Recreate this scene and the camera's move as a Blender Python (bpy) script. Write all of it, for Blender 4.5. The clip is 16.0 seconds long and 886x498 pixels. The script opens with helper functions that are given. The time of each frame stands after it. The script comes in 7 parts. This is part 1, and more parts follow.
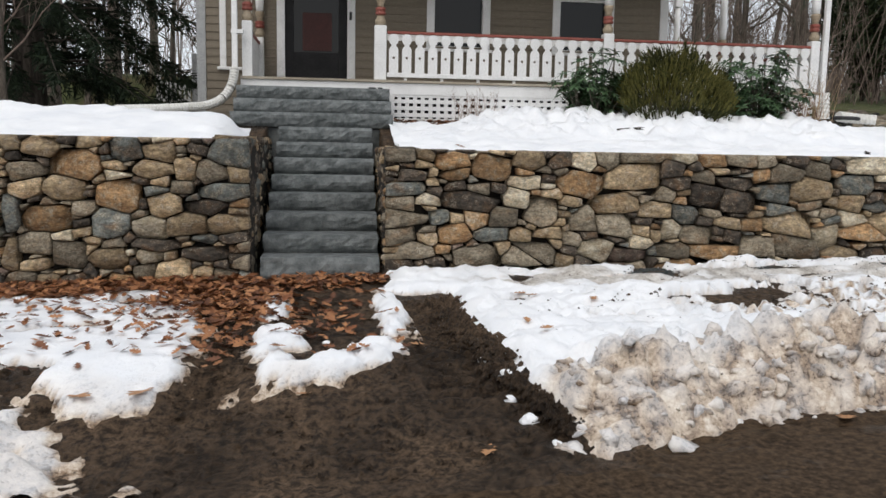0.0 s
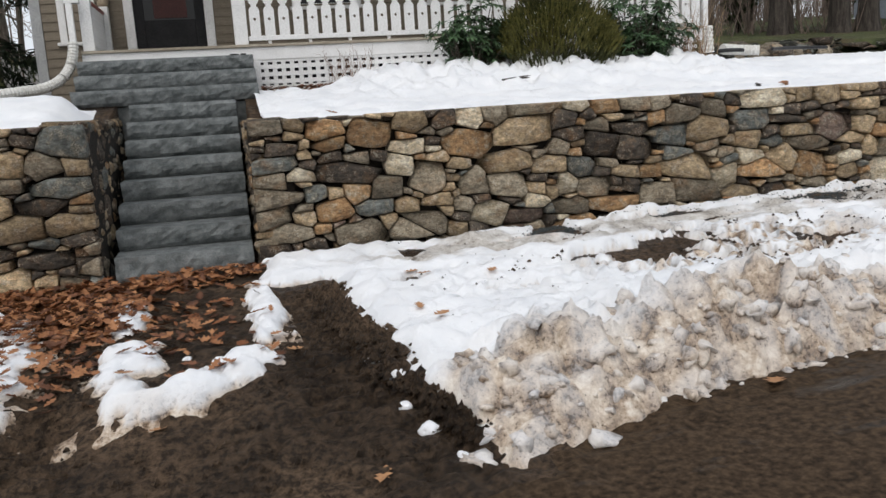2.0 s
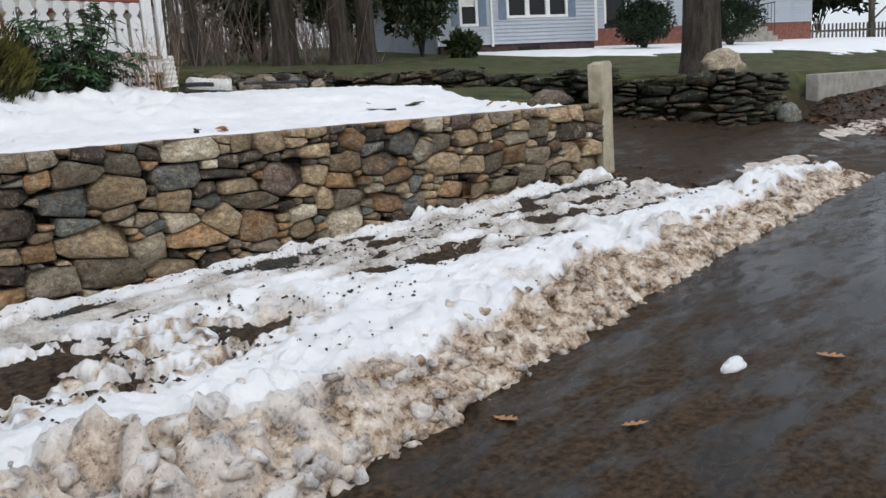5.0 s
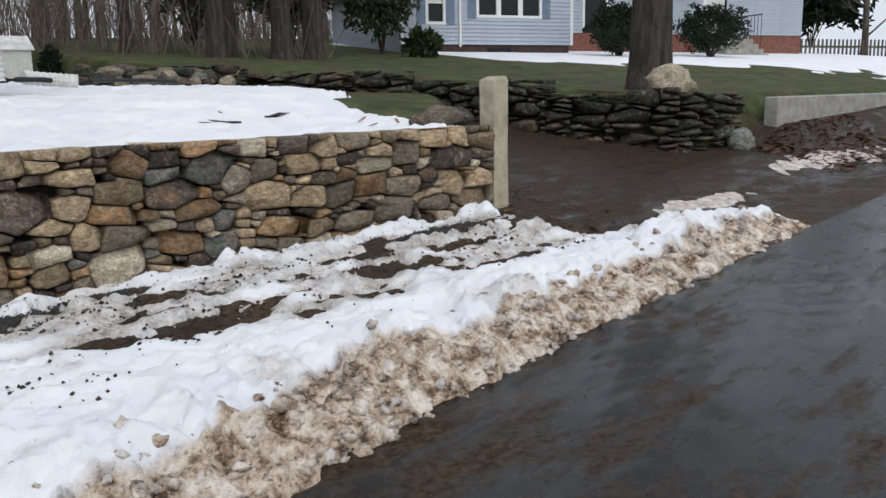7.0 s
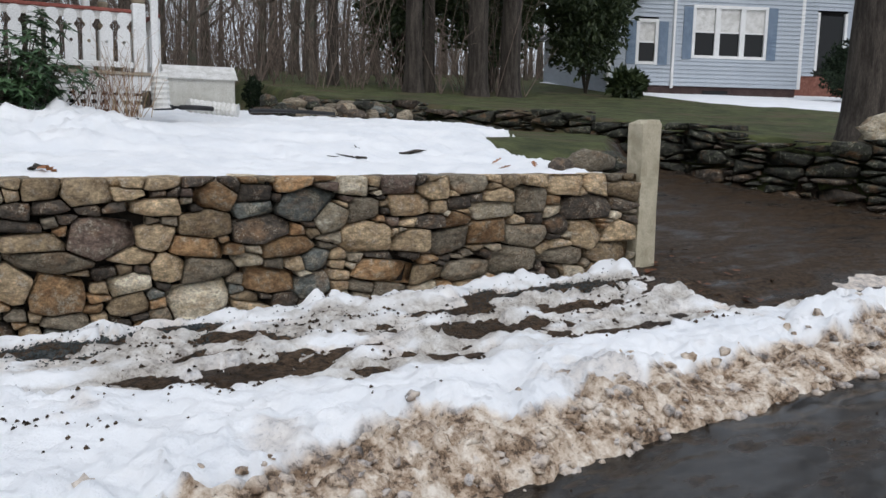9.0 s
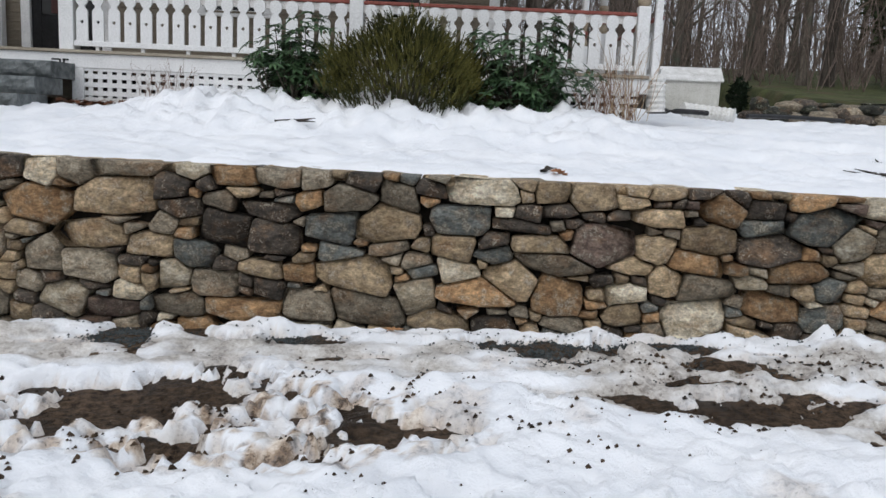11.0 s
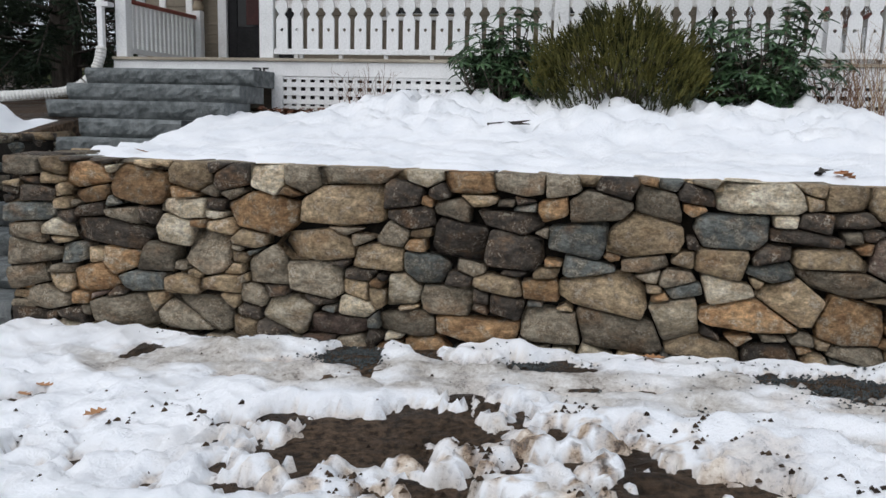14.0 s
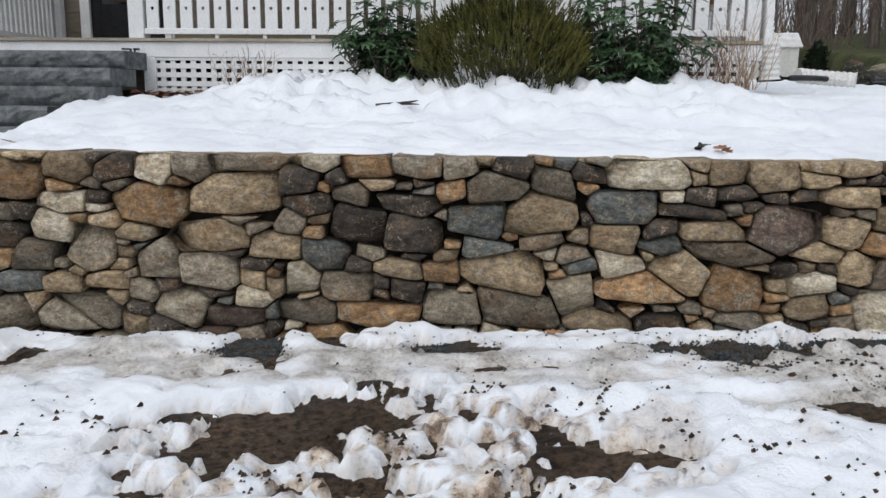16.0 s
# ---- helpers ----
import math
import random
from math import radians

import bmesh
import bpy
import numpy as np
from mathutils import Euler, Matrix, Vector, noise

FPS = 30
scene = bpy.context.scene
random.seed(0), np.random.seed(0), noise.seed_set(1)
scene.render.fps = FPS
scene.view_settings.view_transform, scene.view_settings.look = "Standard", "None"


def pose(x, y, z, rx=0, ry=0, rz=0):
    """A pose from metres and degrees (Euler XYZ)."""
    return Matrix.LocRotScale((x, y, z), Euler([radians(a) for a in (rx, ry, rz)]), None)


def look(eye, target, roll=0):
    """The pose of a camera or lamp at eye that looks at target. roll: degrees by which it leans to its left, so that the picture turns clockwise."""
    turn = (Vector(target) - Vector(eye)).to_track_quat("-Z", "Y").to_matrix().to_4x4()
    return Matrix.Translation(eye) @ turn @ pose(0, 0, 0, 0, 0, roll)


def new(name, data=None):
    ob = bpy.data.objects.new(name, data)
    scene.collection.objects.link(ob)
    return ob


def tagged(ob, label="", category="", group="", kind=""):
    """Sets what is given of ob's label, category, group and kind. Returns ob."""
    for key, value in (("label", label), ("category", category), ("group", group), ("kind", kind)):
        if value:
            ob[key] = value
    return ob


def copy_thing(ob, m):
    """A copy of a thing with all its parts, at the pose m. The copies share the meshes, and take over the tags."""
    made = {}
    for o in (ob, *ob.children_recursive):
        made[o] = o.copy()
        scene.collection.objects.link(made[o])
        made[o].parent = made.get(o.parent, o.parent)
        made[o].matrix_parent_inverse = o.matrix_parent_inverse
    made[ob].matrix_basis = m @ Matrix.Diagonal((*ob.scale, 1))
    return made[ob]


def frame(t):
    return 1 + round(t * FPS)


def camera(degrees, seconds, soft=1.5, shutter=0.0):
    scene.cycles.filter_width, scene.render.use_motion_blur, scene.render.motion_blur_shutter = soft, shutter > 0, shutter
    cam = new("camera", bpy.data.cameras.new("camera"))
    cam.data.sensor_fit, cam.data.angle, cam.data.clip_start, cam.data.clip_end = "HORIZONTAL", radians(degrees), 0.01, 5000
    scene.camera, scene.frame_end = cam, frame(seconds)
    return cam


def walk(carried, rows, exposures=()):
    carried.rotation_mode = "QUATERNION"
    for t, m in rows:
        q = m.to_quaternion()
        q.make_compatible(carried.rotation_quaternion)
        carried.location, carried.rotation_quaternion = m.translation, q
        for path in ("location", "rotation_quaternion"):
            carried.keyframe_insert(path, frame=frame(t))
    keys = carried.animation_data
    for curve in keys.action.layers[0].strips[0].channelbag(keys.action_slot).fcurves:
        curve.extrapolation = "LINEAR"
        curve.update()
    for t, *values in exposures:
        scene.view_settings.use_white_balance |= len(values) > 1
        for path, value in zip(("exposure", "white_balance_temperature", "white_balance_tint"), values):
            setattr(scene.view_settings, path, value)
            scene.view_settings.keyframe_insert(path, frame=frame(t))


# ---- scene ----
cam = camera(56.4, 16.0)
PATH = [
    (0, (0.113, -0.02, 1.952), (0.358, 1.95, 1.704), 1.1),
    (0.5, (0.065, 0.102, 1.965), (0.334, 2.066, 1.698), -0.7),
    (1, (0.153, 0.276, 1.963), (0.391, 2.242, 1.684), -2.3),
    (1.5, (0.307, 0.485, 1.991), (0.549, 2.446, 1.683), -3.3),
    (2, (0.384, 0.687, 1.978), (0.855, 2.6, 1.629), -3.5),
    (2.5, (0.456, 0.947, 2.024), (1.248, 2.744, 1.648), -3.8),
    (3, (0.724, 1.092, 2.014), (1.721, 2.78, 1.615), -6.2),
    (3.5, (1.107, 1.207, 2.076), (2.062, 2.929, 1.73), -6.0),
    (4, (1.437, 1.43, 2.061), (2.434, 3.134, 1.744), -4.3),
    (4.5, (1.825, 1.72, 2.102), (3.051, 3.259, 1.745), -3.6),
    (5, (2.334, 1.782, 2.095), (3.693, 3.206, 1.738), -3.8),
    (5.2, (2.575, 1.797, 2.133), (3.938, 3.219, 1.788), -3.8),
    (7.3, (4.804, 1.912, 2.248), (6.164, 3.323, 1.851), -0.5),
    (7.5, (5.01, 1.908, 2.248), (6.364, 3.317, 1.824), -0.1),
    (8, (5.455, 1.836, 2.226), (6.707, 3.349, 1.85), -0.9),
    (8.5, (5.725, 1.859, 2.253), (6.831, 3.498, 1.953), -0.4),
    (9, (5.621, 1.933, 2.271), (6.579, 3.666, 1.99), 1.2),
    (9.5, (5.496, 2.023, 2.294), (6.235, 3.862, 2.022), 2.2),
    (10, (5.422, 2.15, 2.34), (5.853, 4.084, 2.07), 2.1),
    (10.2, (5.427, 2.211, 2.341), (5.7, 4.175, 2.081), 1.8),
    (12.3, (5.114, 2.453, 2.285), (4.93, 4.397, 1.854), 2.8),
    (12.5, (5.071, 2.465, 2.283), (4.856, 4.407, 1.857), 2.8),
    (13, (4.917, 2.533, 2.251), (4.525, 4.457, 1.87), 3.2),
    (13.5, (4.791, 2.802, 2.238), (4.297, 4.712, 1.913), 1.7),
    (14, (4.657, 2.901, 2.244), (4.252, 4.834, 1.929), 1.4),
    (14.5, (4.513, 2.969, 2.282), (4.398, 4.936, 1.939), 1.0),
    (15, (4.511, 2.943, 2.292), (4.617, 4.907, 1.931), 0.3),
    (15.5, (4.616, 2.901, 2.286), (4.738, 4.865, 1.923), -0.3),
    (16, (4.537, 2.916, 2.281), (4.42, 4.879, 1.915), 0.5),
]
walk(cam, [(t, look(eye, target, roll)) for t, eye, target, roll in PATH],
     [(0.0, 0.04, 6500, 10), (2.5, -0.06, 6450, 10), (5.0, -0.1, 6250, 10), (7.5, -0.12, 6150, 10), (10.0, -0.12, 6150, 10),
      (13.0, -0.12, 6150, 10), (14.5, -0.06, 6150, 10), (16.0, -0.06, 6150, 10)])

# ---- light ----
world = bpy.data.worlds.new("sky")
scene.world = world
world.use_nodes = True
wn, wl = world.node_tree.nodes, world.node_tree.links
sky = wn.new("ShaderNodeTexSky")
sky.sky_type = "NISHITA"
sky.sun_disc = False
sky.sun_elevation, sky.sun_rotation = radians(38), radians(200)
sky.air_density, sky.dust_density, sky.ozone_density = 1.0, 4.0, 1.0
# an overcast sky: most of the blue is veiled by even white cloud
veil = wn.new("ShaderNodeMix")
veil.data_type = "RGBA"
veil.inputs[0].default_value = 0.78
veil.inputs[7].default_value = (9.2, 9.6, 10.2, 1)
wl.new(sky.outputs[0], veil.inputs[6])
wl.new(veil.outputs[2], wn["Background"].inputs[0])
wn["Background"].inputs[1].default_value = 0.105
sun = new("sun", bpy.data.lights.new("sun", "SUN"))
sun.data.energy, sun.data.angle, sun.data.color = 0.9, radians(40), (1.0, 0.96, 0.9)
sun.matrix_world = look((0, 0, 20), (6, 14, 0))


# ---- materials ----
def node_mat(name):
    m = bpy.data.materials.new(name)
    m.use_nodes = True
    return m, m.node_tree.nodes, m.node_tree.links, m.node_tree.nodes["Principled BSDF"]


def ramp(n, l, src, stops):
    r = n.new("ShaderNodeValToRGB")
    e = r.color_ramp.elements
    while len(e) < len(stops):
        e.new(0.5)
    for el, (p, c) in zip(e, stops):
        el.position, el.color = p, (*c, 1) if len(c) == 3 else c
    l.new(src, r.inputs[0])
    return r.outputs[0]


def noise_tex(n, l, scale, detail=6, rough=0.6, vec=None, stretch=None, object_space=True):
    t = n.new("ShaderNodeTexNoise")
    t.inputs["Scale"].default_value, t.inputs["Detail"].default_value, t.inputs["Roughness"].default_value = scale, detail, rough
    if vec is None:
        c = n.new("ShaderNodeTexCoord")
        vec = c.outputs["Object"]
    if stretch:
        mp = n.new("ShaderNodeMapping")
        mp.inputs["Scale"].default_value = stretch
        l.new(vec, mp.inputs[0])
        vec = mp.outputs[0]
    l.new(vec, t.inputs["Vector"])
    return t.outputs[0]


def mixc(n, l, fac, a, b, mode="MIX"):
    m = n.new("ShaderNodeMix")
    m.data_type, m.blend_type = "RGBA", mode
    for sock, v in ((0, fac), (6, a), (7, b)):
        if isinstance(v, (int, float)):
            m.inputs[sock].default_value = v
        elif isinstance(v, tuple):
            m.inputs[sock].default_value = (*v, 1)
        else:
            l.new(v, m.inputs[sock])
    return m.outputs[2]


def math_node(n, l, op, a, b=0.0):
    m = n.new("ShaderNodeMath")
    m.operation = op
    for i, v in enumerate((a, b)):
        if isinstance(v, (int, float)):
            m.inputs[i].default_value = v
        else:
            l.new(v, m.inputs[i])
    return m.outputs[0]


def bump(n, l, bs, height, strength=0.5, distance=0.01, after=None):
    b = n.new("ShaderNodeBump")
    b.inputs["Strength"].default_value, b.inputs["Distance"].default_value = strength, distance
    l.new(height, b.inputs["Height"])
    if after is not None:
        l.new(after, b.inputs["Normal"])
    l.new(b.outputs[0], bs.inputs["Normal"])
    return b.outputs[0]


def rough_mat(name, dark, light, scale=8.0, fine=80.0, rough=0.85, bumps=0.4, dist=0.008, stretch=None, tint=0.0, spec=0.3, third=None):
    """Two scales of mottling between two colours, with a fine relief; tint varies it from object to object."""
    m, n, l, bs = node_mat(name)
    a = noise_tex(n, l, scale, 5, 0.6, stretch=stretch)
    b = noise_tex(n, l, fine, 4, 0.7, stretch=stretch)
    stops = [(0.36, dark), (0.64, light)]
    col = ramp(n, l, a, stops)
    if third:
        c = noise_tex(n, l, scale * 0.45, 3, 0.5)
        col = mixc(n, l, ramp(n, l, c, [(0.52, (0, 0, 0)), (0.66, (1, 1, 1))]), col, third)
    col = mixc(n, l, 0.6, col, ramp(n, l, b, [(0.33, (0.2, 0.2, 0.2)), (0.67, (0.85, 0.85, 0.85))]), "OVERLAY")
    if tint:
        oi = n.new("ShaderNodeObjectInfo")
        v = n.new("ShaderNodeHueSaturation")
        val = math_node(n, l, "ADD", math_node(n, l, "MULTIPLY", oi.outputs["Random"], 2 * tint), 1 - tint)
        l.new(val, v.inputs["Value"])
        l.new(col, v.inputs["Color"])
        col = v.outputs[0]
    l.new(col, bs.inputs["Base Color"])
    bs.inputs["Roughness"].default_value = rough
    bs.inputs["Specular IOR Level"].default_value = spec
    h = math_node(n, l, "ADD", a, math_node(n, l, "MULTIPLY", b, 0.5))
    bump(n, l, bs, h, bumps, dist)
    return m


def stone_mat(name, dark, light, stain):
    """Fieldstone: mottled, streaked, with pale lichen specks and rusty stains, and no two stones alike."""
    m, n, l, bs = node_mat(name)
    geo = n.new("ShaderNodeNewGeometry")
    oi = n.new("ShaderNodeObjectInfo")
    add = n.new("ShaderNodeVectorMath")
    add.operation = "MULTIPLY_ADD"
    comb = n.new("ShaderNodeCombineXYZ")
    for i in range(3):
        l.new(math_node(n, l, "MULTIPLY", oi.outputs["Random"], 7.3 + 11 * i), comb.inputs[i])
    one = n.new("ShaderNodeCombineXYZ")
    for i in range(3):
        one.inputs[i].default_value = 1
    l.new(geo.outputs["Position"], add.inputs[0])
    l.new(one.outputs[0], add.inputs[1])
    l.new(comb.outputs[0], add.inputs[2])
    vec = add.outputs[0]
    a = noise_tex(n, l, 6, 5, 0.65, vec, (1, 1, 2.2))
    b = noise_tex(n, l, 70, 4, 0.75, vec)
    c = noise_tex(n, l, 14, 4, 0.6, vec)
    d = noise_tex(n, l, 230, 2, 0.6, vec)
    col = ramp(n, l, a, [(0.36, dark), (0.62, light)])
    col = mixc(n, l, math_node(n, l, "MULTIPLY", ramp(n, l, c, [(0.47, (0, 0, 0)), (0.60, (1, 1, 1))]), 0.8), col, stain)
    # iron stains that bleed over part of a stone
    rust = noise_tex(n, l, 4.2, 4, 0.6, vec, (1, 1, 1.4))
    col = mixc(n, l, math_node(n, l, "MULTIPLY", ramp(n, l, rust, [(0.54, (0, 0, 0)), (0.68, (1, 1, 1))]), 0.45), col, (0.23, 0.125, 0.055))
    col = mixc(n, l, 0.34, col, ramp(n, l, b, [(0.33, (0.12, 0.12, 0.12)), (0.66, (0.95, 0.95, 0.95))]), "OVERLAY")
    e = noise_tex(n, l, 22, 5, 0.7, vec, (1, 1, 1.7))
    col = mixc(n, l, 0.6, col, ramp(n, l, e, [(0.36, (0.18, 0.18, 0.18)), (0.64, (0.88, 0.88, 0.88))]), "OVERLAY")
    col = mixc(n, l, math_node(n, l, "MULTIPLY", ramp(n, l, math_node(n, l, "MULTIPLY", b, c), [(0.30, (0, 0, 0)), (0.36, (1, 1, 1))]), 0.5), col, (0.48, 0.45, 0.37))
    hs = n.new("ShaderNodeHueSaturation")
    l.new(math_node(n, l, "ADD", math_node(n, l, "MULTIPLY", oi.outputs["Random"], 1.0), 0.69), hs.inputs["Value"])
    hs.inputs["Saturation"].default_value = 0.98
    l.new(col, hs.inputs["Color"])
    l.new(hs.outputs[0], bs.inputs["Base Color"])
    bs.inputs["Roughness"].default_value = 0.82
    bs.inputs["Specular IOR Level"].default_value = 0.3
    h = math_node(n, l, "ADD", math_node(n, l, "ADD", a, c), math_node(n, l, "ADD", math_node(n, l, "MULTIPLY", b, 0.6), math_node(n, l, "MULTIPLY", d, 0.15)))
    bump(n, l, bs, h, 1.0, 0.035)
    return m


STONES = {
    "t": stone_mat("tan_fieldstone", (0.21, 0.150, 0.085), (0.44, 0.335, 0.205), (0.27, 0.20, 0.13)),
    "g": stone_mat("grey_fieldstone", (0.135, 0.112, 0.080), (0.27, 0.232, 0.172), (0.19, 0.145, 0.095)),
    "b": stone_mat("blue_grey_fieldstone", (0.085, 0.092, 0.085), (0.19, 0.20, 0.183), (0.16, 0.142, 0.108)),
    "r": stone_mat("rusty_fieldstone", (0.18, 0.098, 0.045), (0.38, 0.235, 0.115), (0.28, 0.20, 0.12)),
    "d": stone_mat("dark_fieldstone", (0.034, 0.029, 0.024), (0.092, 0.076, 0.060), (0.085, 0.056, 0.035)),
    "w": stone_mat("pale_fieldstone", (0.30, 0.255, 0.18), (0.55, 0.49, 0.38), (0.38, 0.30, 0.19)),
    "p": stone_mat("wine_fieldstone", (0.095, 0.064, 0.050), (0.20, 0.145, 0.115), (0.15, 0.118, 0.090)),
    "k": stone_mat("mossy_dark_stone", (0.014, 0.0145, 0.012), (0.058, 0.057, 0.046), (0.03, 0.036, 0.017)),
}
M_EARTH_CORE = rough_mat("dark_earth_fill", (0.012, 0.010, 0.008), (0.03, 0.024, 0.018), 12, 90)
M_GRANITE = rough_mat("split_granite", (0.088, 0.098, 0.098), (0.20, 0.213, 0.212), 9, 120, 0.8, 0.9, 0.012, tint=0.1)
M_PILLAR = rough_mat("buff_granite", (0.35, 0.31, 0.22), (0.51, 0.46, 0.345), 7, 140, 0.85, 0.7, 0.012)
M_CONCRETE = rough_mat("old_concrete", (0.26, 0.25, 0.22), (0.40, 0.39, 0.35), 4, 90, 0.9, 0.4)
M_WHITE = rough_mat("white_paint", (0.70, 0.70, 0.69), (0.80, 0.80, 0.79), 3, 60, 0.5, 0.12, 0.003)
M_WHITE_OLD = rough_mat("weathered_white_paint", (0.52, 0.51, 0.48), (0.74, 0.73, 0.71), 5, 70, 0.6, 0.2, 0.003)
M_RED = rough_mat("barn_red_paint", (0.20, 0.055, 0.04), (0.27, 0.085, 0.065), 6, 70, 0.5, 0.1, 0.002)
M_TAN_PAINT = rough_mat("tan_paint", (0.27, 0.215, 0.15), (0.34, 0.28, 0.20), 6, 70, 0.5, 0.1, 0.002)
M_SIDING = rough_mat("taupe_clapboard", (0.155, 0.13, 0.095), (0.19, 0.16, 0.12), 2, 60, 0.6, 0.2, 0.003, stretch=(0.4, 1, 6), tint=0.05)
M_GREY_TRIM = rough_mat("grey_paint", (0.30, 0.31, 0.31), (0.38, 0.39, 0.39), 5, 70, 0.55, 0.1, 0.002)
M_DECK = rough_mat("deck_edge_wood", (0.24, 0.20, 0.15), (0.40, 0.36, 0.29), 5, 60, 0.8, 0.3, 0.004, stretch=(0.3, 1, 5))
# near-black that stands for unlit space behind lattice, walls and shed doorway
M_DARK = rough_mat("unlit_interior_black", (0.010, 0.010, 0.011), (0.02, 0.019, 0.019), 3, 40, 0.8, 0.05)
M_DOOR = rough_mat("black_door", (0.012, 0.012, 0.013), (0.02, 0.02, 0.021), 4, 50, 0.5, 0.05, spec=0.15)
M_RED_DOOR = rough_mat("red_inner_door", (0.045, 0.012, 0.010), (0.06, 0.017, 0.014), 4, 50, 0.5, 0.05)
M_IRON = rough_mat("black_iron", (0.012, 0.012, 0.012), (0.03, 0.03, 0.03), 6, 80, 0.5, 0.2)
M_PIPE = rough_mat("white_plastic", (0.60, 0.59, 0.55), (0.72, 0.71, 0.68), 4, 60, 0.45, 0.1)
M_BLACKPIPE = rough_mat("black_plastic", (0.012, 0.012, 0.013), (0.03, 0.03, 0.032), 4, 60, 0.45, 0.1)
M_VINYL = rough_mat("pale_blue_vinyl", (0.37, 0.41, 0.46), (0.43, 0.47, 0.52), 2, 50, 0.5, 0.08, stretch=(0.4, 1, 5), tint=0.03)
M_SHUTTER = rough_mat("slate_blue_paint", (0.14, 0.19, 0.26), (0.19, 0.245, 0.32), 5, 60, 0.55, 0.1)
M_FOUND = rough_mat("maroon_foundation", (0.045, 0.028, 0.026), (0.075, 0.05, 0.046), 4, 60, 0.85, 0.3)
M_BRICK = rough_mat("brick_red", (0.15, 0.06, 0.045), (0.24, 0.11, 0.08), 8, 80, 0.85, 0.3)
M_SHED = rough_mat("cream_metal", (0.50, 0.49, 0.44), (0.62, 0.61, 0.56), 3, 50, 0.5, 0.1)
M_SHINGLE = rough_mat("grey_shingle", (0.09, 0.09, 0.09), (0.16, 0.16, 0.155), 5, 80, 0.9, 0.4)
M_BARK = rough_mat("grey_brown_bark", (0.065, 0.053, 0.043), (0.16, 0.135, 0.11), 5, 40, 0.95, 0.9, 0.03, stretch=(3, 3, 0.5), third=(0.09, 0.10, 0.075))
M_BARK_DARK = rough_mat("dark_bark", (0.030, 0.025, 0.021), (0.085, 0.072, 0.06), 4, 30, 0.95, 0.9, 0.03, stretch=(3, 3, 0.45))
M_TWIG = rough_mat("brown_twigs", (0.12, 0.092, 0.075), (0.23, 0.18, 0.15), 4, 30, 0.95, 0.3)
M_REDTWIG = rough_mat("reddish_twigs", (0.13, 0.07, 0.045), (0.24, 0.14, 0.09), 4, 40, 0.9, 0.2)
M_DRYGRASS = rough_mat("dry_stalks", (0.28, 0.19, 0.11), (0.42, 0.31, 0.20), 4, 40, 0.9, 0.2)


def leaf_mat(name, dark, light, rough=0.45, spec=0.5):
    m, n, l, bs = node_mat(name)
    g = n.new("ShaderNodeNewGeometry")
    col = ramp(n, l, g.outputs["Random Per Island"], [(0.0, dark), (1.0, light)])
    b = noise_tex(n, l, 40, 3, 0.6)
    col = mixc(n, l, 0.4, col, ramp(n, l, b, [(0.3, (0.3, 0.3, 0.3)), (0.75, (0.85, 0.85, 0.85))]), "OVERLAY")
    l.new(col, bs.inputs["Base Color"])
    bs.inputs["Roughness"].default_value = rough
    bs.inputs["Specular IOR Level"].default_value = spec
    return m


M_RHODO = leaf_mat("rhododendron_leaf", (0.024, 0.055, 0.022), (0.085, 0.15, 0.065), 0.4, 0.5)
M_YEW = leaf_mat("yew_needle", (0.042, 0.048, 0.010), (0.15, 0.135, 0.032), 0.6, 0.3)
# darker copy of the yew green: paints shade into inner and low needles
M_YEW_SHADE = leaf_mat("yew_shaded_needle", (0.02, 0.026, 0.008), (0.06, 0.06, 0.02), 0.7, 0.2)
M_SPRUCE = leaf_mat("spruce_needle", (0.008, 0.016, 0.009), (0.03, 0.045, 0.024), 0.7, 0.2)
M_HOLLY = leaf_mat("dark_evergreen", (0.016, 0.030, 0.013), (0.06, 0.08, 0.032), 0.5, 0.4)
M_LEAF = leaf_mat("fallen_oak_leaf", (0.17, 0.06, 0.022), (0.40, 0.19, 0.085), 0.6, 0.3)
M_LEAF_PALE = leaf_mat("pale_oak_leaf", (0.33, 0.16, 0.075), (0.42, 0.23, 0.11), 0.6, 0.3)
M_LEAF_DARK = leaf_mat("wet_dead_leaf", (0.06, 0.025, 0.013), (0.17, 0.07, 0.034), 0.6, 0.3)
M_GRASS = leaf_mat("winter_grass", (0.035, 0.045, 0.012), (0.085, 0.10, 0.03), 0.7, 0.2)


def mud_mat():
    m, n, l, bs = node_mat("wet_mud")
    a, b, c = noise_tex(n, l, 1.3, 5, 0.6), noise_tex(n, l, 22, 6, 0.7), noise_tex(n, l, 130, 3, 0.7)
    col = ramp(n, l, a, [(0.36, (0.033, 0.021, 0.0125)), (0.64, (0.115, 0.076, 0.047))])
    col = mixc(n, l, 0.8, col, ramp(n, l, b, [(0.40, (0.10, 0.10, 0.10)), (0.60, (0.90, 0.90, 0.90))]), "OVERLAY")
    l.new(col, bs.inputs["Base Color"])
    l.new(ramp(n, l, a, [(0.38, (0.33, 0.33, 0.33)), (0.58, (0.8, 0.8, 0.8))]), bs.inputs["Roughness"])
    bs.inputs["Specular IOR Level"].default_value = 0.22
    bump(n, l, bs, math_node(n, l, "ADD", b, math_node(n, l, "MULTIPLY", c, 0.3)), 1.0, 0.06)
    return m


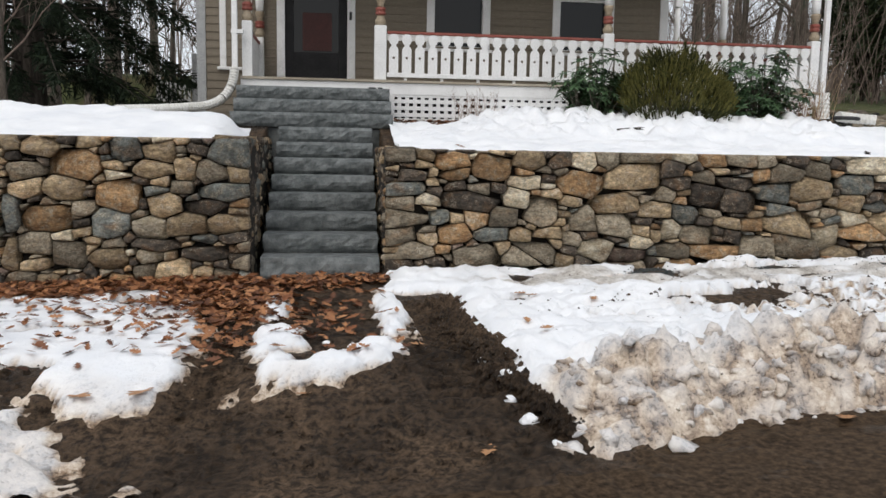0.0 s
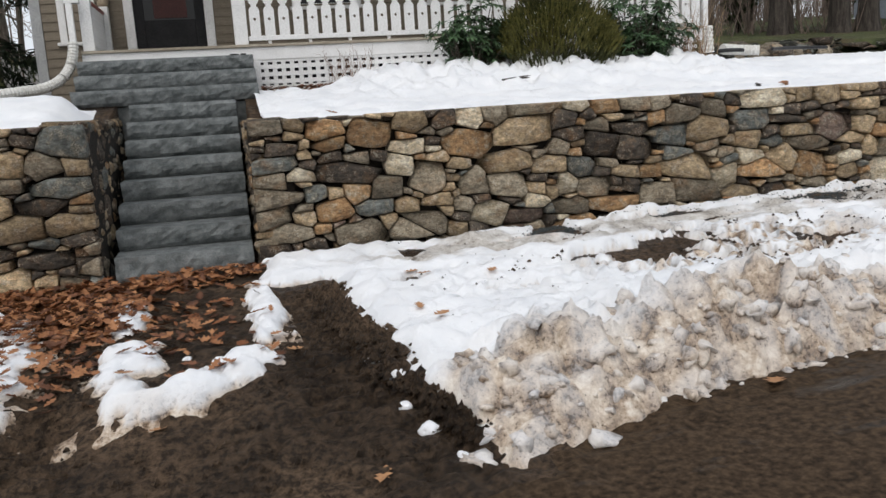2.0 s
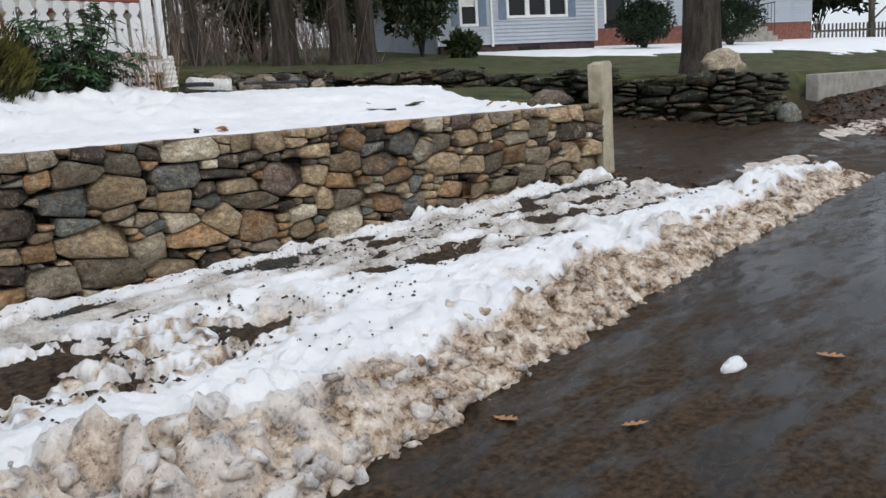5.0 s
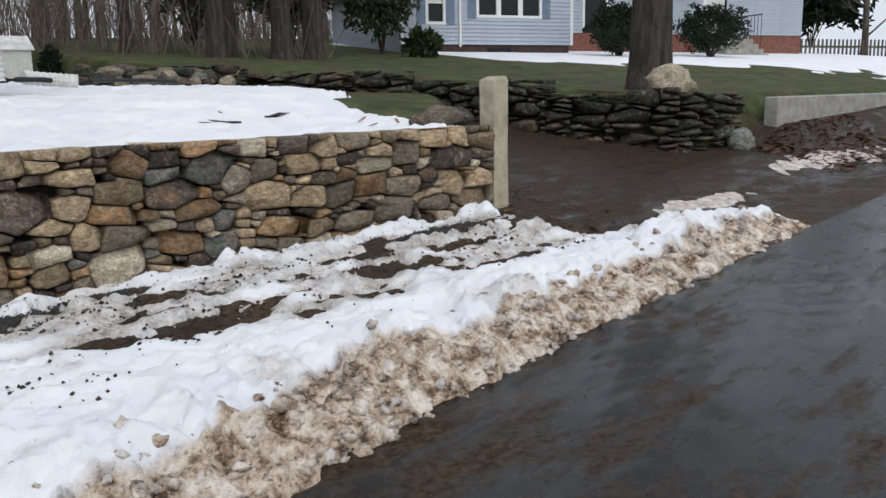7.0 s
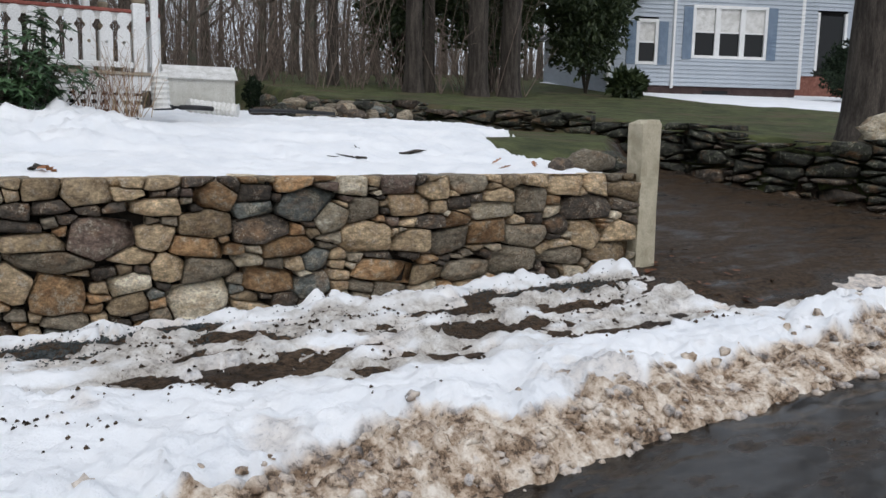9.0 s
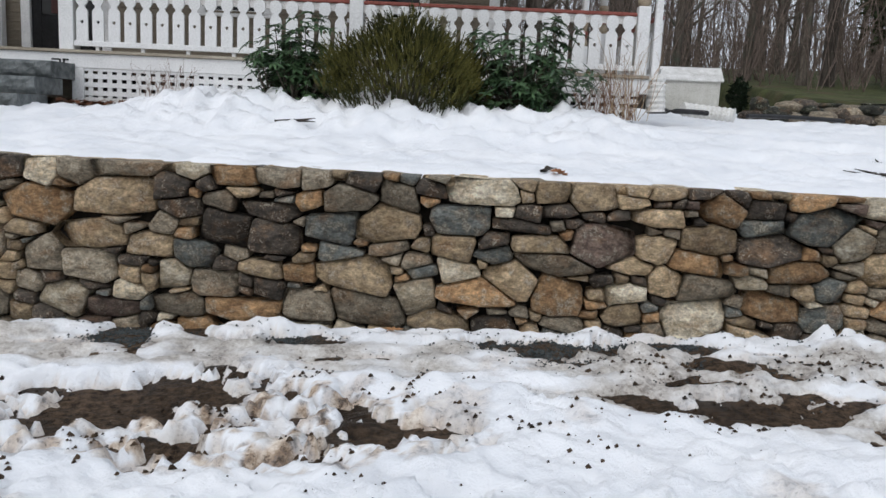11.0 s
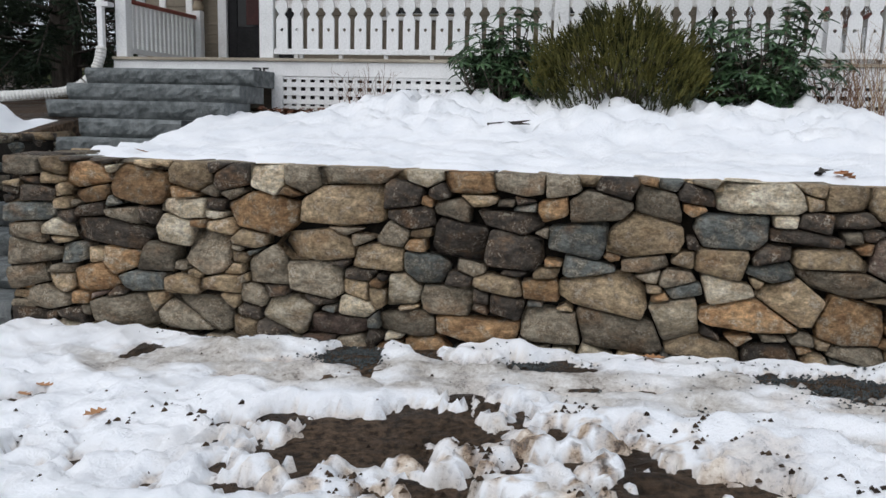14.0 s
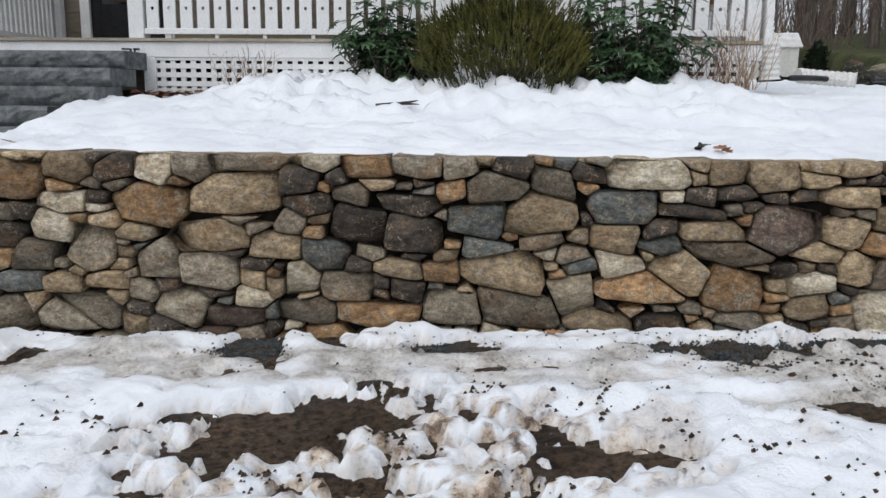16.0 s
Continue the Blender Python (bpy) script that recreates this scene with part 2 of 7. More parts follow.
def road_mat(name, wet=0.6, brown=0.5, tar=(0.015, 0.0125, 0.010), far=-0.12):
    """Old asphalt: fine grit, matt brown mud films that thin out away from the steps, and smooth wet stretches."""
    m, n, l, bs = node_mat(name)
    a, b = noise_tex(n, l, 0.55, 4, 0.55, stretch=(0.6, 1.4, 1)), noise_tex(n, l, 260, 2, 0.6)
    c, d = noise_tex(n, l, 2.6, 6, 0.65, stretch=(0.6, 1.5, 1)), noise_tex(n, l, 25, 4, 0.6)
    # mud carried out of the wheel tracks by the steps
    pos = n.new("ShaderNodeTexCoord")
    xyz = n.new("ShaderNodeSeparateXYZ")
    l.new(pos.outputs["Object"], xyz.inputs[0])
    trail = n.new("ShaderNodeMapRange")
    trail.inputs["From Min"].default_value, trail.inputs["From Max"].default_value = 9.0, 1.5
    trail.inputs["To Min"].default_value, trail.inputs["To Max"].default_value = far, 0.22
    l.new(xyz.outputs[0], trail.inputs["Value"])
    film = ramp(n, l, math_node(n, l, "ADD", c, trail.outputs[0]), [(0.40, (0, 0, 0)), (0.60, (1, 1, 1))])
    col = mixc(n, l, math_node(n, l, "MULTIPLY", film, brown), tar, (0.050, 0.033, 0.020))
    col = mixc(n, l, 0.6, col, ramp(n, l, b, [(0.3, (0.22, 0.22, 0.22)), (0.75, (0.92, 0.92, 0.92))]), "OVERLAY")
    col = mixc(n, l, 0.8, col, ramp(n, l, d, [(0.36, (0.15, 0.15, 0.15)), (0.64, (0.85, 0.85, 0.85))]), "OVERLAY")
    l.new(col, bs.inputs["Base Color"])
    pool = ramp(n, l, a, [(0.40, (0.26, 0.26, 0.26)), (0.54, (0.26 - 0.14 * wet,) * 3)])
    l.new(mixc(n, l, film, pool, (0.55, 0.55, 0.55)), bs.inputs["Roughness"])
    l.new(math_node(n, l, "SUBTRACT", 0.25 * wet + 0.04, math_node(n, l, "MULTIPLY", film, 0.24 * wet)), bs.inputs["Specular IOR Level"])
    bump(n, l, bs, math_node(n, l, "ADD", math_node(n, l, "MULTIPLY", b, 0.6), d), 0.16, 0.006)
    return m


def snow_mat():
    """Old snow; the dirt attribute is the road grit thrown up by the plough, the ice attribute the trodden wet ice."""
    m, n, l, bs = node_mat("snow")
    a, b, c = noise_tex(n, l, 7, 8, 0.74), noise_tex(n, l, 38, 5, 0.7), noise_tex(n, l, 2.0, 4, 0.6)
    att, ice = n.new("ShaderNodeAttribute"), n.new("ShaderNodeAttribute")
    att.attribute_name, ice.attribute_name = "dirt", "ice"
    clean = ramp(n, l, c, [(0.36, (0.86, 0.875, 0.90)), (0.64, (0.95, 0.955, 0.965))])
    grime = ramp(n, l, a, [(0.36, (0.085, 0.054, 0.032)), (0.44, (0.29, 0.20, 0.132)), (0.52, (0.57, 0.46, 0.355)), (0.64, (0.86, 0.785, 0.69))])
    speck = ramp(n, l, math_node(n, l, "MULTIPLY", b, a), [(0.17, (1, 1, 1)), (0.22, (0, 0, 0))])
    f = math_node(n, l, "MULTIPLY", att.outputs["Fac"], math_node(n, l, "ADD", math_node(n, l, "MULTIPLY", a, 1.2), 0.35))
    f = ramp(n, l, f, [(0.12, (0, 0, 0)), (0.75, (1, 1, 1))])
    col = mixc(n, l, f, clean, grime)
    glaze = ramp(n, l, math_node(n, l, "ADD", math_node(n, l, "MULTIPLY", ice.outputs["Fac"], 0.75), math_node(n, l, "MULTIPLY", a, 0.5)), [(0.36, (0, 0, 0)), (0.95, (1, 1, 1))])
    frozen = ramp(n, l, math_node(n, l, "ADD", math_node(n, l, "MULTIPLY", a, 0.75), math_node(n, l, "MULTIPLY", b, 0.25)), [(0.38, (0.16, 0.125, 0.095)), (0.47, (0.46, 0.42, 0.37)), (0.60, (0.74, 0.72, 0.69))])
    col = mixc(n, l, glaze, col, frozen)
    col = mixc(n, l, math_node(n, l, "MULTIPLY", speck, math_node(n, l, "ADD", math_node(n, l, "MULTIPLY", f, 0.85), 0.02)), col, (0.06, 0.042, 0.03))
    l.new(col, bs.inputs["Base Color"])
    l.new(mixc(n, l, glaze, (0.65, 0.65, 0.65), (0.38, 0.38, 0.38)), bs.inputs["Roughness"])
    bs.inputs["Specular IOR Level"].default_value = 0.25
    bump(n, l, bs, math_node(n, l, "ADD", a, math_node(n, l, "MULTIPLY", b, 0.5)), 0.62, 0.045)
    return m


M_MUD = mud_mat()
M_ROAD = road_mat("wet_asphalt", 0.98, 0.95)
M_DRIVE = road_mat("damp_asphalt", 0.25, 0.8, (0.034, 0.029, 0.025), 0.06)
M_SNOW = snow_mat()
M_LAWN = rough_mat("mossy_lawn", (0.030, 0.036, 0.012), (0.085, 0.095, 0.034), 2.2, 60, 0.95, 0.8, 0.03, third=(0.085, 0.065, 0.035))
M_SOIL = rough_mat("leaf_litter_soil", (0.05, 0.035, 0.024), (0.14, 0.095, 0.06), 3, 50, 0.95, 0.8, 0.03)
M_GRAVEL = rough_mat("blue_gravel", (0.03, 0.036, 0.037), (0.12, 0.135, 0.135), 30, 120, 0.8, 0.9, 0.012, tint=0.3)


def glass_mat():
    m, n, l, bs = node_mat("window_glass")
    bs.inputs["Base Color"].default_value = (0.008, 0.009, 0.010, 1)
    bs.inputs["Roughness"].default_value = 0.08
    bs.inputs["Specular IOR Level"].default_value = 0.3
    return m


M_GLASS = glass_mat()


# ---- building helpers ----
def part(name, bm, material, parent=None, label="", smooth=False):
    me = bpy.data.meshes.new(name)
    bm.normal_update()
    bm.to_mesh(me)
    bm.free()
    for mt in material if isinstance(material, (list, tuple)) else [material]:
        me.materials.append(mt)
    if smooth:
        me.polygons.foreach_set("use_smooth", [True] * len(me.polygons))
    ob = new(name, me)
    if parent is not None:
        ob.parent = parent
    if label:
        ob["label"] = label
    return ob


def thing(name, label, category, group="", kind="", at=None):
    ob = new(name)
    ob.empty_display_size = 0.2
    if at is not None:
        ob.matrix_world = at
    return tagged(ob, label, category, group, kind)


def box(x0, x1, y0, y1, z0, z1, bevel=0.0, bm=None):
    """A box, its edges rounded."""
    bm = bm or bmesh.new()
    r = bmesh.ops.create_cube(bm, size=1, matrix=Matrix.Translation(((x0 + x1) / 2, (y0 + y1) / 2, (z0 + z1) / 2)) @ Matrix.Diagonal((x1 - x0, y1 - y0, z1 - z0, 1)))
    if bevel:
        vs = set(r["verts"])
        bmesh.ops.bevel(bm, geom=[e for e in bm.edges if e.verts[0] in vs], offset=bevel, segments=1, affect="EDGES")
    return bm


def tube(points, radii, sides=8, bm=None, cap=True):
    """A tube through points, with a radius at each."""
    bm = bm or bmesh.new()
    pts = [Vector(p) for p in points]
    rings = []
    for i, p in enumerate(pts):
        d = (pts[min(i + 1, len(pts) - 1)] - pts[max(i - 1, 0)]).normalized()
        a = d.orthogonal().normalized() if abs(d.z) < 0.9 else Vector((1, 0, 0)).cross(d).normalized()
        b = d.cross(a)
        r = radii[i] if hasattr(radii, "__len__") else radii
        rings.append([bm.verts.new(p + r * (math.cos(2 * math.pi * k / sides) * a + math.sin(2 * math.pi * k / sides) * b)) for k in range(sides)])
    for r0, r1 in zip(rings, rings[1:]):
        for k in range(sides):
            bm.faces.new((r0[k], r0[(k + 1) % sides], r1[(k + 1) % sides], r1[k]))
    if cap:
        bm.faces.new(rings[0][::-1])
        bm.faces.new(rings[-1])
    return bm


def lathe(profile, x, y, sides=16):
    """A turned post: (radius, z) from below."""
    return tube([(x, y, z) for _, z in profile], [r for r, _ in profile], sides)


def prism(outline, y0, y1, bm=None):
    """An outline in x and z, pushed through from y0 to y1."""
    bm = bm or bmesh.new()
    a = [bm.verts.new((x, y0, z)) for x, z in outline]
    b = [bm.verts.new((x, y1, z)) for x, z in outline]
    bm.faces.new(a)
    bm.faces.new(b[::-1])
    for i in range(len(a)):
        j = (i + 1) % len(a)
        bm.faces.new((a[j], a[i], b[i], b[j]))
    bmesh.ops.recalc_face_normals(bm, faces=bm.faces)
    return bm


def sstep(a, b, x):
    t = min(max((x - a) / (b - a), 0.0), 1.0)
    return t * t * (3 - 2 * t)


def fbm(x, y, s, octaves=4, z=0.0):
    v, amp, tot = 0.0, 1.0, 0.0
    for _ in range(octaves):
        v += amp * noise.noise((x * s, y * s, z))
        tot += amp
        amp *= 0.5
        s *= 2.1
    return v / tot


def lumps(x, y, s, z=0.0):
    """Rounded clods: billowed noise, 0 to about 1."""
    return 1 - min(1.0, 2.2 * abs(noise.noise((x * s, y * s, z))))


def clumps(x, y, s, z=0.0):
    """Broken chunks with creases between them, about 0 to 1."""
    return max(0.0, 1 - 1.25 * noise.voronoi((x * s, y * s, z))[0][0])


def plates(x, y, s, z=0.0):
    """Broken plates, each at a height of its own, with sharp creases between: (crease 0 to 1, height -1 to 1)."""
    d, p = noise.voronoi((x * s, y * s, z))
    return min(1.0, 2.6 * (d[1] - d[0])), noise.noise((p[0][0] * 3.7, p[0][1] * 3.7, z + 0.5))


# ---- the lie of the land ----
WALL_Y, WALL_X0, WALL_X1, WALL_TOP = 7.8, 0.53, 10.95, 1.92
STEP_X0, STEP_X1 = -0.74, 0.53


def edge_y(x):
    return float(np.interp(x, (-20, 1.5, 2.4, 3.2, 4.5, 6.0, 7.6, 9.4, 13.0, 16.0), (3.9, 4.10, 4.36, 4.50, 4.62, 4.82, 5.04, 5.22, 5.42, 5.55)))


def road_z(x):
    return 0.28 + 0.037 * min(max(x, -25), 40)


# the line of the old dry wall that holds up the neighbour's lawn
LAWN_LINE = [(18.0, 8.6), (16.3, 8.75), (15.3, 10.6), (14.7, 13.2), (12.7, 15.5), (10.9, 16.8)]


def lawn_side(x, y):
    """Signed distance from the dry wall's line, positive on the lawn."""
    best, sign = 1e9, 1
    line = [(26.0, 8.4)] + LAWN_LINE + [(11.2, 24.0), (4.0, 32), (-40, 36)]
    for (ax, ay), (bx, by) in zip(line, line[1:]):
        dx, dy = bx - ax, by - ay
        t = min(max(((x - ax) * dx + (y - ay) * dy) / (dx * dx + dy * dy), 0), 1)
        d = math.hypot(x - ax - t * dx, y - ay - t * dy)
        if d < best:
            best, sign = d, 1 if dx * (y - ay) - dy * (x - ax) < 0 else -1
    return best * sign


def drive_z(x, y):
    return 1.05 + 0.03 * (x - 11) + 0.17 * max(y - 8.3, 0) + 0.32 * sstep(17.9, 19.2, x) * sstep(7.5, 8.3, y) - 0.1 * max(8.0 - y, 0)


def lawn_z(x, y):
    return 2.16 + 0.09 * max(y - 9, 0) + 0.028 * max(x - 18, 0) * sstep(9, 16, y)


def yard_z(x, y):
    return 1.84 + 0.02 * (y - 7.8) + 0.30 * sstep(8.6, 11.4, y) + 0.012 * max(y - 12, 0) * 2


def yard_edge(y):
    """Where the raised yard ends against the driveway."""
    return 11.05 + 0.85 * max(y - 8.4, 0)


def ground_z(x, y):
    ye = edge_y(x)
    road = road_z(x)
    verge = 0.60 + 0.02 * min(max(x, -6), 13) + (0.08 + 0.012 * min(max(x, -6), 12)) * sstep(6.2, 7.8, y)
    v = road + (verge - road) * sstep(ye - 0.1, ye + 1.2, y)
    if y <= 7.8 and x < 10.6:
        return v
    wall_in = sstep(8.0, 8.25, y)
    if x < yard_edge(y) + 0.8:
        if STEP_X0 - 0.05 < x < STEP_X1 + 0.05:
            return v if y < 11.0 else v + (yard_z(x, y) - v) * sstep(11.4, 11.9, y)
        z = v + (yard_z(x, y) - v) * wall_in
    else:
        z = v
    if x > 10.6:
        dz = v + (max(drive_z(x, y), 0.6) - v) * sstep(6.6, 8.4, y)
        z = z + (dz - z) * sstep(0.0, 0.5, x - yard_edge(y))
    s = lawn_side(x, y)
    if s > -0.1:
        z = z + (lawn_z(x, y) - z) * sstep(0.1, 0.4, s)
    return z


def ground_kind(x, y):
    j = 0.25 * fbm(x, y, 1.3, 3)
    if lawn_side(x, y) > 0.15 or (y > 9.2 and x > 10.6 + j and x < yard_edge(y)):
        return 2
    if y < edge_y(x) + 0.02 + 0.6 * j:
        return 1 if x > 1.6 + 3 * j or y < 3.6 + j + 0.15 * x else 0
    if x > yard_edge(y) + 0.1 + j and y > 6.2 + j:
        return 3
    return 0


def spaced(*runs):
    out = []
    for a, b, step in runs:
        k = max(1, round((b - a) / step))
        out += [a + (b - a) * i / k for i in range(k)]
    return out + [runs[-1][1]]


def build_ground():
    xs = spaced((-900, -100, 200), (-100, -20, 10), (-20, -4, 1), (-4, -2.4, 0.08), (-2.4, 1.8, 0.03), (1.8, 12, 0.08), (12, 20, 0.25), (20, 40, 1), (40, 120, 10), (120, 900, 200))
    ys = spaced((-900, -100, 200), (-100, -8, 10), (-8, 2.4, 0.6), (2.4, 3.8, 0.1), (3.8, 6.9, 0.03), (6.9, 7.9, 0.06), (7.9, 8.4, 0.08), (8.4, 18, 0.3), (18, 40, 1), (40, 120, 10), (120, 900, 200))
    verts = []
    for y in ys:
        for x in xs:
            z = ground_z(x, y)
            if -4 < x < 12 and 2.4 < y < 7.8:
                soft = sstep(2.4, 4.2, y)
                z += soft * (0.03 * fbm(x, y, 2.2, 4) + 0.035 * fbm(x, y, 8, 3, 3.0)) * (1 if y > edge_y(x) - 0.3 else 0.5)
                if -2.4 < x < 1.8:
                    z += soft * (0.030 * (lumps(x, y, 5.0, 61.0) - 0.5) * sstep(0.0, 0.3, fbm(x, y, 1.1, 2, 62.0) + 0.15) + 0.022 * clumps(x, y, 13.0, 63.0))
                # tyre treads pressed into the mud
                for cx, w in ((0.80, 0.16), (-0.66, 0.15)):
                    k = sstep(w + 0.06, w - 0.04, abs(x - cx)) * sstep(4.4, 4.8, y) * sstep(6.9, 6.4, y)
                    z -= k * (0.045 - 0.026 * math.sin(y * 58 + 11 * abs(x - cx)))
            elif y > 40 or abs(x) > 45:
                z = min(z, 3.5) + 0.6 * fbm(x, y, 0.02, 2)
            verts.append((x, y, z))
    nx = len(xs)
    faces = [[], [], [], []]
    for j in range(len(ys) - 1):
        for i in range(nx - 1):
            k = ground_kind((xs[i] + xs[i + 1]) / 2, (ys[j] + ys[j + 1]) / 2)
            faces[k].append((j * nx + i, j * nx + i + 1, (j + 1) * nx + i + 1, (j + 1) * nx + i))
    for k, (nm, mt, lb, cat) in enumerate((("ground", M_MUD, "dark brown wet churned mud and soil", "ground"), ("road", M_ROAD, "wet dark asphalt road with brown mud film", "road"),
                                           ("lawn", M_LAWN, "patchy green winter lawn with moss", "lawn"), ("driveway", M_DRIVE, "damp dark asphalt driveway beside the stone wall", "driveway"))):
        used = sorted({v for f in faces[k] for v in f})
        idx = {v: i for i, v in enumerate(used)}
        me = bpy.data.meshes.new(nm)
        me.from_pydata([verts[v] for v in used], [], [tuple(idx[v] for v in f) for f in faces[k]])
        me.materials.append(mt)
        me.polygons.foreach_set("use_smooth", [True] * len(me.polygons))
        tagged(new(nm, me), lb, cat, kind="structure")


build_ground()


# ---- snow ----
def blob(x, y, cx, cy, rx, ry, turn=0.0):
    """1 inside, falling to 0 at the rim of an ellipse and negative beyond."""
    c, s = math.cos(radians(turn)), math.sin(radians(turn))
    u, v = x - cx, y - cy
    return 1 - math.hypot((u * c + v * s) / rx, (-u * s + v * c) / ry)


def snow_sheet(name, x0, x1, y0, y1, step, depth, dirt, label, ice=None, base=None):
    """Snow lying on the ground: depth(x, y) deep, with its bare places cut out."""
    nx, ny = round((x1 - x0) / step) + 1, round((y1 - y0) / step) + 1
    verts, keep, dirts = [], [], []
    for j in range(ny):
        for i in range(nx):
            x, y = x0 + i * step, y0 + j * step
            d = depth(x, y)
            verts.append((x, y, (base or ground_z)(x, y) + max(d, -0.06)))
            keep.append(d > -0.05)
            dirts.append(dirt(x, y, d))
    faces = []
    for j in range(ny - 1):
        for i in range(nx - 1):
            q = (j * nx + i, j * nx + i + 1, (j + 1) * nx + i + 1, (j + 1) * nx + i)
            if any(keep[v] for v in q):
                faces.append(q)
    used = sorted({v for f in faces for v in f})
    idx = {v: i for i, v in enumerate(used)}
    me = bpy.data.meshes.new(name)
    me.from_pydata([verts[v] for v in used], [], [tuple(idx[v] for v in f) for f in faces])
    me.attributes.new("dirt", "FLOAT", "POINT").data.foreach_set("value", [min(max(dirts[v], 0.0), 1.0) for v in used])
    if ice:
        me.attributes.new("ice", "FLOAT", "POINT").data.foreach_set("value", [min(max(ice(verts[v][0], verts[v][1]), 0.0), 1.0) for v in used])
    me.materials.append(M_SNOW)
    me.polygons.foreach_set("use_smooth", [True] * len(me.polygons))
    return tagged(new(name, me), label, "snow", kind="stuff")


def bank_height(x):
    return 0.25 * sstep(0.9, 1.7, x) * (1 - 0.48 * sstep(3.2, 5.2, x) - 0.22 * sstep(8, 12, x)) * sstep(14.0, 12.6, x)


def icy_way(x, y):
    """1 on the trodden, icy way along the wall."""
    n1 = fbm(x, y, 1.6, 4)
    lo = 6.95 - 0.60 * sstep(5.2, 7.2, x)
    return sstep(lo - 0.12, lo + 0.22, y + 0.30 * n1) * sstep(0.9, 2.0, x + 1.2 * n1)


def verge_ice(x, y):
    patch = fbm(x * 0.5, y * 1.4, 3.0, 5, 23.0)
    k = icy_way(x, y) * sstep(0.35, -0.20, patch - 0.05) * sstep(7.66, 7.48, y + 0.3 * patch)
    soak = sstep(-0.1, 0.5, blob(x, y, 4.3, 6.35, 1.5, 0.6)) * sstep(0.0, 0.25, fbm(x, y, 4.0, 4, 24.0))
    return max(k * 0.9, 0.6 * soak)


# bare places: middle, half width and depth, turn
BARE = [(3.62, 6.60, 0.68, 0.30, 32), (3.06, 6.70, 0.11, 0.11, 0), (2.82, 6.55, 0.13, 0.10, 0), (5.0, 6.27, 0.36, 0.22, 10), (4.57, 7.05, 0.17, 0.08, 0), (3.15, 5.90, 0.18, 0.10, 0), (4.02, 6.02, 0.22, 0.14, 0),
        (8.63, 6.95, 0.30, 0.13, 5), (9.85, 6.50, 0.45, 0.12, 8), (6.95, 6.75, 0.32, 0.13, 0), (3.1, 7.60, 0.20, 0.20, 0), (4.27, 7.60, 0.26, 0.10, 0), (5.85, 7.55, 0.50, 0.14, 0), (6.7, 7.62, 0.40, 0.10, 0),
        (9.9, 7.45, 0.50, 0.16, 0), (2.2, 5.55, 0.10, 0.06, 0), (2.5, 5.2, 0.14, 0.06, 20)]


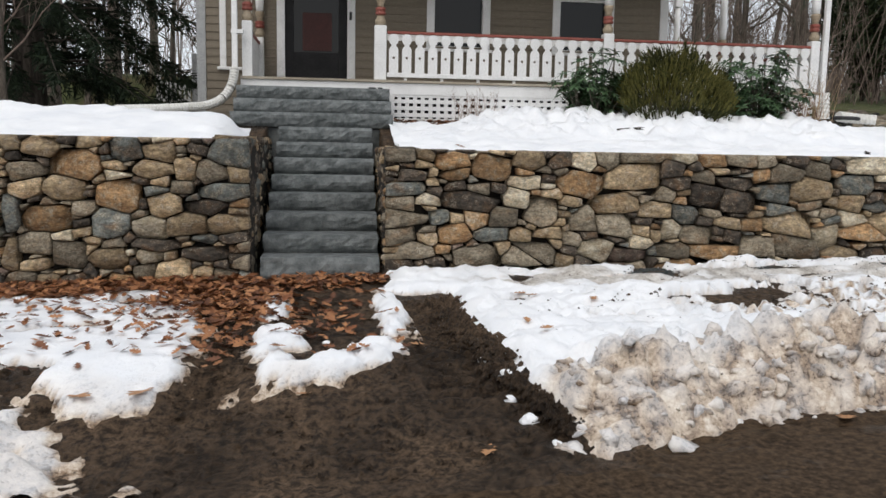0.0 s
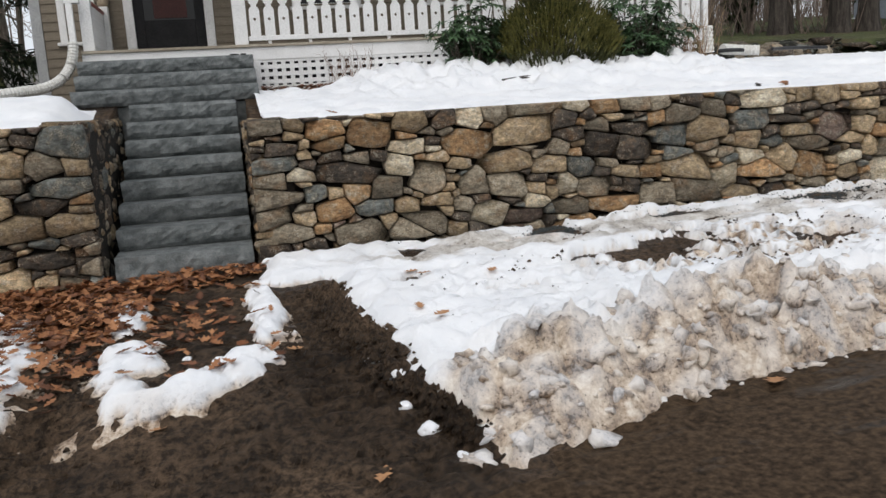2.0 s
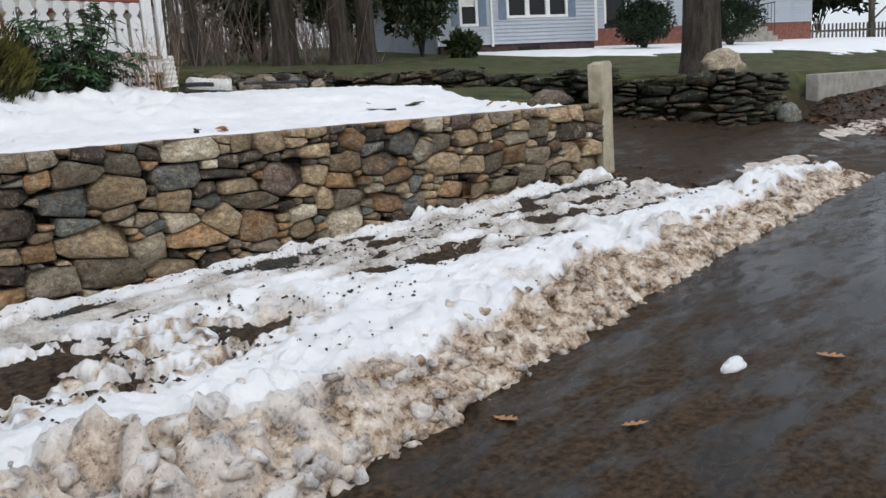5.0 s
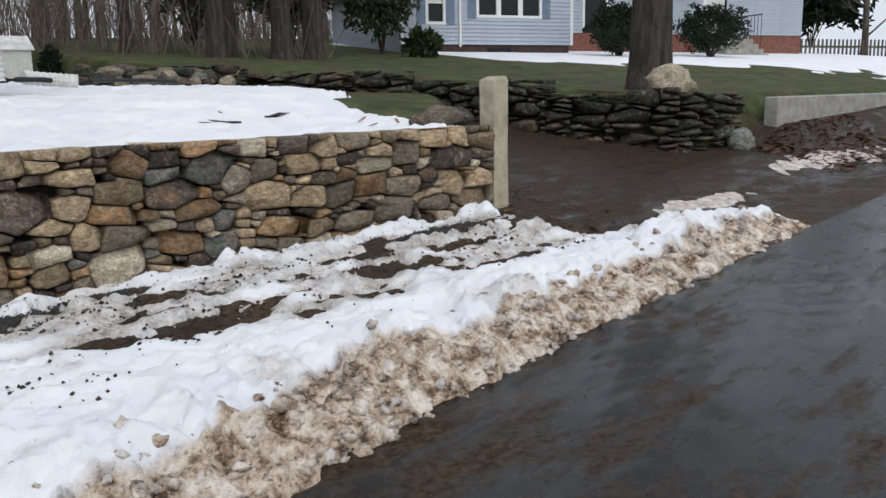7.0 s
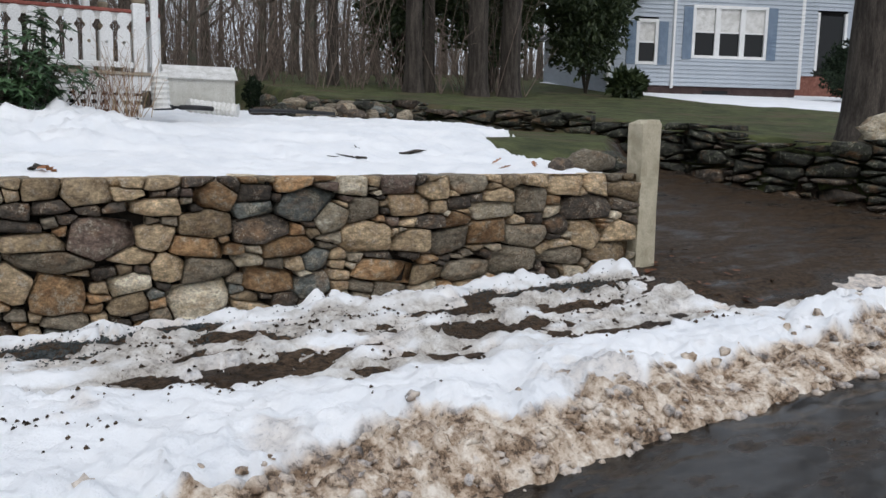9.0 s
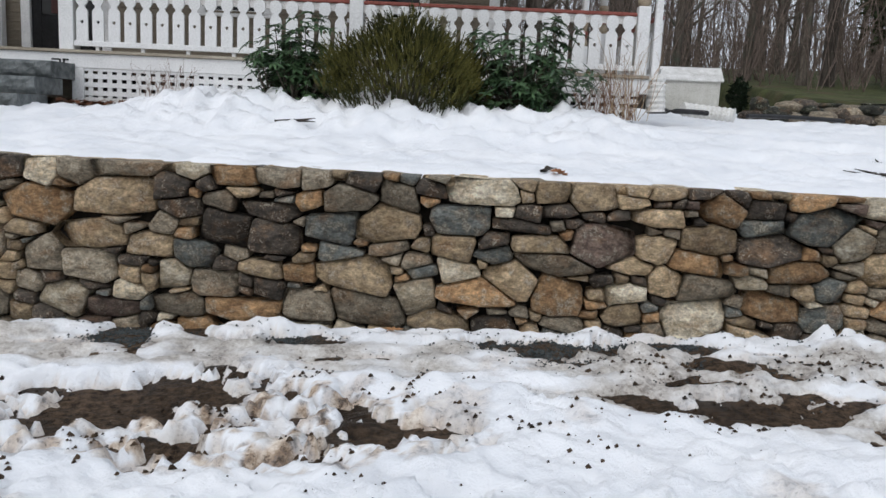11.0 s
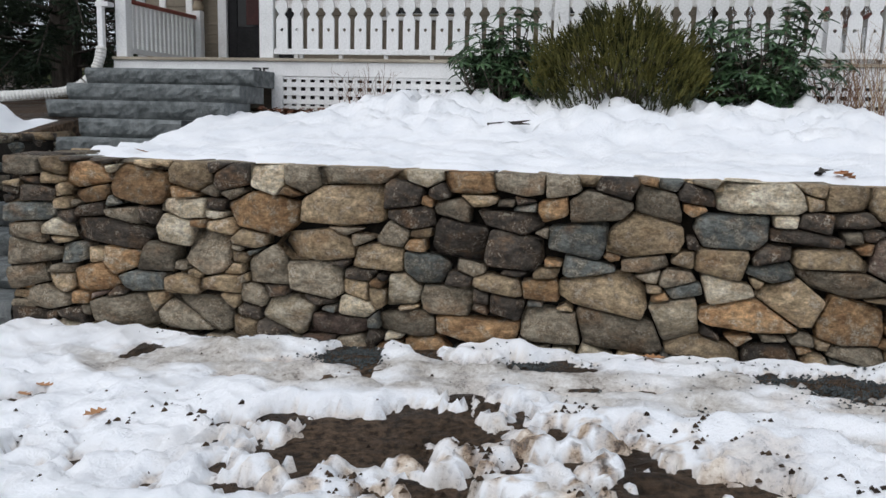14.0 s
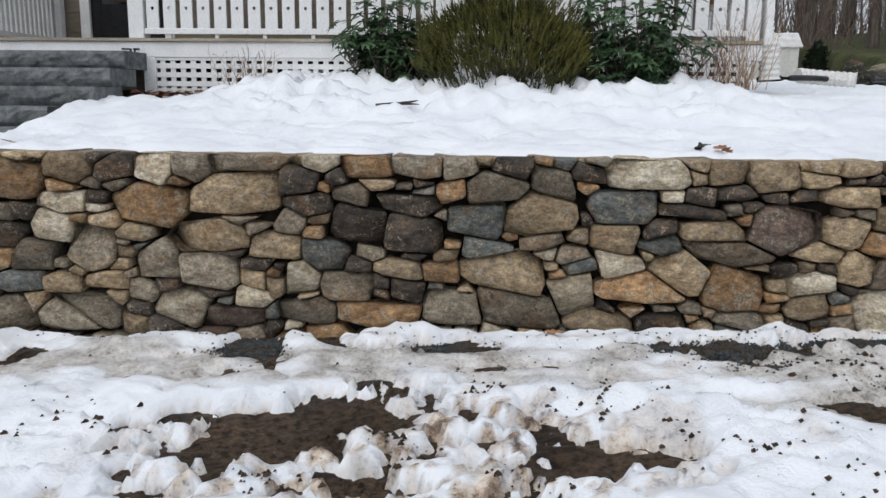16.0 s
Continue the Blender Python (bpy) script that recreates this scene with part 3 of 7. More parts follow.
def verge_depth(x, y):
    ye = edge_y(x)
    n1, n2, n3 = fbm(x, y, 1.6, 4), fbm(x, y, 5.0, 4, 5.0), fbm(x, y, 14, 3, 9.0)
    left = x - (1.02 + 0.10 * sstep(5.9, 5.2, y) + 0.30 * sstep(5.0, 4.3, y) - 0.55 * sstep(6.95, 7.25, y) + 0.10 * n2)
    front = y - (ye - 0.02 + 0.16 * fbm(x, 0, 1.9, 3, 2.0) + 0.10 * fbm(x, y, 4.0, 3, 2.5) + 0.05 * n2 - 0.10 * sstep(2.4, 1.9, x) * sstep(1.2, 1.7, x))
    right = 13.6 - x - max(0.0, (y - 6.25) * 6.0) * sstep(10.3, 11.5, x) + 0.6 * n1
    rim = min(left * 1.0, front, right * 0.6)
    d = 0.085 * sstep(0.0, 0.22, rim) + 0.03 * n1 + 0.022 * n2 + 0.012 * n3
    icy = icy_way(x, y)
    streak = fbm(x * 0.62, y * 1.35, 3.4, 5, 21.0)
    d += icy * (-0.055 - 0.008 * sstep(5.5, 8, x) + (0.11 + 0.09 * sstep(5.5, 7.5, x)) * streak)
    # hummocks and thaw dimples
    d += 0.045 * (1 - icy) * (lumps(x, y, 2.3, 15.0) - 0.5) + 0.028 * (1 - 0.6 * icy) * (lumps(x, y, 6.0, 16.0) - 0.5)
    # the clean ridge left beside the wall
    d += 0.045 * sstep(7.42, 7.60, y + 0.16 * n2) * (0.55 + 2.2 * n1)
    for cx, cy, rx, ry, a in BARE:
        if abs(x - cx) < 1.0 and abs(y - cy) < 0.9:
            d -= 0.15 * sstep(-0.05, 0.42, blob(x, y, cx, cy, rx * 1.15, ry * 1.15, a) + 0.9 * n2 + 0.5 * n3)
    d -= 0.12 * sstep(0.32, 0.42, fbm(x, y, 3.4, 5, 41.0) + 0.25 * fbm(x, y, 0.8, 2, 42.0) - 0.10 * sstep(5.5, 4.9, y - 0.08 * x))
    # trampled ground, half snow and half earth
    tram = sstep(0.0, 0.5, blob(x, y, 4.2, 6.35, 1.5, 0.75)) + 0.5 * sstep(0.0, 0.5, blob(x, y, 2.6, 6.2, 1.2, 0.6))
    d -= 0.12 * tram * sstep(0.02, 0.26, fbm(x, y, 5.5, 4, 51.0)) + 0.03 * tram * lumps(x, y, 8.0, 52.0)
    # pocks and footprints
    d -= 0.08 * sstep(0.50, 0.62, noise.noise((x * 2.6, y * 4.2, 7.7)) + 0.25 * n2)
    # the ploughed bank
    h = bank_height(x) * (0.75 + 0.75 * fbm(x, 3.0, 1.1, 3))
    c = ye + 0.42 + 0.10 * fbm(x, 9.0, 0.9, 2)
    u = y - c
    prof = math.exp(-(u / (0.36 if u < 0 else 0.44)) ** 2)
    if prof > 0.02:
        wx, wy = x + 0.12 * n2, y + 0.12 * n1
        c1, h1 = plates(wx, wy, 3.6, 4.0)
        c2, h2_ = plates(wx, wy, 8.5, 6.0)
        d += h * prof * (0.34 + 0.50 * lumps(wx, wy, 2.4, 1.0) + 0.45 * c1 + 0.55 * h1 + 0.26 * c2 + 0.40 * h2_ + 0.20 * clumps(x, y, 17.0, 7.0) + 0.25 * n3)
        # where the blade cut the crust, the road side drops below the clean top
        cut = sstep(0.05, -0.05, y - dirt_line(x, y)) * sstep(4.2, 5.4, x)
        d -= cut * prof * 0.05
    d += 0.13 * sstep(0.0, 0.7, blob(x, y, 11.6, 5.95, 1.0, 0.40, 5) + 0.4 * n2)
    d -= 0.5 * sstep(0.05, -0.12, min(front, left, right * 0.6))
    return d


def dirt_line(x, y):
    """How far back the thrown-up grit reaches: a ragged, scalloped line."""
    reach = 0.58 - 0.14 * sstep(4.0, 5.5, x) + 0.42 * fbm(x, 0.0, 0.75, 3, 11.0) + 0.22 * fbm(x, y, 2.4, 2, 12.0)
    return edge_y(x) + reach


def verge_dirt(x, y, d):
    n1, n2 = fbm(x, y, 2.2, 4, 11.0), fbm(x, y, 8, 3, 12.0)
    soft = 0.22 - 0.15 * sstep(4.0, 5.4, x)
    c1 = plates(x + 0.12 * fbm(x, y, 5.0, 4, 5.0), y + 0.12 * fbm(x, y, 1.6, 4), 3.6, 4.0)[0]
    k = sstep(soft, -soft, y - dirt_line(x, y)) * (1.30 - 0.45 * c1) * (0.62 + 0.34 * sstep(4.0, 5.4, x) - 0.18 * sstep(9.5, 12, x))
    k = max(k, 0.40 * sstep(0.05, 0.35, fbm(x, y, 1.3, 4, 31.0)) * sstep(2.2, 3.2, x), 0.85 * sstep(0.0, 0.5, blob(x, y, 4.2, 6.3, 1.7, 0.8)) * sstep(-0.1, 0.2, n2), 0.5 * icy_way(x, y) * sstep(-0.1, 0.3, n1) * sstep(7.6, 7.4, y))
    return max(k, 0.55 * sstep(0.03, 0.005, d))


def patch_depth_left(x, y):
    n1, n2, n3 = fbm(x, y, 1.6, 4), fbm(x, y, 5, 4, 5.0), fbm(x, y, 13, 3, 9.0)
    rim = min(-0.80 - x - 0.12 * sstep(4.85, 4.4, y) - 0.45 * sstep(6.5, 7.2, y), y - 4.48 - 0.45 * sstep(-1.35, -1.75, x), 7.25 - y) + 0.22 * n1 + 0.15 * n2
    d = 0.10 * sstep(-0.02, 0.16, rim) + 0.03 * n1 + 0.03 * n2 + 0.012 * n3 - 0.03
    for cx, cy, rx, ry in ((-1.75, 6.15, 0.30, 0.16), (-2.1, 6.0, 0.12, 0.1), (-1.80, 5.05, 0.22, 0.16), (-1.5, 6.9, 0.35, 0.15), (-1.2, 6.3, 0.2, 0.15)):
        d -= 0.14 * sstep(0.0, 0.4, blob(x, y, cx, cy, rx, ry) + 0.5 * n2)
    near = blob(x, y, -1.9, 4.2, 0.72, 0.52, -35) + 0.8 * n1 + 0.8 * n2 + 0.25 * clumps(x, y, 6.0)
    d = max(d - 0.4 * sstep(0.0, -0.15, rim), 0.16 * near + 0.04 * n2 if near > -0.4 else -1)
    return d


def patch_depth_u(x, y):
    n1, n2, n3 = fbm(x, y, 2.4, 4), fbm(x, y, 6, 4, 5.0), fbm(x, y, 14, 3, 9.0)
    b = -9.0
    for cx, cy, rx, ry, a in ((-0.40, 6.55, 0.15, 0.50, 0), (-0.30, 5.55, 0.24, 0.52, 0), (0.0, 4.98, 0.52, 0.17, 24), (-0.28, 5.05, 0.18, 0.25, 0), (0.36, 5.25, 0.24, 0.20, 0), (0.50, 6.3, 0.15, 0.95, 3), (0.33, 5.1, 0.2, 0.14, 0), (0.75, 7.1, 0.45, 0.16, 0)):
        b = max(b, blob(x, y, cx, cy, rx, ry, a))
    return 0.13 * sstep(-0.15, 0.75, b + 0.55 * n2 + 0.25 * n1) + 0.035 * n2 + 0.015 * n3 - 0.035 - 0.3 * sstep(-0.1, -0.5, b + 0.4 * n2)


def patch_dirt(x, y, d):
    return 0.75 * sstep(0.05, 0.0, d) + 0.32 * sstep(5.2, 4.5, y + 0.4 * fbm(x, y, 3, 3)) + 0.06


def yard_depth(x, y):
    n1, n2 = fbm(x, y, 1.1, 4), fbm(x, y, 5, 4, 5.0)
    d = 0.075 + 0.03 * n1 + 0.016 * n2
    d += 0.13 * sstep(9.4, 10.7, y) * sstep(1.4, 2.6, x) * (0.1 + lumps(x, y, 3.0) + 0.5 * lumps(x, y, 7.0, 3.0)) * sstep(7.4, 6.2, x) + 0.05 * (lumps(x, y, 1.7, 6.0) - 0.5) + 0.03 * (lumps(x, y, 5.0, 2.0) - 0.5)
    if y > 8.9:
        c1, h1 = plates(x + 0.1 * n2, y + 0.1 * n1, 3.8, 33.0)
        d += sstep(9.2, 10.6, y) * sstep(1.2, 2.2, x) * sstep(7.8, 6.4, x) * (0.04 * c1 + 0.055 * h1) + sstep(9.0, 10.0, y) * 0.012 * h1
    d -= 0.3 * sstep(0.5, 0.95, blob(x, y, 1.25, 11.55, 1.3, 0.9) + 0.35 * n2 + 0.2)
    for cx, cy, rx, ry in ((4.53, 9.25, 0.09, 0.09), (3.75, 10.1, 0.35, 0.08), (3.85, 9.75, 0.2, 0.06), (2.9, 10.0, 0.12, 0.06)):
        d -= 0.15 * sstep(0.1, 0.6, blob(x, y, cx, cy, rx, ry) + 0.5 * n2)
    # the open, mossy slope down to the driveway and the corner by the gate post
    d -= 0.3 * sstep(-0.15, 0.15, x - 10.95 - 0.36 * max(y - 8.4, 0) + 0.5 * n2)
    d -= 0.3 * sstep(-0.1, 0.3, blob(x, y, 11.9, 10.6, 0.7, 1.5, -40) + 0.6 * n1)
    d -= 0.3 * sstep(-0.05, 0.3, lawn_side(x, y) + 0.5 + 0.8 * n1)
    d -= 0.3 * sstep(-0.1, 0.05, x - yard_edge(y) + 0.3 * n2)
    d -= 0.045 * sstep(0.50, 0.62, noise.noise((x * 1.9, y * 3.2, 4.4)) + 0.2 * n2) * sstep(6.5, 7.5, x)
    return d * sstep(8.0, 8.2, y + 0.03 * n2) - 0.07 * sstep(8.1, 8.0, y)


def clean(x, y, d):
    return 0.25 * sstep(0.03, 0.0, d) + 0.10 * sstep(0.2, 0.5, fbm(x, y, 0.9, 3, 8.0))


def yard_base(x, y):
    return max(yard_z(x, y), lawn_z(x, y) if lawn_side(x, y) > 0.3 else 0)


snow_sheet("snow_bank", 0.1, 14.0, 3.8, 7.79, 0.028, verge_depth, verge_dirt, "ploughed snow on the verge, grimy brown along the road edge", verge_ice)
snow_sheet("snow_patch", -4.6, -0.5, 3.9, 7.6, 0.035, patch_depth_left, patch_dirt, "melting snow patch with fallen leaves below the wall")
snow_sheet("snow_patch", -0.75, 1.25, 4.6, 7.4, 0.025, patch_depth_u, patch_dirt, "melting snow remnant between muddy wheel tracks")
snow_sheet("yard_snow", 0.70, 14.6, 7.95, 18.6, 0.05, yard_depth, clean, "clean white snow on the raised front yard", base=yard_base)
snow_sheet("yard_snow", -9.0, -0.92, 7.95, 15.0, 0.08, lambda x, y: (0.13 + 0.05 * fbm(x, y, 1.0, 4) + 0.05 * (lumps(x, y, 2.2, 6.0) - 0.5) + 0.12 * sstep(8.2, 9.6, y) - 0.3 * sstep(10.4, 11.2, y + 0.8 * fbm(x, y, 1.2, 3) + 0.5 * sstep(-2.6, -1.2, x))) * sstep(8.0, 8.2, y) * sstep(-0.93, -1.25, x) - 0.07 * sstep(8.1, 8.0, y) - 0.03 * sstep(-1.0, -0.93, x),
           clean, "snow on the raised yard beside the steps", base=lambda x, y: yard_z(x, y))


def far_snow_depth(x, y):
    n1 = fbm(x, y, 0.5, 4)
    d = 0.10 * sstep(-0.5, 0.6, (y - (18.6 - 0.55 * (x - 22))) * 0.5 + 3.0 * n1) + 0.02 * n1
    return d - 0.05 - 0.2 * sstep(25.0, 23.0, x + 0.25 * (22 - y))


snow_sheet("lawn_snow", 19.0, 46.0, 9.0, 32.0, 0.25, far_snow_depth, lambda x, y, d: 0.2 * sstep(0.03, 0, d), "thin snow on the neighbour's lawn")
for x0, x1, y0, y1, cx, cy, rx, ry in ((11.5, 15.5, 6.2, 7.4, 13.6, 6.75, 1.3, 0.22), (15.0, 22.0, 6.2, 8.6, 18.5, 7.3, 2.6, 0.35)):
    snow_sheet("snow_patch", x0, x1, y0, y1, 0.05, lambda x, y: 0.035 * sstep(0, 0.5, blob(x, y, cx, cy, rx, ry) + 1.2 * fbm(x, y, 2.5, 5)) - 0.016, lambda x, y, d: 0.6, "thin strip of slush beside the driveway mouth")


# ---- masonry ----
def clip(poly, px, pz, nx, nz):
    """Keep the part of a convex polygon on the side of the point away from the normal."""
    out = []
    for (ax, az), (bx, bz) in zip(poly, poly[1:] + poly[:1]):
        da, db = (ax - px) * nx + (az - pz) * nz, (bx - px) * nx + (bz - pz) * nz
        if da <= 0:
            out.append((ax, az))
        if da * db < 0:
            t = da / (da - db)
            out.append((ax + t * (bx - ax), az + t * (bz - az)))
    return out


def packed(rng, x0, x1, floor, top, known, sizes, tries=9000, flat=(0.32, 0.72)):
    """Stones packed into a wall: known ones first, then ever smaller ones wherever they fit. Gives (cx, cz, rx, rz, code)."""
    stones = list(known)
    cells = {}

    def put(s):
        for gx in range(int((s[0] - s[2]) // 0.3), int((s[0] + s[2]) // 0.3) + 1):
            cells.setdefault(gx, []).append(s)

    for s in stones:
        put(s)
    for (lo, hi), codes, *few in sizes:
        for _ in range(few[0] if few else tries):
            rx = rng.uniform(lo, hi)
            rz = rx * rng.uniform(*flat)
            cx = rng.uniform(x0 + rx * 0.8, x1 - rx * 0.8)
            f, tp = floor(cx), top(cx)
            cz = rng.uniform(f + rz * 0.7, tp - rz * 0.8)
            ok = True
            for gx in range(int((cx - rx) // 0.3), int((cx + rx) // 0.3) + 1):
                for o in cells.get(gx, ()):
                    if (abs(cx - o[0]) / (rx + o[2])) ** 3 + (abs(cz - o[1]) / (rz + o[3])) ** 3 < 0.90:
                        ok = False
                        break
                if not ok:
                    break
            if ok:
                s = (cx, cz, rx, rz, rng.choice(codes))
                stones.append(s)
                put(s)
    return stones


def stone_mesh(poly, rng, bulge, back):
    """One stone from its outline: rounded corners, a proud uneven face, sides running back into the wall."""
    n = len(poly)
    cx, cz = sum(p[0] for p in poly) / n, sum(p[1] for p in poly) / n
    pts = poly
    for turn in (0, 1):
        nxt = []
        for (ax, az), (bx, bz) in zip(pts, pts[1:] + pts[:1]):
            cut = rng.uniform(0.02, 0.10) if turn == 0 else 0.12
            if math.hypot(bx - ax, bz - az) < 0.02:
                nxt.append(((ax + bx) / 2, (az + bz) / 2))
                continue
            nxt += [(ax + cut * (bx - ax), az + cut * (bz - az)), (bx - cut * (bx - ax), bz - cut * (bz - az))]
        pts = nxt
    seed = rng.uniform(0, 90)
    tilt, lean = rng.uniform(-0.20, 0.20), rng.uniform(-0.24, 0.24)
    # one or two split planes across the face
    planes = [(math.cos(a), math.sin(a), rng.uniform(0.01, 0.06), rng.uniform(0.2, 0.55)) for a in (rng.uniform(0, 6.283), rng.uniform(0, 6.283))]
    bm = bmesh.new()
    rings = []
    for scale, y in ((0.99, back), (1.0, 0.034), (0.988, 0.006), (0.945, -0.010), (0.80, -0.015), (0.42, -0.015)):
        ring = []
        for x, z in pts:
            u, v = (x - cx) * scale, (z - cz) * scale
            w = 1 + 0.07 * noise.noise((u * 14 + seed, v * 14, scale * 2))
            u, v = u * w, v * w
            yy = y if y > 0.02 else y - bulge * (1.05 - scale) + tilt * u + lean * v + 0.026 * noise.noise((u * 9 + seed, v * 9, 2.0)) + 0.010 * noise.noise((u * 27 + seed, v * 27, 4.0)) + sum(g * max(0.0, u * p + v * q - o) for p, q, o, g in planes)
            ring.append(bm.verts.new((u, yy, v)))
        rings.append(ring)
    k = len(pts)
    for r0, r1 in zip(rings, rings[1:]):
        for i in range(k):
            bm.faces.new((r0[i], r0[(i + 1) % k], r1[(i + 1) % k], r1[i]))
    mid = bm.verts.new((0, -0.024 - bulge * 0.8, 0))
    for i in range(k):
        bm.faces.new((rings[-1][i], rings[-1][(i + 1) % k], mid))
    bmesh.ops.recalc_face_normals(bm, faces=bm.faces)
    return bm, cx, cz


def lay_wall(parent, stones, x0, x1, floor, top, rng, place, name="stone", gap=0.004, bulge=0.022, back=0.16):
    """Gives every stone the ground up to its neighbours and sets it in the wall. place(cx, cz) is the pose of its face."""
    for i, (cx, cz, rx, rz, code) in enumerate(stones):
        e = 3.2
        lo, hi = max(x0, cx - e * rx), min(x1, cx + e * rx)
        poly = [(lo, max(floor(cx), cz - e * rz)), (hi, max(floor(cx), cz - e * rz)), (hi, min(top(cx), cz + e * rz)), (lo, min(top(cx), cz + e * rz))]
        for j, (ox, oz, sx, sz, _) in enumerate(stones):
            if j == i or abs(ox - cx) > 3.3 * (rx + sx) or abs(oz - cz) > 3.3 * (rz + sz):
                continue
            dx, dz = ox - cx, oz - cz
            a = 1 / max(abs(dx) / rx, abs(dz) / rz)
            b = 1 / max(abs(dx) / sx, abs(dz) / sz)
            t = a / (a + b)
            # joints run level between courses and upright between neighbours, slanting where stones meet at a corner
            u, v = abs(dx) / (rx + sx), abs(dz) / (rz + sz)
            nx, nz = math.copysign(u ** 2.2, dx), math.copysign(v ** 2.2, dz)
            ln = math.hypot(nx, nz)
            skew = 0.24 * math.sin(12.9 * (cx + ox) + 78.2 * (cz + oz))
            nx, nz = nx / ln, nz / ln
            nx, nz = nx * math.cos(skew) - nz * math.sin(skew), nx * math.sin(skew) + nz * math.cos(skew)
            poly = clip(poly, cx + t * dx - nx * gap, cz + t * dz - nz * gap, nx, nz)
            if len(poly) < 3:
                break
        if len(poly) < 3:
            continue
        xs, zs = [p[0] for p in poly], [p[1] for p in poly]
        if max(xs) - min(xs) < 0.03 or max(zs) - min(zs) < 0.02:
            continue
        bm, mx, mz = stone_mesh(poly, rng, bulge * rng.uniform(0.5, 1.5), back)
        ob = part(name, bm, STONES[code], parent, smooth=True)
        ob.matrix_local = place(mx, mz) @ pose(0, rng.uniform(-0.012, 0.012), 0)

# the wall's most marked stones: middle x and z, half width and height, kind
LARGE_MIDDLE = [
    (2.97, 1.67, 0.28, 0.13, "t"), (2.77, 1.42, 0.26, 0.10, "t"), (2.44, 1.60, 0.23, 0.11, "r"), (2.79, 1.20, 0.19, 0.11, "g"), (3.21, 1.36, 0.15, 0.08, "t"), (2.47, 1.24, 0.14, 0.10, "g"),
    (2.06, 1.34, 0.14, 0.13, "g"), (1.68, 1.28, 0.14, 0.11, "g"), (1.81, 1.45, 0.13, 0.10, "w"), (3.73, 1.50, 0.18, 0.11, "d"), (4.06, 1.44, 0.19, 0.11, "d"), (4.44, 1.54, 0.17, 0.11, "b"),
    (4.84, 1.58, 0.22, 0.11, "t"), (5.31, 1.63, 0.20, 0.09, "b"), (4.60, 1.22, 0.24, 0.11, "t"), (3.66, 1.11, 0.16, 0.10, "g"), (3.85, 0.93, 0.26, 0.09, "r"), (4.29, 0.99, 0.17, 0.12, "g"),
    (4.73, 0.99, 0.24, 0.12, "g"), (5.02, 1.10, 0.14, 0.10, "w"), (5.47, 1.14, 0.30, 0.10, "r"), (5.66, 1.25, 0.18, 0.10, "t"), (6.00, 1.15, 0.17, 0.12, "r"), (6.27, 1.53, 0.20, 0.13, "p"),
]
SMALL_MIDDLE = [
    (3.37, 1.16, 0.10, 0.09, "w"), (2.63, 0.96, 0.19, 0.09, "w"), (2.92, 0.91, 0.23, 0.07, "p"), (3.06, 1.03, 0.12, 0.07, "w"), (3.78, 1.85, 0.14, 0.06, "r"), (4.08, 1.85, 0.14, 0.06, "g"),
    (3.07, 1.87, 0.26, 0.05, "g"), (2.46, 1.83, 0.12, 0.07, "w"), (3.51, 1.31, 0.12, 0.09, "b"), (3.96, 1.24, 0.15, 0.06, "t"), (5.46, 1.82, 0.25, 0.07, "w"), (4.56, 1.73, 0.17, 0.09, "g"),
    (5.85, 1.51, 0.20, 0.06, "t"), (5.96, 1.36, 0.25, 0.07, "g"), (5.25, 1.45, 0.13, 0.08, "t"), (5.17, 0.94, 0.21, 0.07, "t"), (5.32, 1.29, 0.14, 0.06, "w"), (6.44, 1.38, 0.20, 0.05, "t"),
    (1.97, 0.91, 0.25, 0.11, "g"), (3.42, 1.62, 0.15, 0.06, "d"), (4.04, 1.63, 0.21, 0.06, "d"), (5.69, 1.62, 0.17, 0.04, "d"), (3.41, 0.96, 0.17, 0.08, "g"),
]
LARGE_GATE = [
    (6.97, 1.59, 0.20, 0.09, "t"), (6.62, 1.52, 0.13, 0.07, "t"), (6.89, 1.06, 0.22, 0.12, "w"), (6.99, 1.26, 0.18, 0.08, "g"), (6.89, 1.42, 0.19, 0.07, "r"), (7.35, 1.53, 0.22, 0.09, "d"),
    (7.72, 1.72, 0.23, 0.10, "b"), (7.90, 1.60, 0.13, 0.10, "w"), (7.54, 1.40, 0.19, 0.07, "r"), (8.19, 1.44, 0.21, 0.12, "t"), (7.75, 1.09, 0.15, 0.08, "b"), (9.37, 1.62, 0.22, 0.07, "w"),
    (9.75, 1.70, 0.15, 0.11, "g"), (8.94, 1.38, 0.19, 0.11, "g"), (9.12, 1.13, 0.22, 0.10, "g"), (9.56, 1.18, 0.21, 0.11, "g"), (10.36, 1.62, 0.26, 0.11, "d"), (10.08, 1.19, 0.25, 0.08, "g"),
    (10.62, 1.20, 0.26, 0.09, "t"), (9.71, 1.39, 0.21, 0.09, "g"), (8.35, 1.17, 0.26, 0.09, "r"), (6.69, 1.28, 0.11, 0.08, "t"), (8.75, 1.12, 0.14, 0.07, "t"),
]
CORNER_QUOINS = [
    (0.66, 1.86, 0.15, 0.07, "g"), (0.72, 1.54, 0.19, 0.07, "b"), (0.67, 1.40, 0.14, 0.07, "g"), (0.73, 1.25, 0.20, 0.08, "g"), (0.67, 1.10, 0.14, 0.08, "g"), (0.77, 0.94, 0.24, 0.08, "g"),
    (0.67, 0.79, 0.14, 0.07, "d"), (1.36, 1.42, 0.28, 0.09, "d"), (1.42, 0.88, 0.24, 0.12, "g"), (1.93, 0.89, 0.24, 0.11, "g"),
]
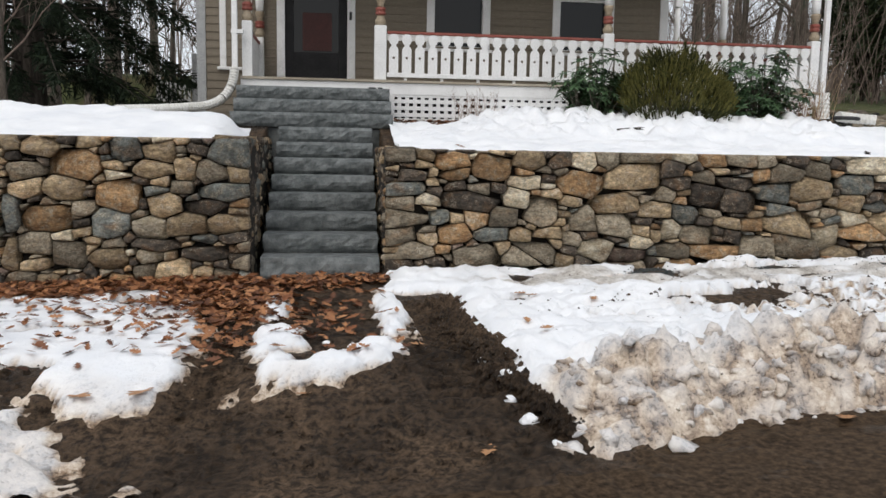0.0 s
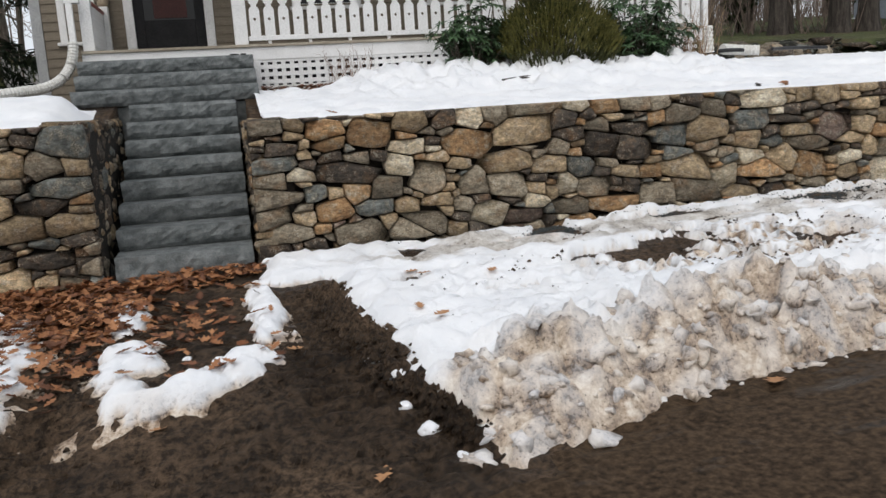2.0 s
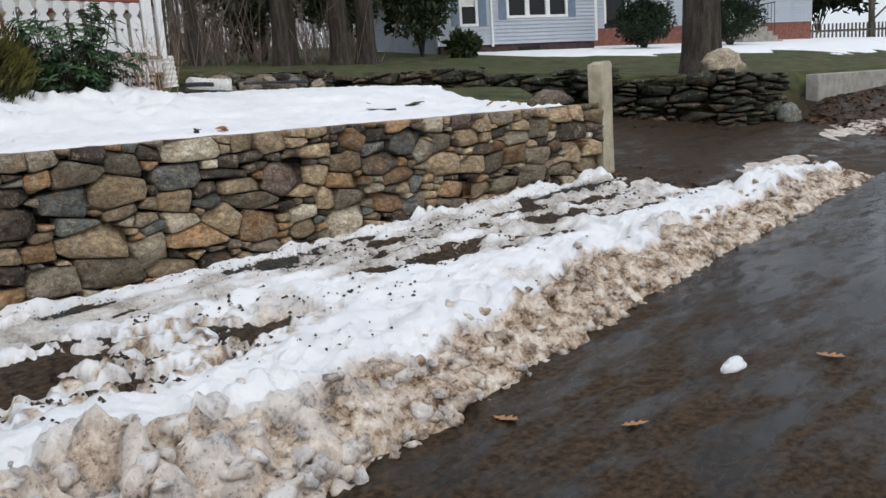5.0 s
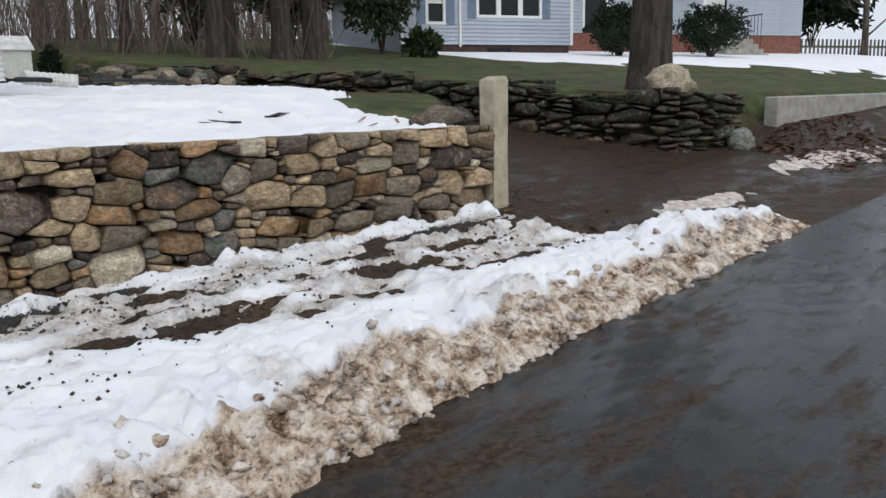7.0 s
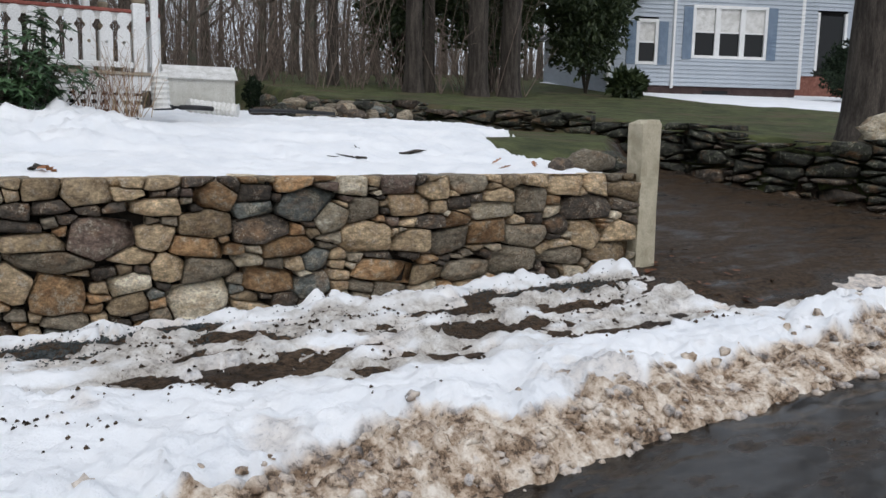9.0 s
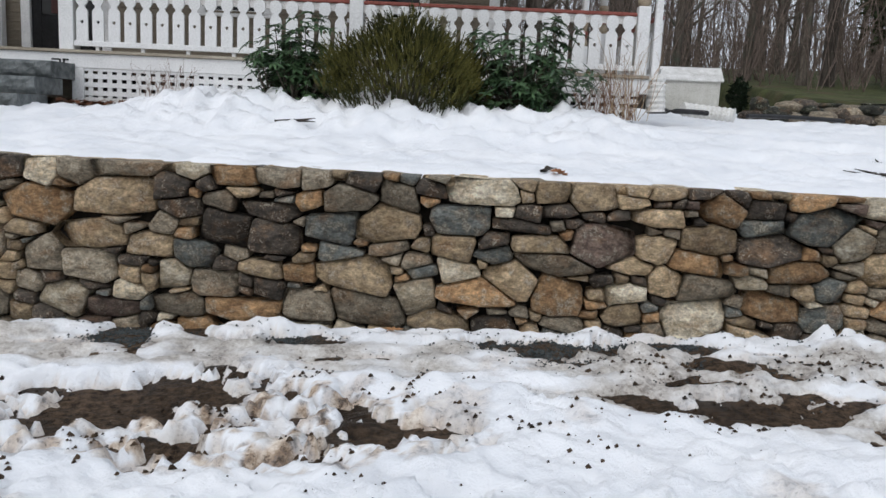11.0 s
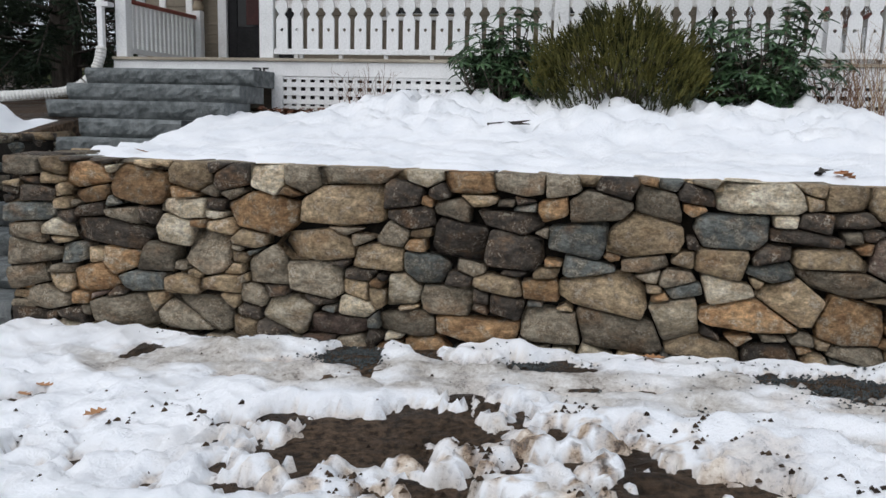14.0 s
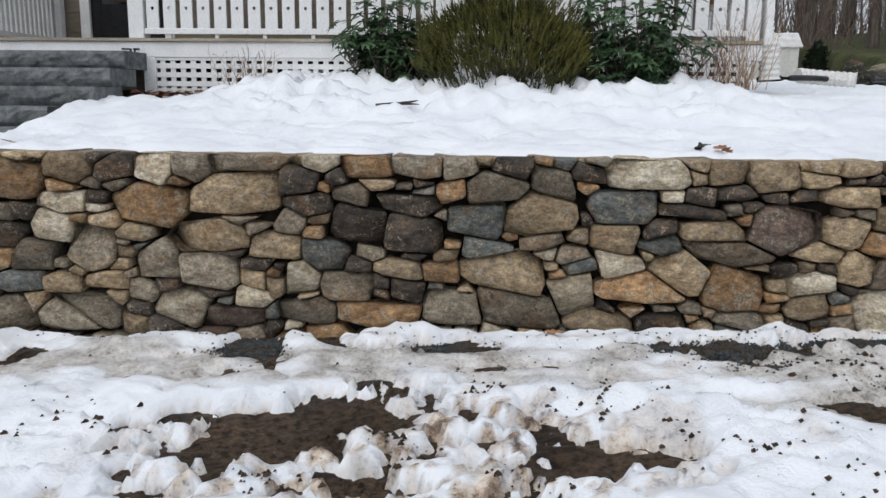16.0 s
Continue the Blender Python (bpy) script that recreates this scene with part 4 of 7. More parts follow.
LARGE_LEFT = [
    (-2.28, 1.73, 0.23, 0.13, "r"), (-2.54, 1.23, 0.21, 0.12, "r"), (-2.85, 1.27, 0.07, 0.17, "b"), (-1.92, 1.44, 0.21, 0.14, "r"), (-1.99, 1.19, 0.17, 0.13, "b"), (-1.59, 1.69, 0.19, 0.08, "t"),
    (-1.50, 1.35, 0.15, 0.10, "t"), (-1.30, 1.19, 0.17, 0.11, "t"), (-1.84, 1.87, 0.14, 0.09, "b"), (-1.54, 1.85, 0.15, 0.09, "t"), (-0.92, 1.84, 0.18, 0.12, "b"), (-0.84, 1.64, 0.09, 0.08, "t"),
    (-0.98, 1.50, 0.23, 0.08, "b"), (-0.94, 1.19, 0.19, 0.09, "t"), (-1.15, 1.34, 0.19, 0.07, "d"), (-1.07, 1.67, 0.14, 0.09, "g"), (-2.56, 1.87, 0.15, 0.09, "t"), (-1.08, 0.91, 0.30, 0.07, "d"),
    (-1.58, 0.99, 0.23, 0.05, "d"), (-2.36, 0.89, 0.15, 0.12, "g"), (-2.67, 1.00, 0.17, 0.10, "g"), (-2.69, 1.66, 0.18, 0.08, "g"), (-1.32, 1.69, 0.10, 0.10, "t"), (-2.86, 0.92, 0.06, 0.14, "t"),
]


def wall_floor(x):
    return (0.66 + 0.036 * x) if x > 0 else 0.66 + 0.02 * x


def front_wall(name, x0, x1, top, known, seed, label):
    rng = random.Random(seed)
    core = part(name, box(x0 + 0.03, x1 - 0.03, WALL_Y + 0.17, WALL_Y + 0.52, 0.3, top - 0.05), M_EARTH_CORE)
    tagged(core, label, "stone wall", kind="structure")
    mix = "tttgggbrrdddwptgw"
    stones = packed(rng, x0, x1, wall_floor, lambda x: top, known, [((0.14, 0.20), "tttggbrdw", 260), ((0.09, 0.15), mix), ((0.055, 0.09), mix + "ddtt"), ((0.036, 0.055), mix + "dd")])
    lay_wall(core, stones, x0, x1, lambda x: wall_floor(x) - 0.06, lambda x: top, rng, lambda cx, cz: pose(cx, WALL_Y + 0.022, cz))
    # the flat stones along its back, half under the snow
    x = x0
    while x < x1 - 0.1:
        w = min(rng.uniform(0.2, 0.45), x1 - x)
        p = [(x + 0.008, top - 0.07), (x + w - 0.008, top - 0.07), (x + w - 0.008, top - 0.004 + rng.uniform(-0.02, 0.008)), (x + 0.008, top - 0.004 + rng.uniform(-0.02, 0.008))]
        bm, mx, mz = stone_mesh(p, rng, 0.005, 0.32)
        part("stone", bm, STONES[rng.choice("ggbdwt")], core, smooth=True).matrix_local = pose(mx, WALL_Y + 0.14, mz)
        x += w
    return core


def return_wall(name, x, side, y0, y1, top, seed, label):
    """The short wall that turns in along the steps; side is +1 where its face looks towards +x."""
    rng = random.Random(seed)
    core = part(name, box(min(x, x - side * 0.35), max(x, x - side * 0.35), y0 + 0.05, y1, 0.3, top - 0.06), M_EARTH_CORE)
    tagged(core, label, "stone wall", kind="structure")
    ln = y1 - y0
    stones = packed(rng, 0, ln, lambda u: 0.66, lambda u: top, [], [((0.14, 0.24), "gdbdt"), ((0.08, 0.14), "ggdbtr"), ((0.04, 0.08), "ggdtd")])
    turn = 90 if side > 0 else -90
    lay_wall(core, stones, 0, ln, lambda u: 0.62, lambda u: top, rng,
             lambda cu, cz: pose(x - side * 0.02, y0 + cu if side > 0 else y1 - cu, cz, 0, 0, turn), bulge=0.02)
    y = y0
    while y < y1 - 0.1:
        w = rng.uniform(0.22, 0.42)
        bm = bmesh.new()
        bmesh.ops.create_cube(bm, size=1, matrix=Matrix.Diagonal((rng.uniform(0.3, 0.4), w - 0.015, 0.10, 1)))
        bmesh.ops.bevel(bm, geom=bm.edges[:], offset=0.02, segments=2, affect="EDGES")
        for v in bm.verts:
            v.co += 0.022 * Vector((noise.noise(v.co * 9 + Vector((y, 0, 0))), noise.noise(v.co * 9 + Vector((0, y, 0))), noise.noise(v.co * 9 + Vector((0, 0, y)))))
        part("stone", bm, STONES[rng.choice("ttgdr")], core, smooth=True).matrix_local = pose(x - side * 0.17, y + w / 2, top - 0.045, rng.uniform(-3, 3), rng.uniform(-3, 3), rng.uniform(-5, 5))
        y += w
    return core


front_wall("wall_right", WALL_X0, WALL_X1, WALL_TOP, CORNER_QUOINS + LARGE_MIDDLE + SMALL_MIDDLE + LARGE_GATE, 11, "fieldstone retaining wall of tan, grey and rusty stones")
front_wall("wall_left", -4.4, -0.74, 1.98, LARGE_LEFT, 12, "fieldstone retaining wall with large rusty and grey stones")
return_wall("wall_step_side_right", WALL_X0, -1, WALL_Y + 0.06, 10.2, 1.92, 13, "fieldstone wall end turning in along the steps")
return_wall("wall_step_side_left", -0.74, 1, WALL_Y + 0.06, 10.4, 2.0, 14, "fieldstone wall end turning in along the steps")


# ---- granite steps ----
def granite_block(x0, x1, y0, y1, z0, z1, seed):
    """A long step with a sawn top and a rock-faced front and ends."""
    bm = bmesh.new()
    nx, nz = max(8, int((x1 - x0) / 0.05)), 5
    rows = []
    for k in range(nz + 1):
        v = k / nz
        row = []
        for i in range(nx + 1):
            u = i / nx
            x, z = x0 + u * (x1 - x0), z0 + v * (z1 - z0)
            d = 0.030 * math.sin(math.pi * v) ** 0.5 * (0.6 + noise.noise((x * 5, z * 7, seed))) + 0.018 * noise.noise((x * 17, z * 20, seed))
            if k in (0, nz):
                d *= 0.35
            row.append(bm.verts.new((x + (0.012 * noise.noise((z * 20, seed, x)) if i in (0, nx) else 0), y0 - d + 0.035 * (1 - v) ** 3, z)))
        rows.append(row)
    for k in range(nz):
        for i in range(nx):
            bm.faces.new((rows[k][i], rows[k][i + 1], rows[k + 1][i + 1], rows[k + 1][i]))
    b0 = [bm.verts.new((x, y1, z)) for x, z in ((x0, z0), (x1, z0), (x1, z1), (x0, z1))]
    bm.faces.new((b0[3], b0[2], b0[1], b0[0]))
    bm.faces.new(rows[nz] + [b0[2], b0[3]])
    bm.faces.new(rows[0][::-1] + [b0[0], b0[1]])
    bm.faces.new([r[0] for r in rows][::-1] + [b0[3], b0[0]][::1])
    bm.faces.new([r[-1] for r in rows] + [b0[2], b0[1]])
    bmesh.ops.recalc_face_normals(bm, faces=bm.faces)
    return bm


steps = thing("granite_steps", "grey split-granite front steps rising between stone walls to the porch", "steps", kind="structure")
RISE, TREAD = 0.1835, 0.345
for k in range(11):
    z1 = 0.865 + RISE * k
    y0 = 7.90 + TREAD * k
    wide = k >= 8
    part("step", granite_block(-1.27 if wide else STEP_X0 + 0.09, 0.76 if wide else STEP_X1 - 0.05, y0, y0 + (TREAD + 0.25 if k < 10 else 0.66), z1 - RISE + (0.004 if k else -0.1), z1, 3.1 * k), M_GRANITE, steps)
# the flank under the wide steps
part("step_base", box(-1.22, 0.72, 10.75, 11.9, 1.7, 2.14), M_GRANITE, steps)

# ---- gate post ----
bm = bmesh.new()
r = []
for z, hx, hy in ((0.8, 0.118, 0.10), (1.2, 0.115, 0.098), (1.6, 0.108, 0.096), (2.0, 0.110, 0.10), (2.38, 0.112, 0.10), (2.425, 0.098, 0.085)):
    ring = []
    for u, v in ((-1, -1), (-0.3, -1), (0.4, -1), (1, -1), (1, 0), (1, 1), (0, 1), (-1, 1), (-1, 0)):
        j = 0.012 * noise.noise((u * 3, v * 3, z * 5))
        ring.append(bm.verts.new((11.075 + u * (hx + j), 7.915 + v * (hy + j), z + (0.03 * (u < -0.5) * (z > 2.4) * -1))))
    r.append(ring)
for a, b in zip(r, r[1:]):
    for i in range(9):
        bm.faces.new((a[i], a[(i + 1) % 9], b[(i + 1) % 9], b[i]))
bm.faces.new(r[-1])
tagged(part("gate_post", bm, M_PILLAR), "buff split-granite gate post at the wall's end", "gate post")

# ---- porch ----
DECK_Z, PORCH_Y, HOUSE_Y = 2.86, 11.9, 13.9
PX0, PX1 = -1.28, 7.30
house = thing("house", "taupe clapboard house with white trim and a front porch", "house")


def slab(name, x0, x1, y0, y1, z0, z1, mat, parent, bevel=0.004, label=""):
    return part(name, box(x0, x1, y0, y1, z0, z1, bevel), mat, parent, label)


deck = slab("porch_floor", PX0, PX1, PORCH_Y - 0.03, HOUSE_Y, DECK_Z - 0.035, DECK_Z, M_DECK, house)
slab("fascia", PX0, 0.74, PORCH_Y, PORCH_Y + 0.03, DECK_Z - 0.16, DECK_Z - 0.036, M_WHITE, house)
slab("fascia", 0.741, PX1, PORCH_Y, PORCH_Y + 0.03, DECK_Z - 0.20, DECK_Z - 0.036, M_WHITE, house)
slab("fascia", PX1 - 0.03, PX1, PORCH_Y + 0.031, 17.5, DECK_Z - 0.20, DECK_Z - 0.036, M_WHITE, house)
slab("porch_floor", 5.6, PX1, HOUSE_Y, 17.5, DECK_Z - 0.035, DECK_Z, M_DECK, house)
slab("corner_board", 0.72, 0.86, PORCH_Y - 0.004, PORCH_Y + 0.04, 2.2, DECK_Z - 0.201, M_WHITE, house)
slab("skirt_board", 0.86, PX1, PORCH_Y + 0.01, PORCH_Y + 0.04, 2.18, 2.33, M_WHITE_OLD, house)
# solid near-black box: its colour stands for the shade under the porch
slab("crawl_space_shade", 0.95, PX1 - 0.1, PORCH_Y + 0.25, HOUSE_Y, 1.9, DECK_Z - 0.04, M_DARK, house)
# lattice: uprights and bars
lattice = thing("lattice", "white square wooden lattice under the porch floor", "lattice")
upright = box(-0.028, 0.028, PORCH_Y + 0.02, PORCH_Y + 0.028, 2.30, DECK_Z - 0.19)
first = part("slat", upright, M_WHITE, lattice)
x = 0.93
first.location.x = x
while x < PX1 - 0.25:
    x += 0.112
    o = new("slat", first.data)
    o.parent, o.location = lattice, (x, 0, 0)
bar = part("slat", box(0.86, PX1 - 0.1, PORCH_Y + 0.012, PORCH_Y + 0.019, -0.027, 0.027), M_WHITE, lattice)
bar.location.z = 2.38
for z in (2.475, 2.57, 2.655):
    o = new("slat", bar.data)
    o.parent, o.location = lattice, (0, 0, z)


def turned_post(x, y, name="porch_post", square=0.155):
    p = thing(name, "white porch post with turned red and tan rings above the rail", "porch post", "porch posts", at=Matrix.Translation((x, y, DECK_Z)))
    h = square / 2
    part("base", box(-h, h, -h, h, 0, 0.76, 0.008), M_WHITE, p)
    part("neck", lathe([(0.055, 0.76), (0.075, 0.79), (0.078, 0.83), (0.055, 0.87), (0.05, 0.90)], 0, 0), M_TAN_PAINT, p, "tan turned neck", True)
    part("ring", lathe([(0.05, 0.90), (0.073, 0.915), (0.073, 0.945), (0.055, 0.955), (0.073, 0.97), (0.073, 1.0), (0.05, 1.015)], 0, 0), M_RED, p, "barn-red turned rings", True)
    part("neck", lathe([(0.05, 1.015), (0.045, 1.05), (0.07, 1.12), (0.07, 1.16)], 0, 0), M_TAN_PAINT, p, "tan turned neck", True)
    part("shaft", lathe([(0.055, 1.16), (0.066, 1.3), (0.06, 1.7), (0.055, 2.1)], 0, 0), M_WHITE, p, "", True)
    part("base", box(-h, h, -h, h, 2.1, 2.5, 0.008), M_WHITE, p)
    return p


turned_post(-1.19, PORCH_Y + 0.10, square=0.14)
turned_post(0.655, PORCH_Y + 0.10, square=0.17)
turned_post(3.98, PORCH_Y + 0.10)
turned_post(7.20, PORCH_Y + 0.10, square=0.14)
turned_post(-1.19, HOUSE_Y - 0.10, square=0.12)
turned_post(7.20, 15.1)
turned_post(7.20, 17.3)


def sawn_half(side):
    """One half of a sawn baluster's outline: round head, notched neck, straight body, half of the drilled hole."""
    w = 0.066
    o = [(0, 0.60), (0.034, 0.598), (0.058, 0.575), (w, 0.54), (w, 0.50), (0.052, 0.47), (0.034, 0.455), (0.034, 0.43), (0.052, 0.415), (w, 0.385), (w, 0.0), (0, 0.0), (0, 0.252)]
    o += [(0.019 * math.sin(a), 0.272 - 0.019 * math.cos(a)) for a in (math.pi * i / 6 for i in range(1, 6))]
    o += [(0, 0.292)]
    return [(side * x, z) for x, z in o]


bal = bmesh.new()
for s in (1, -1):
    prism(sawn_half(s), 0.0, 0.024, bal)
bal_me = bpy.data.meshes.new("baluster")
bal.to_mesh(bal_me)
bal.free()
bal_me.materials.append(M_WHITE)


def sawn_railing(x0, x1, y, n, label="white porch railing of sawn drilled balusters with red cap", along=0):
    m = pose(x0, y, DECK_Z, 0, 0, along)
    r = thing("porch_railing", label, "railing", "porch railings", at=m)
    ln = x1 - x0
    part("top_rail", box(0, ln, 0.0, 0.09, 0.645, 0.685, 0.01), M_RED, r, "barn-red handrail")
    part("bracket_rail", box(0, ln, 0.026, 0.06, 0.56, 0.644), M_WHITE_OLD, r)
    part("bottom_rail", box(0, ln, -0.012, -0.001, 0.045, 0.105, 0.004), M_WHITE, r)
    part("sill_rail", box(0, ln, 0.026, 0.07, 0.05, 0.11, 0.004), M_WHITE, r)
    for i in range(6):
        part("foot_block", box(ln * (i + 0.5) / 6 - 0.02, ln * (i + 0.5) / 6 + 0.02, 0.01, 0.05, 0, 0.05), M_WHITE, r)
    for i in range(n):
        o = new("baluster", bal_me)
        o.parent, o.location = r, (ln * (i + 0.5) / n, 0, 0.045)
    return r


sawn_railing(0.75, 3.90, PORCH_Y + 0.02, 17)
sawn_railing(4.06, 7.12, PORCH_Y + 0.02, 17)
sawn_railing(PORCH_Y + 0.2 - PORCH_Y + 7.26, 7.26 + 3.0 + 0.2, PORCH_Y + 0.2, 15, along=90)
side = thing("porch_railing", "white porch side railing with plain square balusters", "railing", "porch railings", at=pose(-1.22, PORCH_Y + 0.18, DECK_Z, 0, 0, 90))
part("top_rail", box(0, 1.66, -0.04, 0.04, 0.64, 0.69, 0.01), M_RED, side, "barn-red handrail")
part("bottom_rail", box(0, 1.66, -0.025, 0.025, 0.06, 0.12), M_WHITE, side)
pb = part("baluster", box(-0.032, 0.032, -0.02, 0.02, 0.10, 0.65, 0.003), M_WHITE, side)
for i in range(16):
    o = new("baluster", pb.data)
    o.parent, o.location = side, (0.06 + 0.103 * i, 0, 0)
pb.location.x = 1.62

# ---- house front ----
HX0, HX1, H_TOP = -2.05, 5.50, 6.2
openings = [(-0.93, 0.33, 2.86, 5.1), (1.50, 2.56, 3.55, 5.3), (3.62, 4.68, 3.55, 5.3)]
slab("wall_sheathing", HX0, HX1, HOUSE_Y + 0.25, HOUSE_Y + 0.32, 2.0, H_TOP, M_DARK, house, 0)


def clapboards(parent, x0, x1, z0, z1, y, cut, mat, pitch=0.127, thick=0.016):
    """Lapped boards, each one a strip that leans out at its foot, broken at the openings."""
    z, cache = z0, {}
    while z < z1:
        runs = [(x0, x1)]
        for a, b, c, d in cut:
            if c - 0.02 < z + pitch * 0.5 < d + 0.02:
                runs = [(p, q) for r0, r1 in runs for p, q in ((r0, min(r1, a)), (max(r0, b), r1)) if q - p > 0.02]
        for a, b in runs:
            key = round(b - a, 4)
            if key not in cache:
                bm = bmesh.new()
                v = [bm.verts.new(p) for p in ((0, -thick, 0), (key, -thick, 0), (key, 0, pitch + 0.015), (0, 0, pitch + 0.015), (0, 0.02, 0), (key, 0.02, 0), (key, 0.02, pitch + 0.015), (0, 0.02, pitch + 0.015))]
                for f in ((0, 1, 2, 3), (1, 0, 4, 5), (2, 1, 5, 6), (0, 3, 7, 4), (3, 2, 6, 7)):
                    bm.faces.new([v[i] for i in f])
                o = part("clapboard", bm, mat, parent)
                cache[key] = o.data
            else:
                o = new("clapboard", cache[key])
                o.parent = parent
            o.location = (a, y, z)
        z += pitch


clapboards(house, HX0, HX1, 2.3, 5.2, HOUSE_Y, openings, M_SIDING)
slab("wall_above", HX0, HX1, HOUSE_Y, HOUSE_Y + 0.24, 5.21, H_TOP, M_SIDING, house)
slab("corner_trim", HX1 - 0.01, HX1 + 0.13, HOUSE_Y - 0.03, HOUSE_Y + 0.1, 2.4, H_TOP, M_WHITE, house)
slab("corner_trim", HX0 - 0.14, HX0, HOUSE_Y - 0.03, HOUSE_Y + 0.1, 2.0, H_TOP, M_GREY_TRIM, house, label="grey corner board")
slab("side_wall", HX1 - 0.05, HX1 + 0.1, HOUSE_Y + 0.101, 22, 2.0, H_TOP, M_SIDING, house)
slab("side_wall", HX0 - 0.1, HX0 + 0.05, HOUSE_Y + 0.101, 22, 2.0, H_TOP, M_SIDING, house)
slab("rear_wall", HX0, HX1, 21.8, 22, 2.0, H_TOP, M_SIDING, house)
part("roof", prism([(HX0 - 0.4, H_TOP), (HX1 + 0.5, H_TOP), ((HX0 + HX1) / 2, 9.4)], HOUSE_Y - 0.3, 22.4), M_SHINGLE, house)
# never in view: added so that the porch and house front lie in shade
part("unseen_porch_roof", prism([(PX0 - 0.2, 5.36), (PX1 + 0.2, 5.36), (PX1 + 0.2, 5.62), (PX0 - 0.2, 5.62)], PORCH_Y - 0.25, HOUSE_Y), M_SHINGLE, house)


def sash_window(parent, x0, x1, z0, z1, y, trim=0.13, mat=M_WHITE):
    """A double-hung window in its frame, glass set back, dark room behind."""
    w = part("window", box(x0 + trim, x1 - trim, y + 0.10, y + 0.12, z0 + trim * 0.4, z1 - trim), M_GLASS, parent)
    part("jamb", box(x0, x0 + trim, y - 0.03, y + 0.14, z0, z1, 0.006), mat, w)
    part("jamb", box(x1 - trim, x1, y - 0.03, y + 0.14, z0, z1, 0.006), mat, w)
    part("head", box(x0 + trim, x1 - trim, y - 0.03, y + 0.14, z1 - trim, z1, 0.006), mat, w)
    part("sill", box(x0 - 0.04, x1 + 0.04, y - 0.07, y + 0.14, z0 - 0.05, z0 - 0.002, 0.006), mat, w)
    zm = (z0 + z1) / 2
    part("meeting_rail", box(x0 + trim, x1 - trim, y + 0.06, y + 0.099, zm - 0.025, zm + 0.025), mat, w)
    part("bottom_rail", box(x0 + trim, x1 - trim, y + 0.06, y + 0.099, z0, z0 + 0.05), mat, w)
    return w


for a, b, c, d in openings[1:]:
    sash_window(house, a, b, c, d, HOUSE_Y)
sash_window(house, -1.83, -1.32, 3.15, 4.75, HOUSE_Y, 0.10)
# the entrance: a black storm door over a red one
door = thing("front_door", "closed black storm door with glass, a red door behind it", "door", kind="structure")
part("jamb", box(-0.93, -0.80, HOUSE_Y - 0.04, HOUSE_Y + 0.15, DECK_Z, 5.1, 0.006), M_WHITE, door)
part("jamb", box(0.20, 0.33, HOUSE_Y - 0.04, HOUSE_Y + 0.15, DECK_Z, 5.1, 0.006), M_WHITE, door)
part("head", box(-0.80, 0.20, HOUSE_Y - 0.04, HOUSE_Y + 0.15, 4.95, 5.1, 0.006), M_WHITE, door)
for nm, x0, x1, z0, z1 in (("stile", -0.80, -0.66, DECK_Z, 4.95), ("stile", 0.06, 0.20, DECK_Z, 4.95), ("kick_panel", -0.66, 0.06, DECK_Z, 3.42), ("top_rail", -0.66, 0.06, 4.8, 4.95)):
    part(nm, box(x0, x1, HOUSE_Y + 0.01, HOUSE_Y + 0.045, z0, z1, 0.004), M_DOOR, door)
part("glass_pane", box(-0.66, 0.06, HOUSE_Y + 0.024, HOUSE_Y + 0.028, 3.42, 4.8), M_GLASS, door).visible_shadow = False
part("doorbell", box(0.235, 0.275, HOUSE_Y - 0.065, HOUSE_Y - 0.041, 3.95, 4.08, 0.006), M_IRON, door, "black doorbell")
part("inner_panel", box(-0.52, -0.05, HOUSE_Y + 0.005, HOUSE_Y + 0.0095, 3.45, 4.05), M_RED_DOOR, door)
# number plate digits as plain bars
sign = thing("number_plate", "small black bars of a house number on the porch edge", "sign")
for x, z, w, h in ((0.535, 2.745, 0.09, 0.018), (0.59, 2.70, 0.02, 0.10), (0.655, 2.745, 0.07, 0.018), (0.635, 2.72, 0.018, 0.05), (0.665, 2.695, 0.05, 0.016), (0.69, 2.665, 0.018, 0.05), (0.66, 2.645, 0.06, 0.016)):
    part("bar", box(x - w / 2, x + w / 2, PORCH_Y - 0.008, PORCH_Y - 0.001, z - h / 2, z + h / 2), M_IRON, sign)


